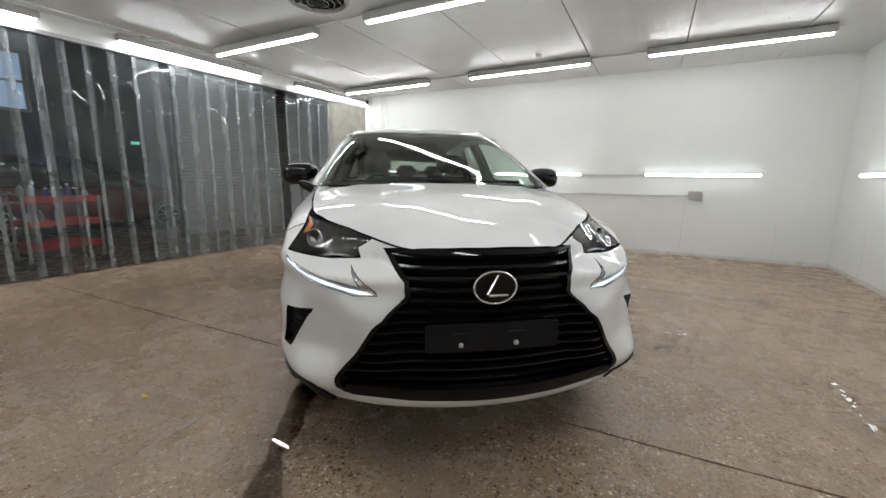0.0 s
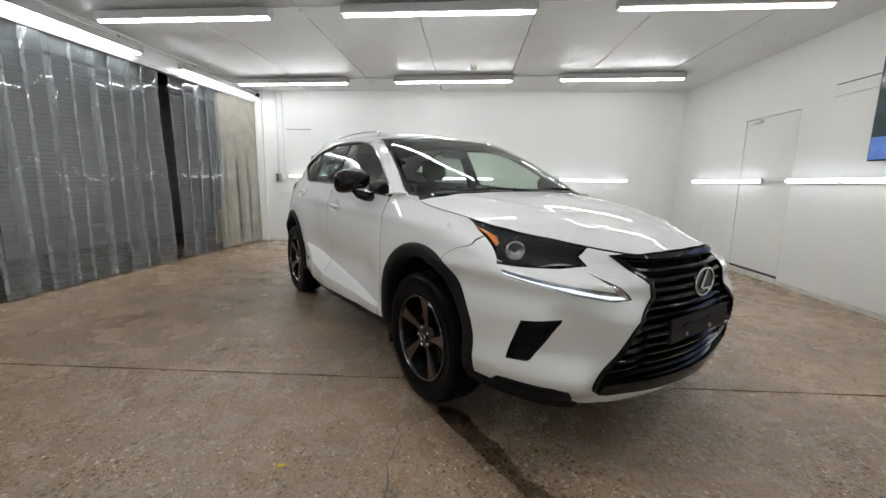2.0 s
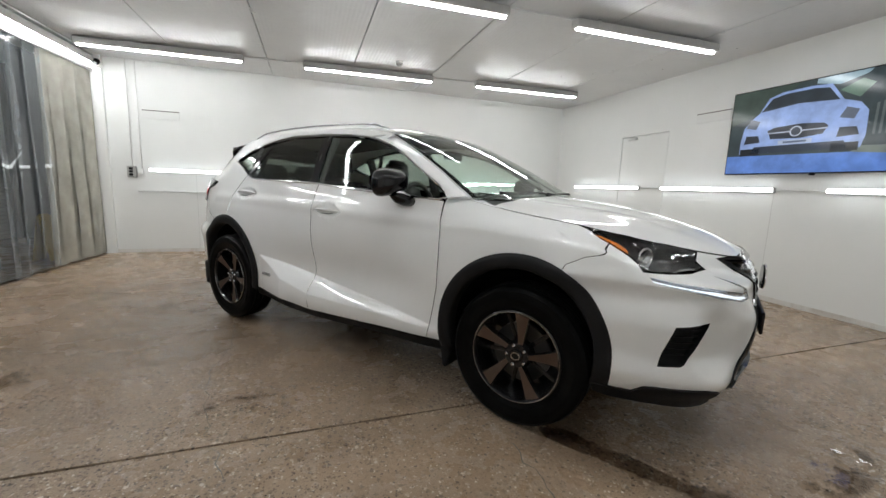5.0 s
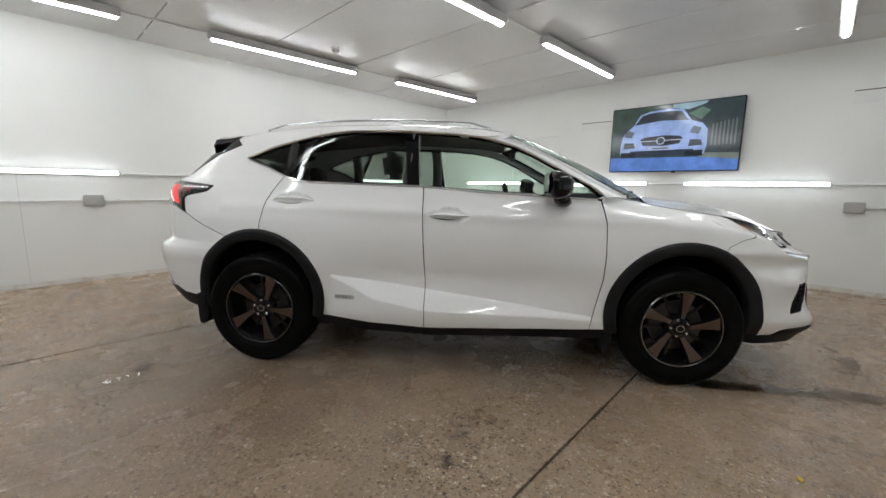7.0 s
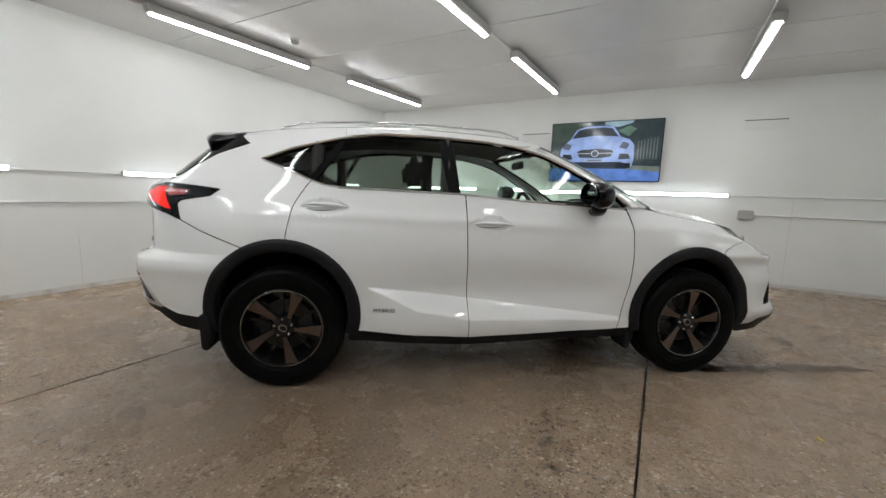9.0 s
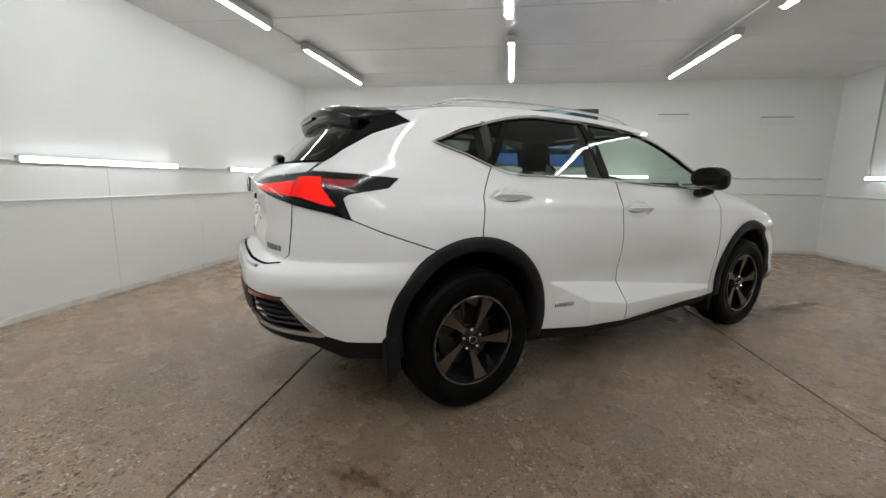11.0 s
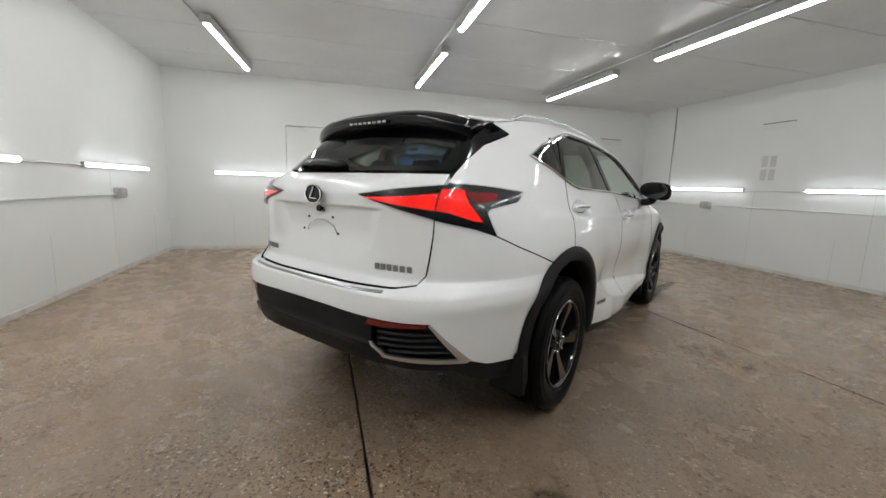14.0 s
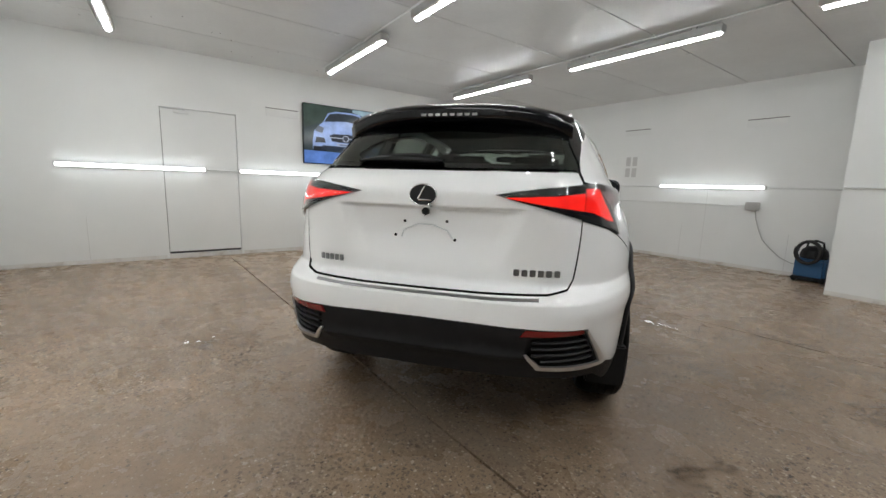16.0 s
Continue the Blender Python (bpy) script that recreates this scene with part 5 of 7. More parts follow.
# number plate recess: bracket marks and lock button
lock = part("lock_button", lathe([(0.016, 0), (0.014, 0.012)], 16, pose(-2.228, 0.0, 1.066, 0, -90)), BLACK_P, car)
br = part("plate_bracket", tube([(-2.222, y, z) for y, z in ((0.105, 0.955), (0.095, 0.985), (0.035, 1.012), (-0.03, 1.012), (-0.09, 0.99), (-0.115, 0.955))], 0.0028, 6), SILVER, car)
for y, z in ((0.13, 0.962), (-0.125, 0.955), (0.09, 1.022), (-0.09, 1.028)):
    part("hole", lathe([(0.006, 0), (0.006, 0.004)], 10, pose(-2.224, y, z, 0, -90)), BLACK_P, br)

# roof rails, aerial, mirrors
for s in (1, -1):
    pts = []
    for x in np.linspace(-1.40, 0.16, 26):
        k = min(1.0, min(x + 1.40, 0.16 - x) / 0.14)
        p = roof(x, 0.535)
        pts.append((x, s * 0.545, p.z + 0.004 + 0.024 * sstep(0, 1, k)))
    part("roof_rail", tube(pts, 0.011, 8, flat=0.8), SILVER, car, "satin silver roof rail", smooth=True)
bm = bmesh.new()
rows = []
for q in np.linspace(0, 1, 9):
    h = 0.065 * math.sin(math.pi * min(1, q * 0.9 + 0.04)) * (0.35 + q * 0.8)
    x = -1.20 - 0.17 * q
    z = roof(x, 0).z - 0.004
    rows.append([bm.verts.new((x, sy * 0.026 * math.sin(math.pi * (0.1 + 0.8 * q)) * f, z + h * g)) for sy, f, g in ((-1, 1, 0), (-1, 0.6, 0.6), (0, 0, 1), (1, 0.6, 0.6), (1, 1, 0))])
for a, b in zip(rows, rows[1:]):
    for j in range(4):
        bm.faces.new((a[j], a[j + 1], b[j + 1], b[j]))
part("aerial", bm, PAINT, car, smooth=True)


def mirror_shell():
    bm = bmesh.new()
    bmesh.ops.create_uvsphere(bm, u_segments=24, v_segments=14, radius=1)
    for v in bm.verts:
        x, y, z = v.co
        x = x * 0.075 if x > 0 else x * 0.035
        sgn = 0.82 + 0.18 * y
        z = math.copysign(abs(z) ** 0.75, z)
        y = math.copysign(abs(y) ** 0.8, y)
        v.co = (x, y * 0.125, z * 0.082 * sgn - 0.012 * y)
    return bm


for s in (1, -1):
    bm = mirror_shell()
    bmesh.ops.transform(bm, matrix=pose(0.535, s * 0.962, 1.208) @ Matrix.Diagonal((1.35, s * 1.0, 1.12, 1)), verts=bm.verts)
    bmesh.ops.recalc_face_normals(bm, faces=bm.faces)
    mm = part("door_mirror", bm, GLOSS, car, "gloss black door mirror", smooth=True)
    arm = [(0.60, s * 0.85, 1.100), (0.60, s * 0.895, 1.106), (0.585, s * 0.93, 1.120), (0.56, s * 0.955, 1.155)]
    part("mirror_arm", tube(arm, [0.046, 0.048, 0.048, 0.042], 12, flat=0.7), GLOSS, mm, smooth=True)
    part("mirror_trim", tube([(0.625, s * 0.875, 1.135), (0.614, s * 0.92, 1.150), (0.597, s * 0.985, 1.156), (0.565, s * 1.06, 1.19)], [0.005, 0.009, 0.009, 0.004], 8), SILVER, mm)
    bm = lathe([(1.0, 0), (0.97, 0.002)], 28, pose(0.487, s * 0.962, 1.208, 0, -90) @ Matrix.Diagonal((0.068, 0.104, 1, 1)))
    # tint darkened to stand in for a dark reflection
    part("mirror_glass", bm, mat("darkened mirror", (0.12, 0.125, 0.13), 0.03, 1.0), mm)
for y0, y1, x0, x1 in ((0.55, -0.05, 1.13, 1.17), (-0.05, -0.62, 1.16, 1.10)):
    p = [(x0 + (x1 - x0) * k / 7 - 0.03, y0 + (y1 - y0) * k / 7, 1.165 + 0.004 * math.sin(k)) for k in range(8)]
    part("front_wiper", tube(p, 0.010, 6), BLACK_P, car)

# ---- the car: wheels ----
def wheel(parent):
    w = new("wheel")
    w.parent = parent
    R, B = 0.362, 0.1125
    prof = [(0.238, -0.095), (0.262, -0.108), (0.276, -0.1135), (0.280, -0.1165), (0.296, -0.1175), (0.300, -0.1145), (0.322, -0.114), (0.326, -0.1165), (0.335, -0.1145), (0.352, -0.098), (0.3605, -0.075)]
    for y in (-0.05, -0.018, 0.018, 0.05):
        prof += [(R, y - 0.013), (R, y + 0.010), (R - 0.008, y + 0.011), (R - 0.008, y + 0.0145)]
    prof += [(0.3605, 0.075), (0.352, 0.098), (0.335, B), (0.30, B + 0.004), (0.262, 0.108), (0.238, 0.095)]
    turn = pose(0, 0, 0, 90)
    part("tyre", lathe(prof, 64, turn, "ring"), RUBBER, w, smooth=False)
    part("rim", lathe([(0.10, -0.09), (0.225, -0.09), (0.236, -0.10), (0.240, -0.098), (0.240, 0.103), (0.234, 0.107), (0.226, 0.103), (0.222, 0.094), (0.218, 0.06), (0.205, -0.03), (0.10, -0.035)], 56, turn, "open"), RIMBLACK, w, "gloss black alloy rim", smooth=False)
    part("rim_edge", tube([(0.231 * math.cos(a), -0.1075, 0.231 * math.sin(a)) for a in np.linspace(0, 2 * math.pi, 56, endpoint=False)], 0.0014, 5, closed=True), SILVER, w)
    part("brake_disc", lathe([(0.155, -0.012), (0.155, 0.012)], 40, turn @ Matrix.Translation((0, 0, 0.0))), IRON, w)
    part("hub", lathe([(0.075, -0.03), (0.075, 0.055), (0.062, 0.075), (0.036, 0.078)], 32, turn), RIMBLACK, w)
    part("centre_cap", lathe([(0.034, 0.07), (0.034, 0.083), (0.03, 0.087)], 28, turn), GLOSS, w)
    part("cap_ring", tube([(0.023 * math.cos(a), -0.088, 0.018 * math.sin(a)) for a in np.linspace(0, 2 * math.pi, 24, endpoint=False)], 0.0025, 5, closed=True), CHROME, w)
    for k in range(5):
        a = 2 * math.pi * k / 5
        rot = turn @ Matrix.Rotation(a + 0.08, 4, "Z")
        # blade: a wide skewed face that dips to the hub
        bm = bmesh.new()
        rows = []
        for r, c, hw, zf in ((0.035, -0.004, 0.015, 0.072), (0.08, 0.002, 0.0165, 0.074), (0.13, 0.011, 0.024, 0.083), (0.18, 0.021, 0.035, 0.092), (0.215, 0.029, 0.045, 0.097), (0.228, 0.032, 0.049, 0.098)):
            rows.append([bm.verts.new(rot @ Vector((r, c - hw, zf - 0.004))), bm.verts.new(rot @ Vector((r, c + hw * 0.8, zf))), bm.verts.new(rot @ Vector((r, c + hw, zf - 0.012))), bm.verts.new(rot @ Vector((r, c + hw * 0.5, zf - 0.05))), bm.verts.new(rot @ Vector((r, c - hw * 0.9, zf - 0.05)))])
        for p, q in zip(rows, rows[1:]):
            for j in range(5):
                bm.faces.new((p[j], p[(j + 1) % 5], q[(j + 1) % 5], q[j]))
        bm.faces.new(rows[0])
        bm.faces.new(rows[-1][::-1])
        bmesh.ops.recalc_face_normals(bm, faces=bm.faces)
        blade = part("spoke", bm, RIMBLACK, w)
        fb = bmesh.new()
        vs = [[fb.verts.new(rot @ Vector((r, c + t * hw, zf + 0.0012 - (0.004 if t < 0 else 0)))) for t in (-0.86, 0.74)] for r, c, hw, zf in ((0.062, -0.001, 0.016, 0.0745), (0.08, 0.002, 0.0165, 0.0745), (0.13, 0.011, 0.024, 0.083), (0.18, 0.021, 0.035, 0.092), (0.218, 0.029, 0.045, 0.0972))]
        for p, q in zip(vs, vs[1:]):
            fb.faces.new((p[0], q[0], q[1], p[1]))
        bmesh.ops.recalc_face_normals(fb, faces=fb.faces)
        part("spoke_face", fb, BRONZE, blade, "bronze machined face")
        b2 = 2 * math.pi * (k + 0.5) / 5
        part("wheel_nut", lathe([(0.010, 0.05), (0.010, 0.082), (0.006, 0.087)], 6, turn @ Matrix.Translation((0.052 * math.cos(b2), 0.052 * math.sin(b2), 0))), SILVER, w)
        rot2 = turn @ Matrix.Rotation(b2 + 0.1, 4, "Z")
        part("web", box(0.05, 0.226, -0.011, 0.011, -0.02, 0.018, 0.004, rot2), RIMBLACK, w)
    return w


first = wheel(car)
first.matrix_basis = pose(WHEEL_X, -0.795, WHEEL_Z, 0, 0)
for x, y, spin in ((-WHEEL_X, -0.795, 16), (WHEEL_X, 0.795, 50), (-WHEEL_X, 0.795, 12)):
    copy_thing(first, pose(x, y, WHEEL_Z, 0, spin, 0 if y < 0 else 180))

# ---- the car: cabin ----
def cushion(x0, x1, y0, y1, z0, z1, m=None):
    bm = box(x0, x1, y0, y1, z0, z1, min(0.045, (x1 - x0) * 0.3, (z1 - z0) * 0.3))
    if m is not None:
        bmesh.ops.transform(bm, matrix=m, verts=bm.verts)
    return bm


for y in (0.37, -0.37):
    st = part("seat", cushion(-0.35, 0.18, y - 0.25, y + 0.25, 0.52, 0.70), SEAT, car, smooth=True)
    part("seat_back", cushion(-0.09, 0.07, -0.25, 0.25, 0.0, 0.60, pose(-0.33, y, 0.62, 0, -16)), SEAT, st, smooth=True)
    part("head_rest", cushion(-0.06, 0.06, -0.13, 0.13, 0.0, 0.19, pose(-0.52, y, 1.235, 0, -8)), SEAT, st, smooth=True)
rs = part("rear_seat", cushion(-1.25, -0.72, -0.64, 0.64, 0.55, 0.72), SEAT, car, smooth=True)
part("seat_back", cushion(-0.09, 0.07, -0.62, 0.62, 0.0, 0.56, pose(-1.22, 0, 0.66, 0, -20)), SEAT, rs, smooth=True)
for y in (-0.36, 0.0, 0.36):
    part("head_rest", cushion(-0.05, 0.05, -0.12, 0.12, 0.0, 0.15, pose(-1.43, y, 1.19, 0, -10)), SEAT, rs, smooth=True)
part("dashboard", cushion(0.48, 1.02, -0.70, 0.70, 0.75, 1.07), SEAT, car, smooth=True)
wheel_ring = [(0.30 + 0.075 * math.sin(a) * -0.35, -0.37 + 0.185 * math.cos(a), 1.03 + 0.175 * math.sin(a)) for a in np.linspace(0, 2 * math.pi, 32, endpoint=False)]
sw = part("steering_wheel", tube(wheel_ring, 0.016, 8, closed=True), SEAT, car, smooth=True)
part("wheel_boss", cushion(0.28, 0.36, -0.46, -0.28, 0.97, 1.08), SEAT, sw, smooth=True)
part("inner_mirror", cushion(0.33, 0.36, -0.12, 0.12, 1.40, 1.46), BLACK_P, car)
part("parcel_shelf", box(-2.0, -1.55, -0.52, 0.52, 1.06, 1.09, 0.01), SEAT, car)
head = [(0.30, 0.55), (-1.55, 0.52), (-1.55, -0.52), (0.30, -0.55)]
panel("head_lining", roof, head, TRIM_GREY, car, step=0.10, gap=0, lift=-0.035, rim=0)
for s in (1, -1):
    for x, zt in ((-0.34, 1.52), (-1.15, 1.46)):
        part("pillar_trim", tube([(x - 0.02, s * (HALF(1.15) - 0.05), 1.10), (x, s * (HALF(1.35) - 0.05), 1.35), (x + 0.0, s * (HALF(zt) - 0.05), zt)], 0.045, 8), SEAT if x < -1 else TRIM_GREY, car)

# ---- fittings of the room ----
def on_wall(m, x, y, z, turn=0):
    """A pose on a wall: x along it, y out from it into the room, z up."""
    return m @ pose(x, y, z, 0, 0, turn)


def conduit(name, pts, r, material, label, category="conduit"):
    return tagged(mesh_ob(name, tube(pts, r, 8), material, smooth=True), label, category)


def wall_light(m, x0, x1, z=1.29):
    a, b = m @ Vector((x0, 0.062, z)), m @ Vector((x1, 0.062, z))
    strip_light("wall_light", a, b, GLOW_W, "lit slim strip light fixed along the wall", "wall lights", True)


def wall_pipe(m, x0, x1, z, r=0.010, label="white conduit along the wall"):
    conduit("conduit", [m @ Vector((x0, 0.022, z)), m @ Vector((x1, 0.022, z))], r, PLASTIC_W, label)


def socket_box(m, x, z, w=0.185, h=0.13):
    t = thing("socket_box", "grey plastic weatherproof socket box on the wall", "socket", on_wall(m, x, 0, z), "socket boxes")
    part("back_box", box(-w / 2, w / 2, 0.001, 0.055, -h / 2, h / 2, 0.008), PLASTIC_G, t)
    part("cover", box(-w / 2 + 0.006, w / 2 - 0.006, 0.054, 0.082, -h / 2 + 0.008, h / 2 - 0.004, 0.010), PLASTIC_G, t)


def vent(m, x0, x1, z0, z1, name="wall_vent"):
    t = thing(name, "white wall vent slot with a dark gap along the top", "vent", on_wall(m, x0, 0, z0), "wall vents")
    w, h = x1 - x0, z1 - z0
    part("plate", box(0, w, 0.0005, 0.012, 0, h - 0.012, 0.003), PLASTIC_W, t)
    part("slot", box(0.0, w, 0.0005, 0.006, h - 0.011, h), JOINT, t)
    part("lip", box(0, w, 0.012, 0.022, 0.0, 0.012, 0.003), PLASTIC_W, t)


def seam(m, x, z0=0.0, z1=1.25):
    return mesh_ob("trim", box(x - 0.0016, x + 0.0016, 0.0002, 0.0014, z0, z1, m=m), SEAM)


for m, xs, y in ((WF, ((0.93, 2.45), (3.45, 5.0), (5.95, 7.42)), 0), (WR, ((2.86, 4.39), (4.92, 6.46), (6.93, 8.53)), 0), (WS, ((1.07, 2.61), (3.57, 5.11)), 0)):
    for x0, x1 in xs:
        wall_light(m, x0, x1)
wall_pipe(WF, 2.45, 3.45, 1.285), wall_pipe(WF, 5.0, 5.95, 1.285), wall_pipe(WF, 1.75, 7.60, 0.965)
wall_pipe(WR, 0.1, 2.86, 1.29), wall_pipe(WR, 4.39, 4.92, 1.29), wall_pipe(WR, 6.46, 6.93, 1.29), wall_pipe(WR, 0.1, 2.6, 1.02)
wall_pipe(WS, 0.05, 1.07, 1.285), wall_pipe(WS, 2.61, 3.57, 1.28), wall_pipe(WS, 1.2, 5.85, 1.0)
conduit("conduit", [(-1.92, 1.262, 1.29), (-4.5, 1.262, 1.29)], 0.010, PLASTIC_W, "white conduit along the wall")
conduit("conduit", [WS @ Vector((5.14, 0.02, z)) for z in (1.30, 2.88)], 0.010, PLASTIC_G, "grey vertical conduit on the wall")
conduit("conduit", [WF @ Vector((7.65, 0.02, z)) for z in (1.33, 2.89)], 0.010, PLASTIC_W, "white vertical conduit on the wall")
conduit("conduit", [WF @ Vector((7.53, 0.02, z)) for z in (1.22, 2.89)], 0.008, PLASTIC_W, "white vertical conduit on the wall")
for m, x, z in ((WF, 1.72, 0.975), (WF, 6.2, 0.965), (WR, 2.62, 1.02), (WS, 1.19, 1.0), (WS, 4.23, 1.005)):
    socket_box(m, x, z)
t = thing("switch_panel", "grey switch panel with black rockers above a junction box", "switch", on_wall(WF, 7.66, 0, 1.255))
part("plate", box(-0.06, 0.06, 0.001, 0.045, -0.085, 0.085, 0.008), PLASTIC_G, t)
for k in range(3):
    part("rocker", box(-0.02, 0.03, 0.045, 0.055, -0.06 + 0.045 * k, -0.025 + 0.045 * k, 0.003), BLACK_P, t)
part("junction_box", box(-0.15, -0.08, 0.001, 0.04, -0.03, 0.05, 0.006), PLASTIC_W, t)
vent(WF, 6.99, 7.48, 2.06, 2.19)
vent(WR, 5.56, 6.05, 2.17, 2.30), vent(WR, 2.28, 2.77, 2.22, 2.36), vent(WR, 0.65, 1.15, 2.17, 2.30)
vent(WS, 2.93, 3.41, 2.23, 2.34), vent(WS, 0.91, 1.42, 2.21, 2.335)
for k, (dx, dz) in enumerate(((0, 0), (0.13, 0), (0, 0.21), (0.13, 0.21))):
    mesh_ob("wall_stain", box(3.13 + dx, 3.22 + dx, 0.0004, 0.0012, 1.45 + dz, 1.62 + dz, m=WS), STAIN)
    tagged(bpy.context.scene.collection.objects[-1], "faded grey rectangular mark on the wall", "mark", "wall marks")
for m, xs in ((WF, (0.65, 1.85, 3.05, 4.25, 5.45, 6.81)), (WR, (0.9, 2.1, 3.3, 4.93, 8.3)), (WS, (0.7, 1.85, 2.2, 3.4, 4.6))):
    for k, x in enumerate(xs):
        tagged(seam(m, x, 0.0, 1.25 if k % 2 else 0.62), "faint vertical panel seam", "seam", kind="structure")
for name, m, L in (("baseboard_north", WF, LF), ("baseboard_south", WS, LS)):
    tagged(mesh_ob(name, box(0, L, 0.0, 0.006, 0.0, 0.055, 0.002, m), SCUFF), "scuffed white plastic skirting strip", "skirting", kind="structure")
bm = box(0, D0 - 0.03, 0.0, 0.006, 0.0, 0.055, 0.002, WR)
add_box(bm, D1 + 0.03, LR, 0.0, 0.006, 0.0, 0.055, 0.002, WR)
tagged(mesh_ob("baseboard_east", bm, SCUFF), "scuffed white plastic skirting strip", "skirting", kind="structure")
tagged(mesh_ob("baseboard_west", box(-4.5, -1.90, 1.24, 1.246, 0, 0.055, 0.002), SCUFF), "scuffed white plastic skirting strip", "skirting", kind="structure")

# flush door in the screen wall
t = thing("door_1", "white flush panel door with dark gaps and a raised sill", "door", WR, kind="structure")
part("leaf", box(D0 + 0.008, D1 - 0.008, -0.05, -0.003, 0.10, 2.122, 0.002), WALL, t)
part("backing", box(D0 - 0.03, D1 + 0.03, -0.16, -0.10, 0.0, 2.2), JOINT, t)
part("sill", box(D0, D1, -0.10, 0.012, 0.0, 0.068, 0.004), SCUFF, t)
part("seal", box(D0 + 0.01, D1 - 0.01, -0.06, -0.002, 0.071, 0.10, 0.002), DARK, t)
cl = part("door_closer", box(D1 - 0.34, D1 - 0.16, 0.0, 0.045, 2.06, 2.10, 0.006), PLASTIC_W, t)
part("arm", box(D1 - 0.30, D1 - 0.02, 0.02, 0.03, 2.105, 2.115, 0.002, None), STEEL, cl)

# camera dome, smoke alarm, extractor
t = thing("security_camera", "small white bullet security camera with black lens", "camera", on_wall(WF, 7.95, 0, 2.76))
part("mount", lathe([(0.045, 0), (0.045, 0.02), (0.03, 0.03)], 20, pose(0, 0.0, 0, -90)), PLASTIC_W, t)
part("housing", lathe([(0.045, 0.03), (0.055, 0.06), (0.055, 0.12), (0.048, 0.125)], 24, pose(0, 0.0, 0, -80)), PLASTIC_W, t)
part("lens", lathe([(0.046, 0.125), (0.040, 0.140), (0.02, 0.146)], 24, pose(0, 0.0, 0, -80)), GLOSS, t)
t = thing("smoke_alarm", "white round smoke alarm under the ceiling", "smoke alarm", pose(-0.23, 7.82, CEILING, 180))
part("base", lathe([(0.052, 0), (0.052, 0.018), (0.045, 0.022)], 28), PLASTIC_W, t)
part("head", lathe([(0.042, 0.02), (0.045, 0.04), (0.03, 0.062), (0.015, 0.066)], 28), PLASTIC_G, t)
t = thing("extractor_fan", "dark round extractor fan set in the ceiling", "fan", pose(-1.60, 5.16, CEILING, 180))
part("frame", lathe([(0.30, 0.0), (0.30, 0.03), (0.27, 0.04), (0.26, 0.0)], 40, None, "ring"), PLASTIC_G, t)
part("throat", lathe([(0.255, 0.001), (0.255, 0.006)], 40), UNDER_SHADE, t)
for k in range(7):
    part("blade", box(0.05, 0.24, -0.035, 0.035, 0.012, 0.016, 0.001, pose(0, 0, 0, 0, 0, 360 / 7 * k) @ pose(0, 0, 0.004, 20)), DARK, t)
part("motor", lathe([(0.06, 0.005), (0.06, 0.06), (0.045, 0.075)], 24), DARK, t)
for r in (0.10, 0.16, 0.22):
    part("guard_ring", tube([(r * math.cos(a), r * math.sin(a), 0.05) for a in np.linspace(0, 2 * math.pi, 36, endpoint=False)], 0.003, 5, closed=True), STEEL, t)

# conduits that feed the ceiling lights
for pts in (((-4.3, 8.38), (3.0, 8.42)), ((-4.2, 5.60), (3.1, 5.80)), ((-3.9, 3.00), (3.2, 3.42)), ((-4.25, 2.0), (-4.42, 9.1))):
    conduit("conduit", [(*p, CEILING - 0.012) for p in pts], 0.010, PLASTIC_W, "white conduit run along the ceiling between lights")
rng = random.Random(7)
for k in range(20):
    y = rng.uniform(2.0, 9.0)
    x = rng.choice(cuts[2:-1]) - 0.055 * (y - 5.0) + rng.uniform(-0.03, 0.03)
    curl = [(0.075 * q, 0.010 * math.sin(5 * q + k), -0.004 - 0.018 * abs(math.sin(2.4 * q + k))) for q in np.linspace(-1, 1, 9)]
    scrap = tube(curl, 0.011, 6, flat=0.12)
    bmesh.ops.transform(scrap, matrix=pose(x, y, CEILING, 0, 0, 93 + rng.uniform(-25, 25)), verts=scrap.verts)
    tagged(mesh_ob("tape_scrap", scrap, PLASTIC_W), "torn scrap of white tape stuck to the ceiling", "tape", "ceiling scraps")
for k in range(14):
    x, y = rng.choice((2.2, 2.5, 2.8, 3.3)) + rng.uniform(-0.1, 0.1), rng.uniform(5.2, 9.3)
    tagged(mesh_ob("screw_hole", lathe([(0.007, -0.002), (0.007, -0.0003)], 8, pose(x, y, CEILING)), JOINT), "small dark screw hole in the ceiling", "hole", "ceiling holes")

# ---- wall screen ----
TVW = on_wall(WR, 0, 0, 0)
T0, T1, TZ0, TZ1 = 3.77, 5.50, 1.47, 2.445
tv = thing("television", "large flat wall television showing a parked white sports car", "television", on_wall(WR, T0, 0.0, TZ0))
W, H = T1 - T0, TZ1 - TZ0
part("bracket", box(W * 0.3, W * 0.7, 0.001, 0.035, H * 0.25, H * 0.75, 0.004), DARK, tv)
part("case", box(0, W, 0.032, 0.075, 0, H, 0.006), BLACK_P, tv)
part("sensor", box(W * 0.44, W * 0.47, 0.05, 0.07, -0.02, 0.0, 0.003), BLACK_P, tv)


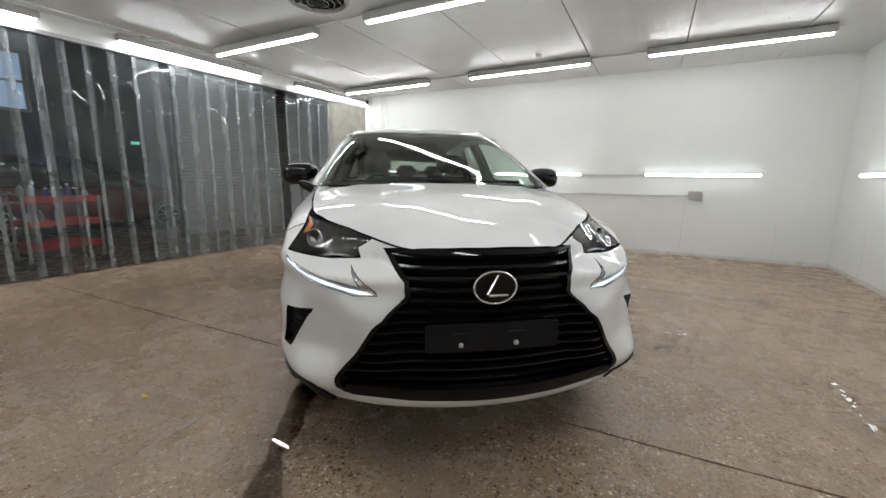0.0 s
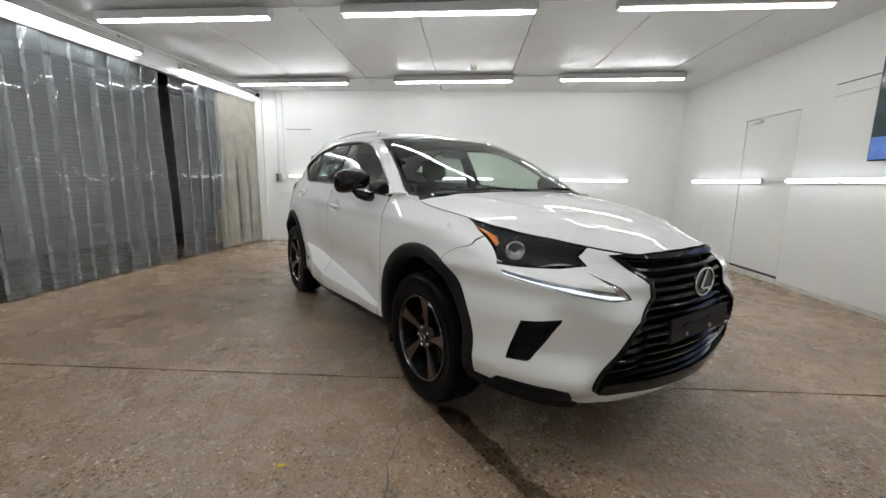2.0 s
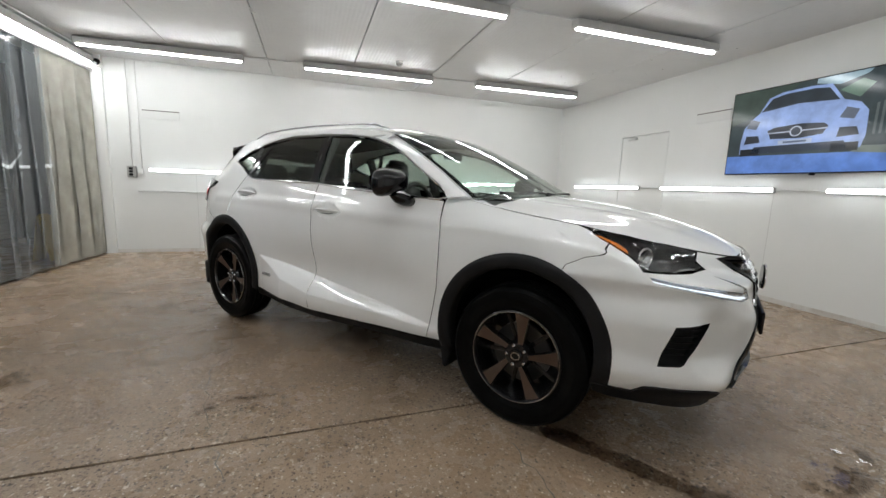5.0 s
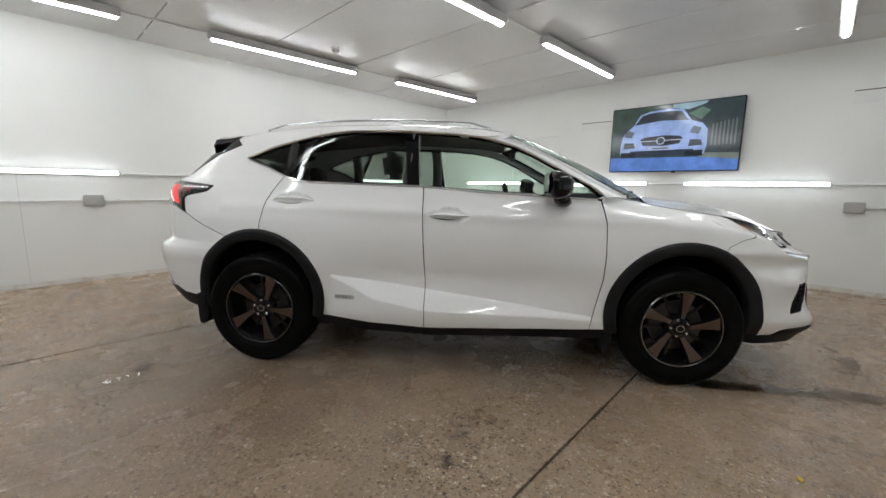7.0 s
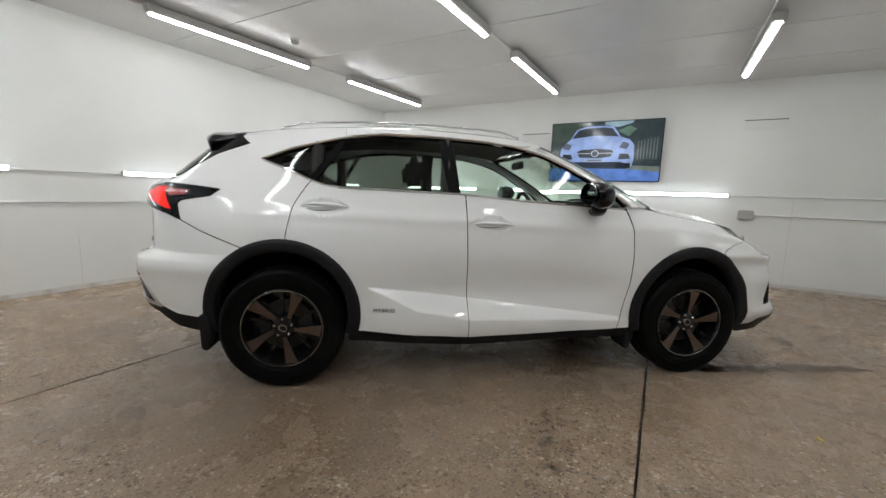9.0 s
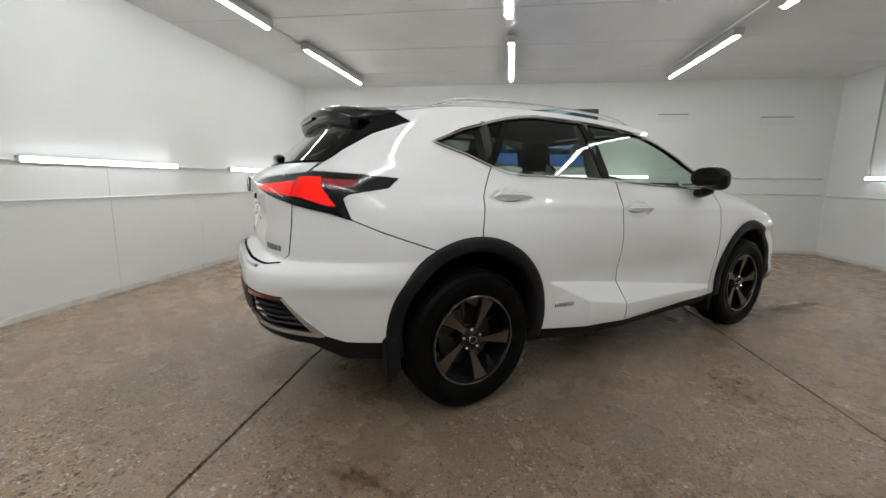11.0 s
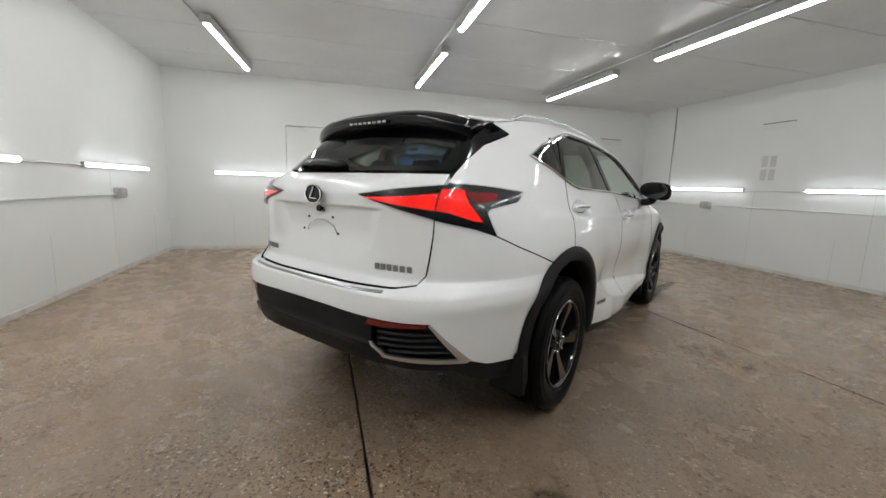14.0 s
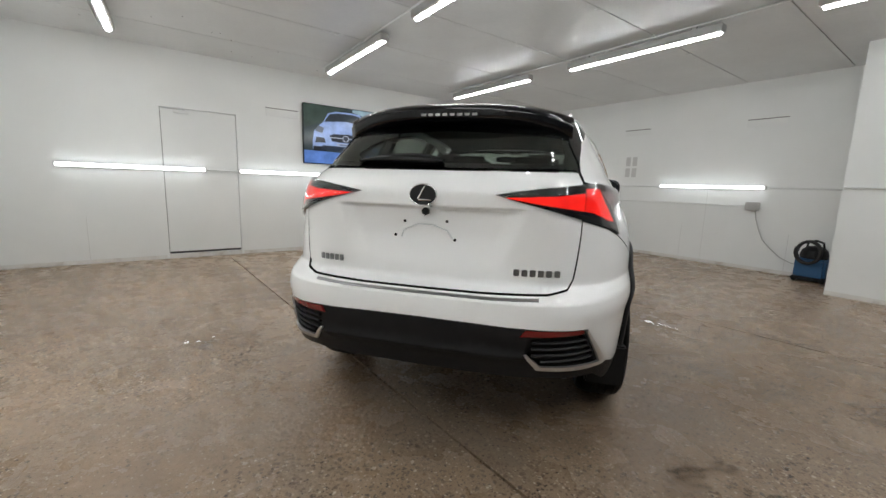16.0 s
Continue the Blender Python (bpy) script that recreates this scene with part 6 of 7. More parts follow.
def show(name, col, pts, depth, strength=1.0, parent=None):
    """A flat shape of the picture; points run 0 to 1 from the viewer's left and from below."""
    bm = bmesh.new()
    bm.faces.new([bm.verts.new((W - 0.012 - x * (W - 0.024), 0.0758 + depth * 0.0004, 0.012 + y * (H - 0.024))) for x, y in pts])
    bmesh.ops.recalc_face_normals(bm, faces=bm.faces)
    for f in bm.faces:
        if f.normal.y < 0:
            f.normal_flip()
    m = mat("picture " + name, tuple(c * 0.02 for c in col), 0.12)
    b = m.node_tree.nodes["Principled BSDF"]
    b.inputs["Emission Color"].default_value = (*col, 1)
    b.inputs["Emission Strength"].default_value = strength
    n, l, _ = nodes_of(m)
    t = noise_tex(m, 6, 4)
    l.new(ramp(m, t.outputs[0], [(0.3, tuple(c * 0.75 for c in col)), (0.7, tuple(min(1, c * 1.25) for c in col))]), b.inputs["Emission Color"])
    return part(name, bm, m, parent or tv)


def oval(cx, cy, rx, ry_, n=24):
    return [(cx + rx * math.cos(a), cy + ry_ * math.sin(a)) for a in np.linspace(0, 2 * math.pi, n, endpoint=False)]


pic = show("display", (0.030, 0.045, 0.050), [(0, 0), (1, 0), (1, 1), (0, 1)], 0)
show("ground", (0.10, 0.20, 0.52), [(0, 0), (1, 0), (1, 0.15), (0.72, 0.20), (0, 0.22)], 1, parent=pic)
show("kerb", (0.16, 0.19, 0.17), [(0.72, 0.20), (1, 0.15), (1, 0.24), (0.74, 0.26)], 1, parent=pic)
show("hedge", (0.04, 0.06, 0.05), [(0.0, 0.60), (0.2, 0.72), (0.42, 1.0), (0.0, 1.0)], 1, parent=pic)
show("sky_gap", (0.25, 0.36, 0.42), [(0.50, 0.95), (0.62, 0.90), (0.74, 0.96), (0.76, 1.0), (0.50, 1.0)], 1, parent=pic)
show("leaves", (0.10, 0.17, 0.13), [(0.62, 0.84), (0.72, 0.74), (0.78, 0.86), (0.72, 0.92)], 2, parent=pic)
for k in range(7):
    show("railing", (0.10, 0.12, 0.12), [(0.80 + 0.026 * k, 0.36), (0.812 + 0.026 * k, 0.36), (0.812 + 0.026 * k, 0.66 + 0.01 * k), (0.80 + 0.026 * k, 0.66 + 0.01 * k)], 1, parent=pic)
BODYC = (0.25, 0.35, 0.62)
show("car_body", BODYC, [(0.085, 0.24), (0.085, 0.40), (0.10, 0.56), (0.15, 0.66), (0.19, 0.72), (0.24, 0.88), (0.32, 0.925), (0.48, 0.935), (0.58, 0.92), (0.65, 0.74), (0.73, 0.69), (0.77, 0.60), (0.775, 0.36), (0.76, 0.24)], 3, parent=pic)
show("car_screen", (0.03, 0.04, 0.05), [(0.20, 0.73), (0.26, 0.87), (0.34, 0.90), (0.50, 0.905), (0.57, 0.885), (0.63, 0.745), (0.42, 0.77)], 4, parent=pic)
show("car_grille", (0.02, 0.025, 0.035), [(0.255, 0.50), (0.30, 0.53), (0.45, 0.545), (0.57, 0.525), (0.595, 0.49), (0.57, 0.41), (0.45, 0.385), (0.28, 0.40)], 4, parent=pic)
show("grille_line", (0.40, 0.45, 0.55), [(0.26, 0.462), (0.59, 0.462), (0.59, 0.474), (0.26, 0.474)], 5, parent=pic)
show("car_badge", (0.45, 0.5, 0.6), oval(0.425, 0.465, 0.035, 0.058), 6, parent=pic)
show("badge_disc", (0.05, 0.06, 0.08), oval(0.425, 0.465, 0.027, 0.045), 7, parent=pic)
for x0, x1 in ((0.11, 0.20), (0.64, 0.73)):
    show("car_lamp", (0.10, 0.12, 0.16), [(x0, 0.56), (x1 - 0.02, 0.53), (x1, 0.62), (x0 + 0.03, 0.66)], 4, parent=pic)
    show("car_intake", (0.015, 0.02, 0.03), [(x0 + 0.0, 0.36), (x1 + 0.015, 0.37), (x1, 0.45), (x0 + 0.01, 0.46)], 4, parent=pic)
    show("car_tyre", (0.008, 0.01, 0.015), [(x0 - 0.02, 0.215), (x1 + 0.02, 0.215), (x1 + 0.02, 0.30), (x0 - 0.02, 0.30)], 4, parent=pic)
show("car_lip", (0.02, 0.03, 0.05), [(0.16, 0.24), (0.70, 0.24), (0.68, 0.32), (0.18, 0.32)], 4, parent=pic)
show("car_plate", (0.36, 0.42, 0.55), [(0.33, 0.325), (0.52, 0.325), (0.52, 0.375), (0.33, 0.375)], 6, parent=pic)
show("plate_bar", (0.08, 0.10, 0.16), [(0.36, 0.34), (0.49, 0.34), (0.49, 0.36), (0.36, 0.36)], 7, parent=pic)

# ---- wet and dry vacuum with its cable ----
VP = WS @ Vector((0.34, 0.22, 0))
t = thing("vacuum_cleaner", "blue workshop vacuum with black motor head and hose", "vacuum", Matrix.Translation(VP))
part("drum", box(-0.17, 0.17, -0.15, 0.15, 0.05, 0.33, 0.03), BLUE, t)
part("base", box(-0.19, 0.19, -0.17, 0.17, 0.025, 0.07, 0.015), BLACK_P, t)
part("motor_head", lathe([(0.15, 0.33), (0.155, 0.37), (0.14, 0.44), (0.09, 0.49), (0.03, 0.50)], 28, pose(0.0, 0, 0)), BLACK_P, t)
part("latch", box(0.165, 0.185, -0.03, 0.03, 0.27, 0.36, 0.006), BLACK_P, t)
part("handle", tube([(-0.09, 0, 0.48), (-0.08, 0, 0.55), (0.0, 0, 0.575), (0.08, 0, 0.55), (0.09, 0, 0.48)], 0.014, 8), BLACK_P, t)
part("hose", tube([(0.13 * math.cos(a) + 0.02, 0.155 + 0.006 * a, 0.42 + 0.15 * math.sin(a)) for a in np.linspace(0, 13, 60)], 0.02, 8), DARK, t, smooth=True)
for x in (-0.15, 0.15):
    for y in (-0.13, 0.13):
        part("caster", lathe([(0.026, -0.012), (0.026, 0.012)], 14, pose(x, y, 0.026, 90)), BLACK_P, t)
cab = [(1.14, 0.04, 0.95), (1.12, 0.03, 0.80), (1.06, 0.03, 0.62), (1.0, 0.03, 0.49), (0.90, 0.03, 0.38), (0.76, 0.04, 0.26), (0.62, 0.07, 0.20), (0.50, 0.13, 0.20)]
conduit("power_cable", [WS @ Vector(p) for p in cab], 0.006, PLASTIC_G, "grey power cable from the socket to the vacuum", "cable")

# ---- strip curtain ----
def pvc(name, haze, milk, body_=(0.60, 0.66, 0.70)):
    m = bpy.data.materials.new(name)
    m.use_nodes = True
    n, l = m.node_tree.nodes, m.node_tree.links
    tr, gl, df = n.new("ShaderNodeBsdfTransparent"), n.new("ShaderNodeBsdfGlossy"), n.new("ShaderNodeBsdfDiffuse")
    tr.inputs[0].default_value = (*milk, 1)
    gl.inputs["Roughness"].default_value = 0.012
    df.inputs[0].default_value = (*body_, 1)
    fr = n.new("ShaderNodeFresnel")
    fr.inputs[0].default_value = 1.5
    a, b = n.new("ShaderNodeMixShader"), n.new("ShaderNodeMixShader")
    co = n.new("ShaderNodeTexCoord")
    tx = n.new("ShaderNodeTexNoise")
    tx.inputs["Scale"].default_value = 5.0
    tx.inputs["Detail"].default_value = 2.0
    l.new(co.outputs["Object"], tx.inputs["Vector"])
    r = n.new("ShaderNodeMapRange")
    r.inputs[1].default_value, r.inputs[2].default_value, r.inputs[3].default_value, r.inputs[4].default_value = 0.3, 0.75, haze * 0.85, haze * 1.15
    l.new(tx.outputs[0], r.inputs[0])
    l.new(r.outputs[0], a.inputs[0])
    l.new(tr.outputs[0], a.inputs[1])
    l.new(df.outputs[0], a.inputs[2])
    l.new(fr.outputs[0], b.inputs[0])
    l.new(a.outputs[0], b.inputs[1])
    l.new(gl.outputs[0], b.inputs[2])
    l.new(b.outputs[0], n["Material Output"].inputs[0])
    return m


PVC, PVC_DULL, PVC_OLD = pvc("clear pvc strip", 0.075, (0.93, 0.94, 0.94)), pvc("scuffed pvc strip", 0.18, (0.92, 0.93, 0.92)), pvc("yellowed pvc strip", 0.52, (0.88, 0.87, 0.80), (0.70, 0.68, 0.60))
# paler edge faces put the haze of overlapping layers into the colour
PVC_OVERLAP = pvc("pvc edge with overlap haze", 0.33, (0.90, 0.92, 0.93))
curtain = thing("strip_curtain", "hanging clear pvc strip curtain, some strips yellowed", "strip curtain", pose(-4.5, 0, 0))
part("hanging_rail", box(-0.03, 0.03, 1.26, 9.14, 2.655, 2.70, 0.004), STEEL, curtain)
rng = random.Random(11)
y, k = 1.30, 0
while y < 9.02:
    old = y > 7.80
    wid = 0.30 if not old else 0.24
    bm = bmesh.new()
    off = 0.008 if k % 2 else -0.008
    bow_, ph, tw = rng.uniform(-0.007, 0.007), rng.uniform(0, 6), rng.uniform(-0.010, 0.010)
    amp = rng.uniform(-1.0, 1.0) * (0.4 if old else 1.0)
    foot = rng.uniform(0.005, 0.035)
    rows = []
    for i in range(29):
        z = foot + (2.69 - foot) * i / 28
        hang = 1 - z / 2.69
        row = []
        for j in range(17):
            q = j / 16 - 0.5
            x = off + bow_ * (1 - 4 * q * q) + hang * (tw * q * 2 + 0.016 * math.sin(1.7 * z + ph) + 0.004 * math.sin(3.1 * z + 2 * ph + 4 * q)) + (0.028 * q + 0.020 * (4 * q * q - 0.5)) * amp * math.sin(2.1 * z + ph * 2) + 0.0022 * math.sin(4.7 * z + ph * 3 + 5 * q)
            row.append(bm.verts.new((x, y + wid * (q + 0.5) + hang * 0.02 * math.sin(ph), z)))
        rows.append(row)
    for a, b in zip(rows, rows[1:]):
        for j in range(16):
            bm.faces.new((a[j], a[j + 1], b[j + 1], b[j])).material_index = 0 if 1 < j < 14 else 1
    part("strip", bm, [PVC_OLD if old else PVC_DULL if y > 4.7 else PVC, PVC_OLD if old else PVC_OVERLAP], curtain, "yellowed milky strip" if old else "", smooth=True)
    y += rng.uniform(0.215, 0.245) if not old else 0.16
    if 6.60 < y < 6.86:
        y = 7.05
    k += 1

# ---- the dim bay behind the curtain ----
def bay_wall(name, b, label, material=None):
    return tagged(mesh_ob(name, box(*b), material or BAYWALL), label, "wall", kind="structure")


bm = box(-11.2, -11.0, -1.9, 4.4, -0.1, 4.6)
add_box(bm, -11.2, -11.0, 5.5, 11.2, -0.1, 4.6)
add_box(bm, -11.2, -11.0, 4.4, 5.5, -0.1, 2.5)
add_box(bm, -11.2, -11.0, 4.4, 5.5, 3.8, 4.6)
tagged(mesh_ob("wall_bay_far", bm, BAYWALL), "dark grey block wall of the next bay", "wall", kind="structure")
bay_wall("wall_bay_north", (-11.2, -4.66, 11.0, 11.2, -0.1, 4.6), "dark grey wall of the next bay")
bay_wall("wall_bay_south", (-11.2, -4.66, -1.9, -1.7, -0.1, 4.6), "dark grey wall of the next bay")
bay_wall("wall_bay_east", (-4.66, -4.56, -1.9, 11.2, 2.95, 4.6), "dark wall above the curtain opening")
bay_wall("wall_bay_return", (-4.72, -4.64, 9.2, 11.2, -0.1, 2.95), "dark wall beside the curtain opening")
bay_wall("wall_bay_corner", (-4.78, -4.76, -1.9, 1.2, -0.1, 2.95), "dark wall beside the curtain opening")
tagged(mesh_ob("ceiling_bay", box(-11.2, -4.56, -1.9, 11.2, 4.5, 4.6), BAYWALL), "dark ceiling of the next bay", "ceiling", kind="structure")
w = tagged(new("window_1"), "small high window with daylight behind it", "window", kind="structure")
w.matrix_world = pose(-11.1, 4.95, 3.15)
for b in ((-0.04, 0.04, -0.55, -0.48, -0.65, 0.65), (-0.04, 0.04, 0.48, 0.55, -0.65, 0.65), (-0.04, 0.04, -0.48, 0.48, -0.65, -0.58), (-0.04, 0.04, -0.48, 0.48, 0.58, 0.65), (-0.03, 0.03, -0.48, 0.48, -0.02, 0.02)):
    part("window_frame", box(*b, 0.004), PLASTIC_G, w)
tagged(mesh_ob("backdrop", box(-12.02, -12.0, 3.0, 7.0, 1.6, 5.2), emit("daylight sky", (0.45, 0.65, 0.90), 0.45)), "plain pale daylight sky outside the window", "sky", kind="structure")

# roller shutter
shutter = thing("roller_shutter", "closed grey steel roller shutter with ribbed slats", "shutter", pose(-6.65, 0, 0))
ya, yb = 6.25, 10.9
bm = bmesh.new()
add_box(bm, -0.01, 0.01, -(yb - ya) / 2, (yb - ya) / 2, 0, 0.062, 0.006)
slat = bpy.data.meshes.new("slat")
bm.to_mesh(slat)
bm.free()
slat.materials.append(SHUTTER)
for k in range(44):
    o = new("slat", slat)
    o.parent = shutter
    o.matrix_basis = pose(0.004 * (k % 2), (ya + yb) / 2, 0.03 + 0.068 * k)
for y in (ya, yb):
    part("guide_rail", box(-0.04, 0.06, y - 0.05, y + 0.05, 0, 3.1, 0.006), DARK, shutter)
part("hood_box", box(-0.15, 0.20, ya - 0.1, yb, 3.02, 3.40, 0.02), STEEL, shutter)
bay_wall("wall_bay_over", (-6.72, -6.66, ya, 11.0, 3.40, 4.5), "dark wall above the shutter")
# exit sign, yellow bucket
t = thing("exit_sign", "small green lit exit sign on the wall", "sign", pose(-10.98, 7.4, 2.0))
part("case", box(0, 0.04, -0.10, 0.10, -0.04, 0.04, 0.004), PLASTIC_W, t)
part("face", box(0.04, 0.044, -0.09, 0.09, -0.032, 0.032), emit("green sign", (0.1, 0.8, 0.5), 0.9), t)
t = thing("floor_sign", "yellow plastic folding floor sign behind the curtain", "floor sign", pose(-4.95, 8.62, 0))
for s in (1, -1):
    part("leaf", box(-0.006, 0.006, -0.13, 0.13, 0, 0.62, 0.004, pose(s * 0.10, 0, 0, 0, s * -9)), YELLOW, t)
part("grip", box(-0.03, 0.03, -0.06, 0.06, 0.60, 0.635, 0.008), YELLOW, t)

# red tool trolley with bottles
def trolley():
    t = thing("trolley", "red three-tier metal tool trolley with bottles on top", "trolley", pose(-5.32, 4.06, 0, 0, 0, 2))
    L, D = 0.74, 0.44
    for k, z in enumerate((0.24, 0.53, 0.83)):
        sh = part("shelf", box(-D / 2, D / 2, -L / 2, L / 2, z, z + 0.006), REDMETAL, t)
        for b in ((-D / 2, -D / 2 + 0.008, -L / 2, L / 2), (D / 2 - 0.008, D / 2, -L / 2, L / 2), (-D / 2, D / 2, -L / 2, -L / 2 + 0.008), (-D / 2, D / 2, L / 2 - 0.008, L / 2)):
            part("edge", box(*b, z - 0.005, z + 0.075, 0.002), REDMETAL, sh)
    for x in (-D / 2, D / 2):
        for y in (-L / 2, L / 2):
            part("post", box(x - 0.015, x + 0.015, y - 0.015, y + 0.015, 0.12, 0.90, 0.003), STEEL, t)
            c = part("caster", lathe([(0.05, -0.016), (0.05, 0.016)], 18, pose(x, y, 0.05, 90, 0, 25)), DARK, t)
            part("fork", box(x - 0.025, x + 0.025, y - 0.02, y + 0.02, 0.085, 0.125, 0.004), STEEL, c)
    part("push_bar", tube([(-D / 2, -L / 2, 0.90), (-D / 2, -L / 2 - 0.10, 0.95), (D / 2, -L / 2 - 0.10, 0.95), (D / 2, -L / 2, 0.90)], 0.012, 8), STEEL, t)
    return t


trolley()


def bottle(x, y, z, r, h, material, label, spray):
    t = thing("bottle", label, "bottle", pose(x, y, z), "bottles on the trolley")
    part("flask", lathe([(r * 0.9, 0), (r, 0.01), (r, h * 0.62), (r * 0.45, h * 0.78), (r * 0.4, h * 0.82)], 16), material, t, smooth=False)
    part("cap", lathe([(r * 0.46, h * 0.81), (r * 0.46, h * 0.9), (r * 0.35, h * 0.92)], 14), PLASTIC_W if material is not PLASTIC_W else BLUE, t)
    if spray:
        part("trigger", box(-r * 1.3, r * 0.5, -r * 0.25, r * 0.25, h * 0.9, h, 0.004), PLASTIC_W, t)


rng = random.Random(5)
BOT = [(PLASTIC_W, "white plastic"), (PURPLE, "purple plastic"), (BLUE, "blue plastic"), (DARK, "black plastic"), (PLASTIC_G, "grey plastic")]
for k in range(9):
    m_, nm = BOT[(0, 0, 1, 1, 0, 2, 1, 3, 0)[k]]
    bottle(-5.32 + rng.uniform(-0.12, 0.12), 3.74 + 0.078 * k, 0.836, rng.uniform(0.028, 0.042), rng.uniform(0.17, 0.26), m_, nm + " detailing bottle on the trolley", k % 3 == 2)
for k in range(3):
    m_, nm = BOT[(0, 4, 2)[k]]
    bottle(-5.30, 3.78 + 0.12 * k, 0.536, 0.035, 0.19, m_, nm + " bottle on the middle shelf", k == 1)
bm = bmesh.new()
bmesh.ops.create_grid(bm, x_segments=14, y_segments=14, size=0.12)
for v in bm.verts:
    v.co.z = 0.03 + 0.03 * noise.noise(v.co * 14) + 0.02 * noise.noise(v.co * 33)
bmesh.ops.transform(bm, matrix=pose(-5.24, 4.24, 0.545), verts=bm.verts)
ob = tagged(mesh_ob("cloth", bm, YELLOW, smooth=True), "crumpled yellow microfibre cloth on the trolley shelf", "cloth")
ob.modifiers.new("thick", "SOLIDIFY").thickness = 0.006
for k in range(3):
    tagged(mesh_ob("tool", box(-0.12, 0.12, -0.025, 0.025, 0, 0.04, 0.01, pose(-5.3, 3.86 + 0.17 * k, 0.25, 0, 0, 30 * k)), DARK), "dark tool lying on the lower shelf", "tool", "tools on the trolley")

# dark red car parked beyond
def parked_car():
    t = thing("parked_car", "dark red hatchback parked in the dim next bay", "car", pose(-8.95, 5.35, 0, 0, 0, 90))
    top = spline((-2.1, 0.95), (-1.7, 1.30), (-1.0, 1.46), (-0.2, 1.47), (0.5, 1.28), (0.95, 0.98), (1.5, 0.90), (2.1, 0.72))
    waist = spline((-2.1, 0.93), (-1.0, 0.95), (0.5, 0.95), (1.2, 0.92), (2.1, 0.70))
    def shell(z0f, z1f, wf, n=40, x0=-2.1, x1=2.1):
        bm = bmesh.new()
        rows = []
        for i in range(n + 1):
            x = x0 + (x1 - x0) * i / n
            z0, z1, w = z0f(x), z1f(x), wf(x)
            rows.append([bm.verts.new((x, s * w * f, z0 + (z1 - z0) * g)) for s, f, g in ((-1, 0.92, 0), (-1, 1, 0.3), (-1, 0.98, 0.8), (-1, 0.88, 1), (1, 0.88, 1), (1, 0.98, 0.8), (1, 1, 0.3), (1, 0.92, 0))])
        for a, b in zip(rows, rows[1:]):
            for j in range(8):
                bm.faces.new((a[j], a[(j + 1) % 8], b[(j + 1) % 8], b[j]))
        bm.faces.new(rows[0])
        bm.faces.new(rows[-1][::-1])
        bmesh.ops.recalc_face_normals(bm, faces=bm.faces)
        return bm
    wide = lambda x: 0.88 * (1 - 0.16 * abs(x / 2.1) ** 5)
    part("body", shell(lambda x: 0.24, waist, wide), REDPAINT, t, smooth=True)
    part("glasshouse", shell(lambda x: waist(x) - 0.02, lambda x: max(top(x), waist(x)), lambda x: wide(x) * 0.86, 30, -1.95, 0.95), GLOSS, t, smooth=True)
    part("roof", shell(lambda x: top(x) - 0.01, lambda x: top(x) + 0.02, lambda x: wide(x) * 0.74, 20, -1.5, 0.1), REDPAINT, t, smooth=True)
    for x in (-1.28, 1.30):
        for s in (1, -1):
            w = part("wheel", lathe([(0.32, -0.1), (0.33, -0.08), (0.33, 0.08), (0.32, 0.1)], 36, pose(x, s * 0.80, 0.33, -90 * s)), RUBBER, t)
            part("rim", lathe([(0.22, 0.095), (0.225, 0.11), (0.20, 0.112)], 32, pose(x, s * 0.80, 0.33, -90 * s), "open"), SILVER, w)
            for k in range(10):
                part("spoke", box(0.03, 0.21, -0.012, 0.012, 0.10, 0.112, 0.003, pose(x, s * 0.80, 0.33, -90 * s) @ pose(0, 0, 0, 0, 0, 36 * k)), SILVER, w)
    for s in (1, -1):
        part("lamp", box(1.86, 2.06, s * 0.62 - 0.14, s * 0.62 + 0.12, 0.62, 0.72, 0.03), SILVER, t)
        part("mirror", box(0.55, 0.68, s * 0.95 - 0.08, s * 0.95 + 0.08, 0.95, 1.08, 0.03), REDPAINT, t)


parked_car()

# thin films of water left on the floor
WATER = pvc("shallow water", 0.0, (0.86, 0.84, 0.82))
line = spline((2.45, 0.68), (2.66, 0.56), (2.92, 0.385), (3.12, 0.225), (3.32, 0.075), (3.52, -0.075), (3.62, -0.13))
bm = bmesh.new()
prev = None
for y in np.linspace(2.45, 3.62, 90):
    x = line(y) + 0.02 * noise.noise(Vector((0, y * 6, 4)))
    w = (0.045 + 0.035 * noise.noise(Vector((3, y * 5, 0))) + 0.016 * noise.noise(Vector((7, y * 19, 0)))) * sstep(2.45, 2.6, y) * sstep(3.62, 3.5, y) + 0.001
    lean_ = 0.012 * noise.noise(Vector((5, y * 11, 2)))
    cur = [bm.verts.new((x - w + lean_, y - w * 0.6, 0)), bm.verts.new((x + w + lean_, y + w * 0.6, 0))]
    if prev:
        bm.faces.new((prev[0], prev[1], cur[1], cur[0]))
    prev = cur
bmesh.ops.recalc_face_normals(bm, faces=bm.faces)
ob = tagged(mesh_ob("puddle", bm, WATER), "thin streak of clear water run off onto the concrete floor", "puddle")
ob.matrix_world = pose(0, 0, 0.0016)
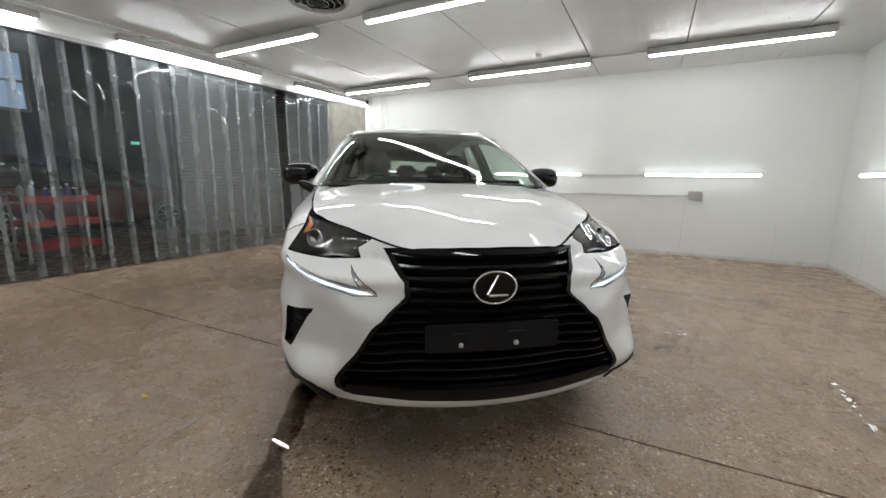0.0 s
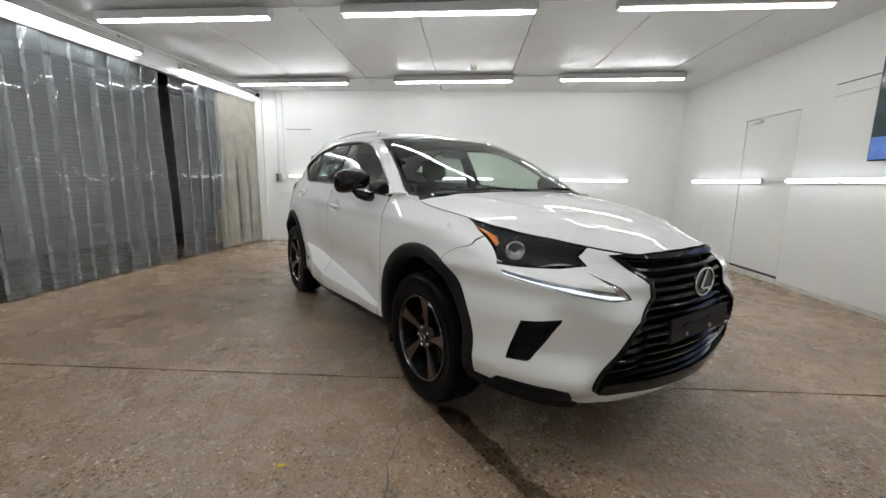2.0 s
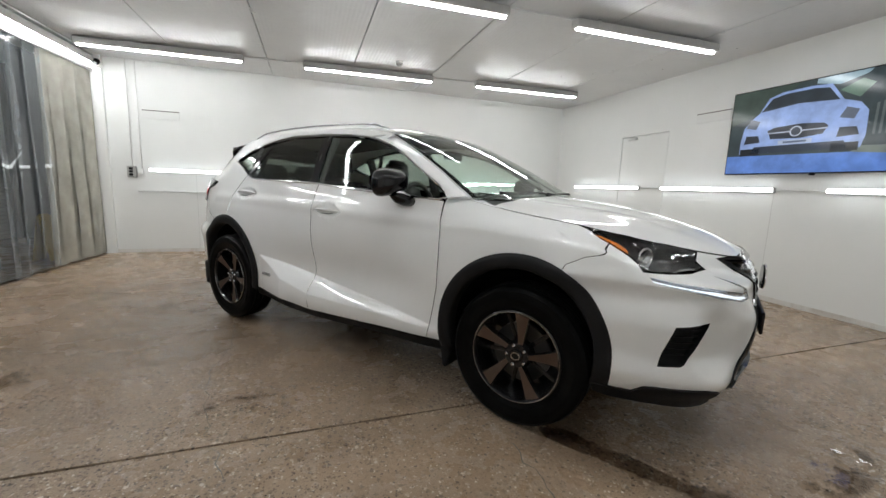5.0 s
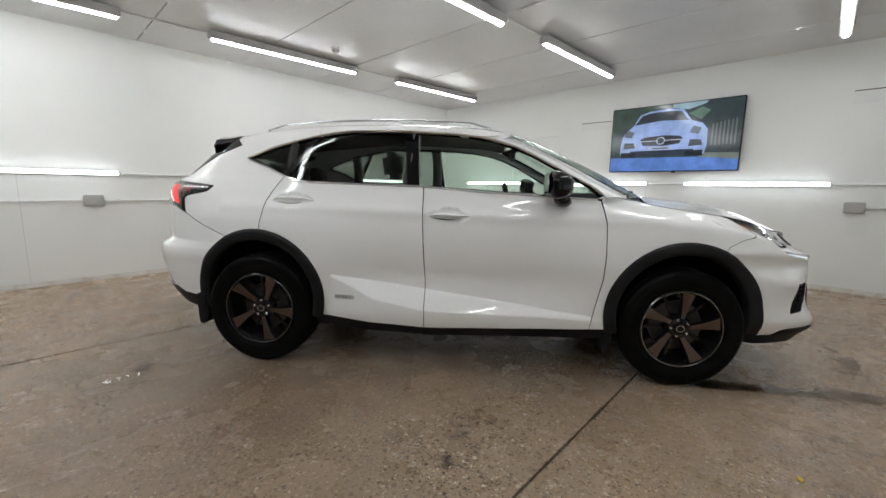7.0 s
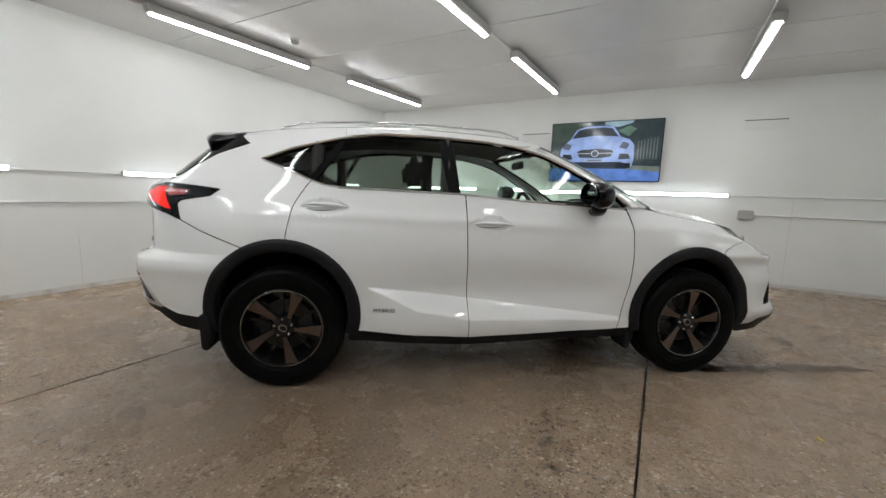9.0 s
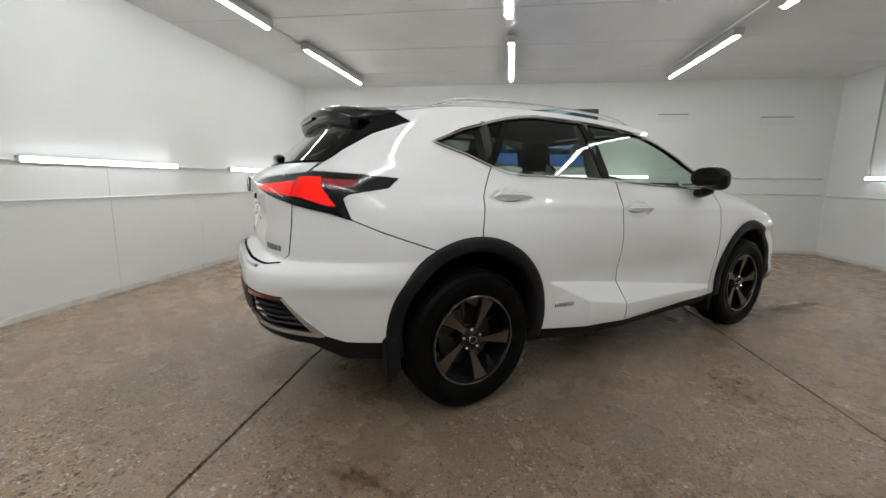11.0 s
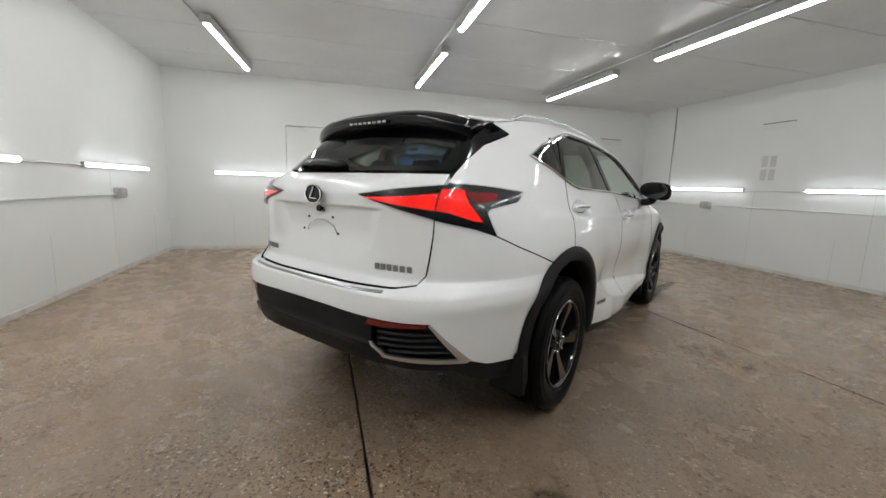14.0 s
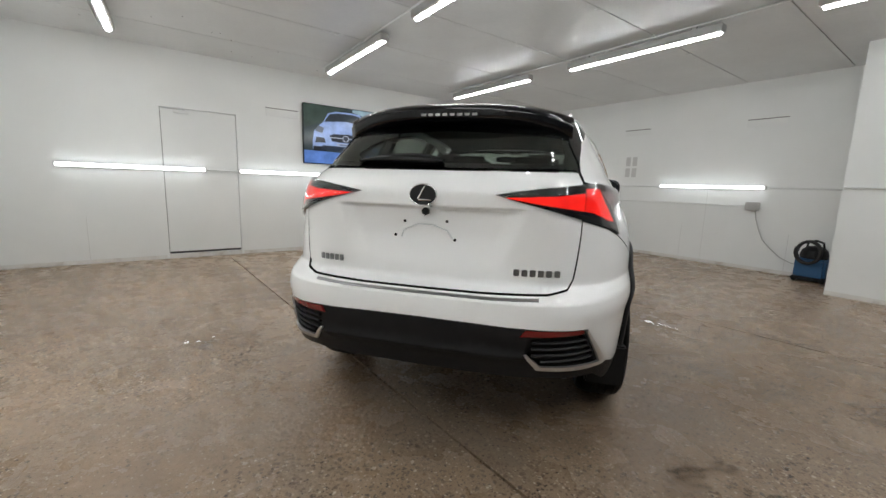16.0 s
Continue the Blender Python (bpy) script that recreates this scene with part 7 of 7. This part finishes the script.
for x, y, a, b, turn in ((1.02, 2.95, 0.12, 0.05, 15), (1.28, 3.05, 0.07, 0.03, 40)):
    bm = bmesh.new()
    c = bm.verts.new((0, 0, 0))
    ring = []
    for k in range(40):
        q = 2 * math.pi * k / 40
        r = 1 + 0.38 * noise.noise(Vector((math.cos(q) * 1.6 + x * 7, math.sin(q) * 1.6 + y * 5, 0))) + 0.22 * noise.noise(Vector((math.cos(q) * 4.5, math.sin(q) * 4.5 + x * 9, 2)))
        ring.append(bm.verts.new((a * r * math.cos(q), b * r * math.sin(q), 0)))
    for k in range(40):
        bm.faces.new((c, ring[k - 1], ring[k]))
    ob = tagged(mesh_ob("puddle", bm, WATER), "shallow puddle of clear water on the concrete floor", "puddle", "puddles before the car")
    ob.matrix_world = pose(x, y, 0.0016, 0, 0, turn)

# wet spots: many small films of water, added where the floor glints in view
rng = random.Random(21)
bm = bmesh.new()
for x, y, a, b, turn in ((-0.2, 7.50, 0.40, 0.16, 60), (-1.60, 4.15, 0.30, 0.14, 20), (-2.92, 4.60, 0.22, 0.10, 70), (-2.70, 5.95, 0.38, 0.15, 60), (1.74, 5.50, 0.42, 0.18, 75), (2.56, 4.90, 0.12, 0.50, 10), (0.95, 2.95, 0.30, 0.14, 20)):
    place = pose(x, y, 0.0014, 0, 0, turn)
    for k in range(60):
        px, py = rng.gauss(0, 0.5) * a, rng.gauss(0, 0.5) * b
        r0 = rng.uniform(0.004, 0.013) * (2.2 if k % 9 == 0 else 1)
        ring = []
        for q in np.linspace(0, 2 * math.pi, 11, endpoint=False):
            r = r0 * (1 + 0.55 * noise.noise(Vector((math.cos(q) * 1.7 + k * 3.1, math.sin(q) * 1.7, x))))
            ring.append(bm.verts.new(place @ Vector((px + 1.7 * r * math.cos(q), py + r * math.sin(q), 0.00002 * k))))
        bm.faces.new(ring)
tagged(mesh_ob("wet_spots", bm, pvc("thin water for glints", 0.0, (0.97, 0.965, 0.96))), "scattered wet spots on the worn concrete floor, placed for its glints", "wet spots", kind="stuff")

# dry leaf on the floor
bm = extrude_poly([(-0.022, 0), (-0.008, 0.010), (0.012, 0.008), (0.022, 0.0), (0.010, -0.009), (-0.010, -0.010)], 0.003, pose(-0.755, 3.03, 0.001, 4, 0, 20))
tagged(mesh_ob("leaf", bm, YELLOW), "small dry yellow leaf on the concrete floor", "leaf")
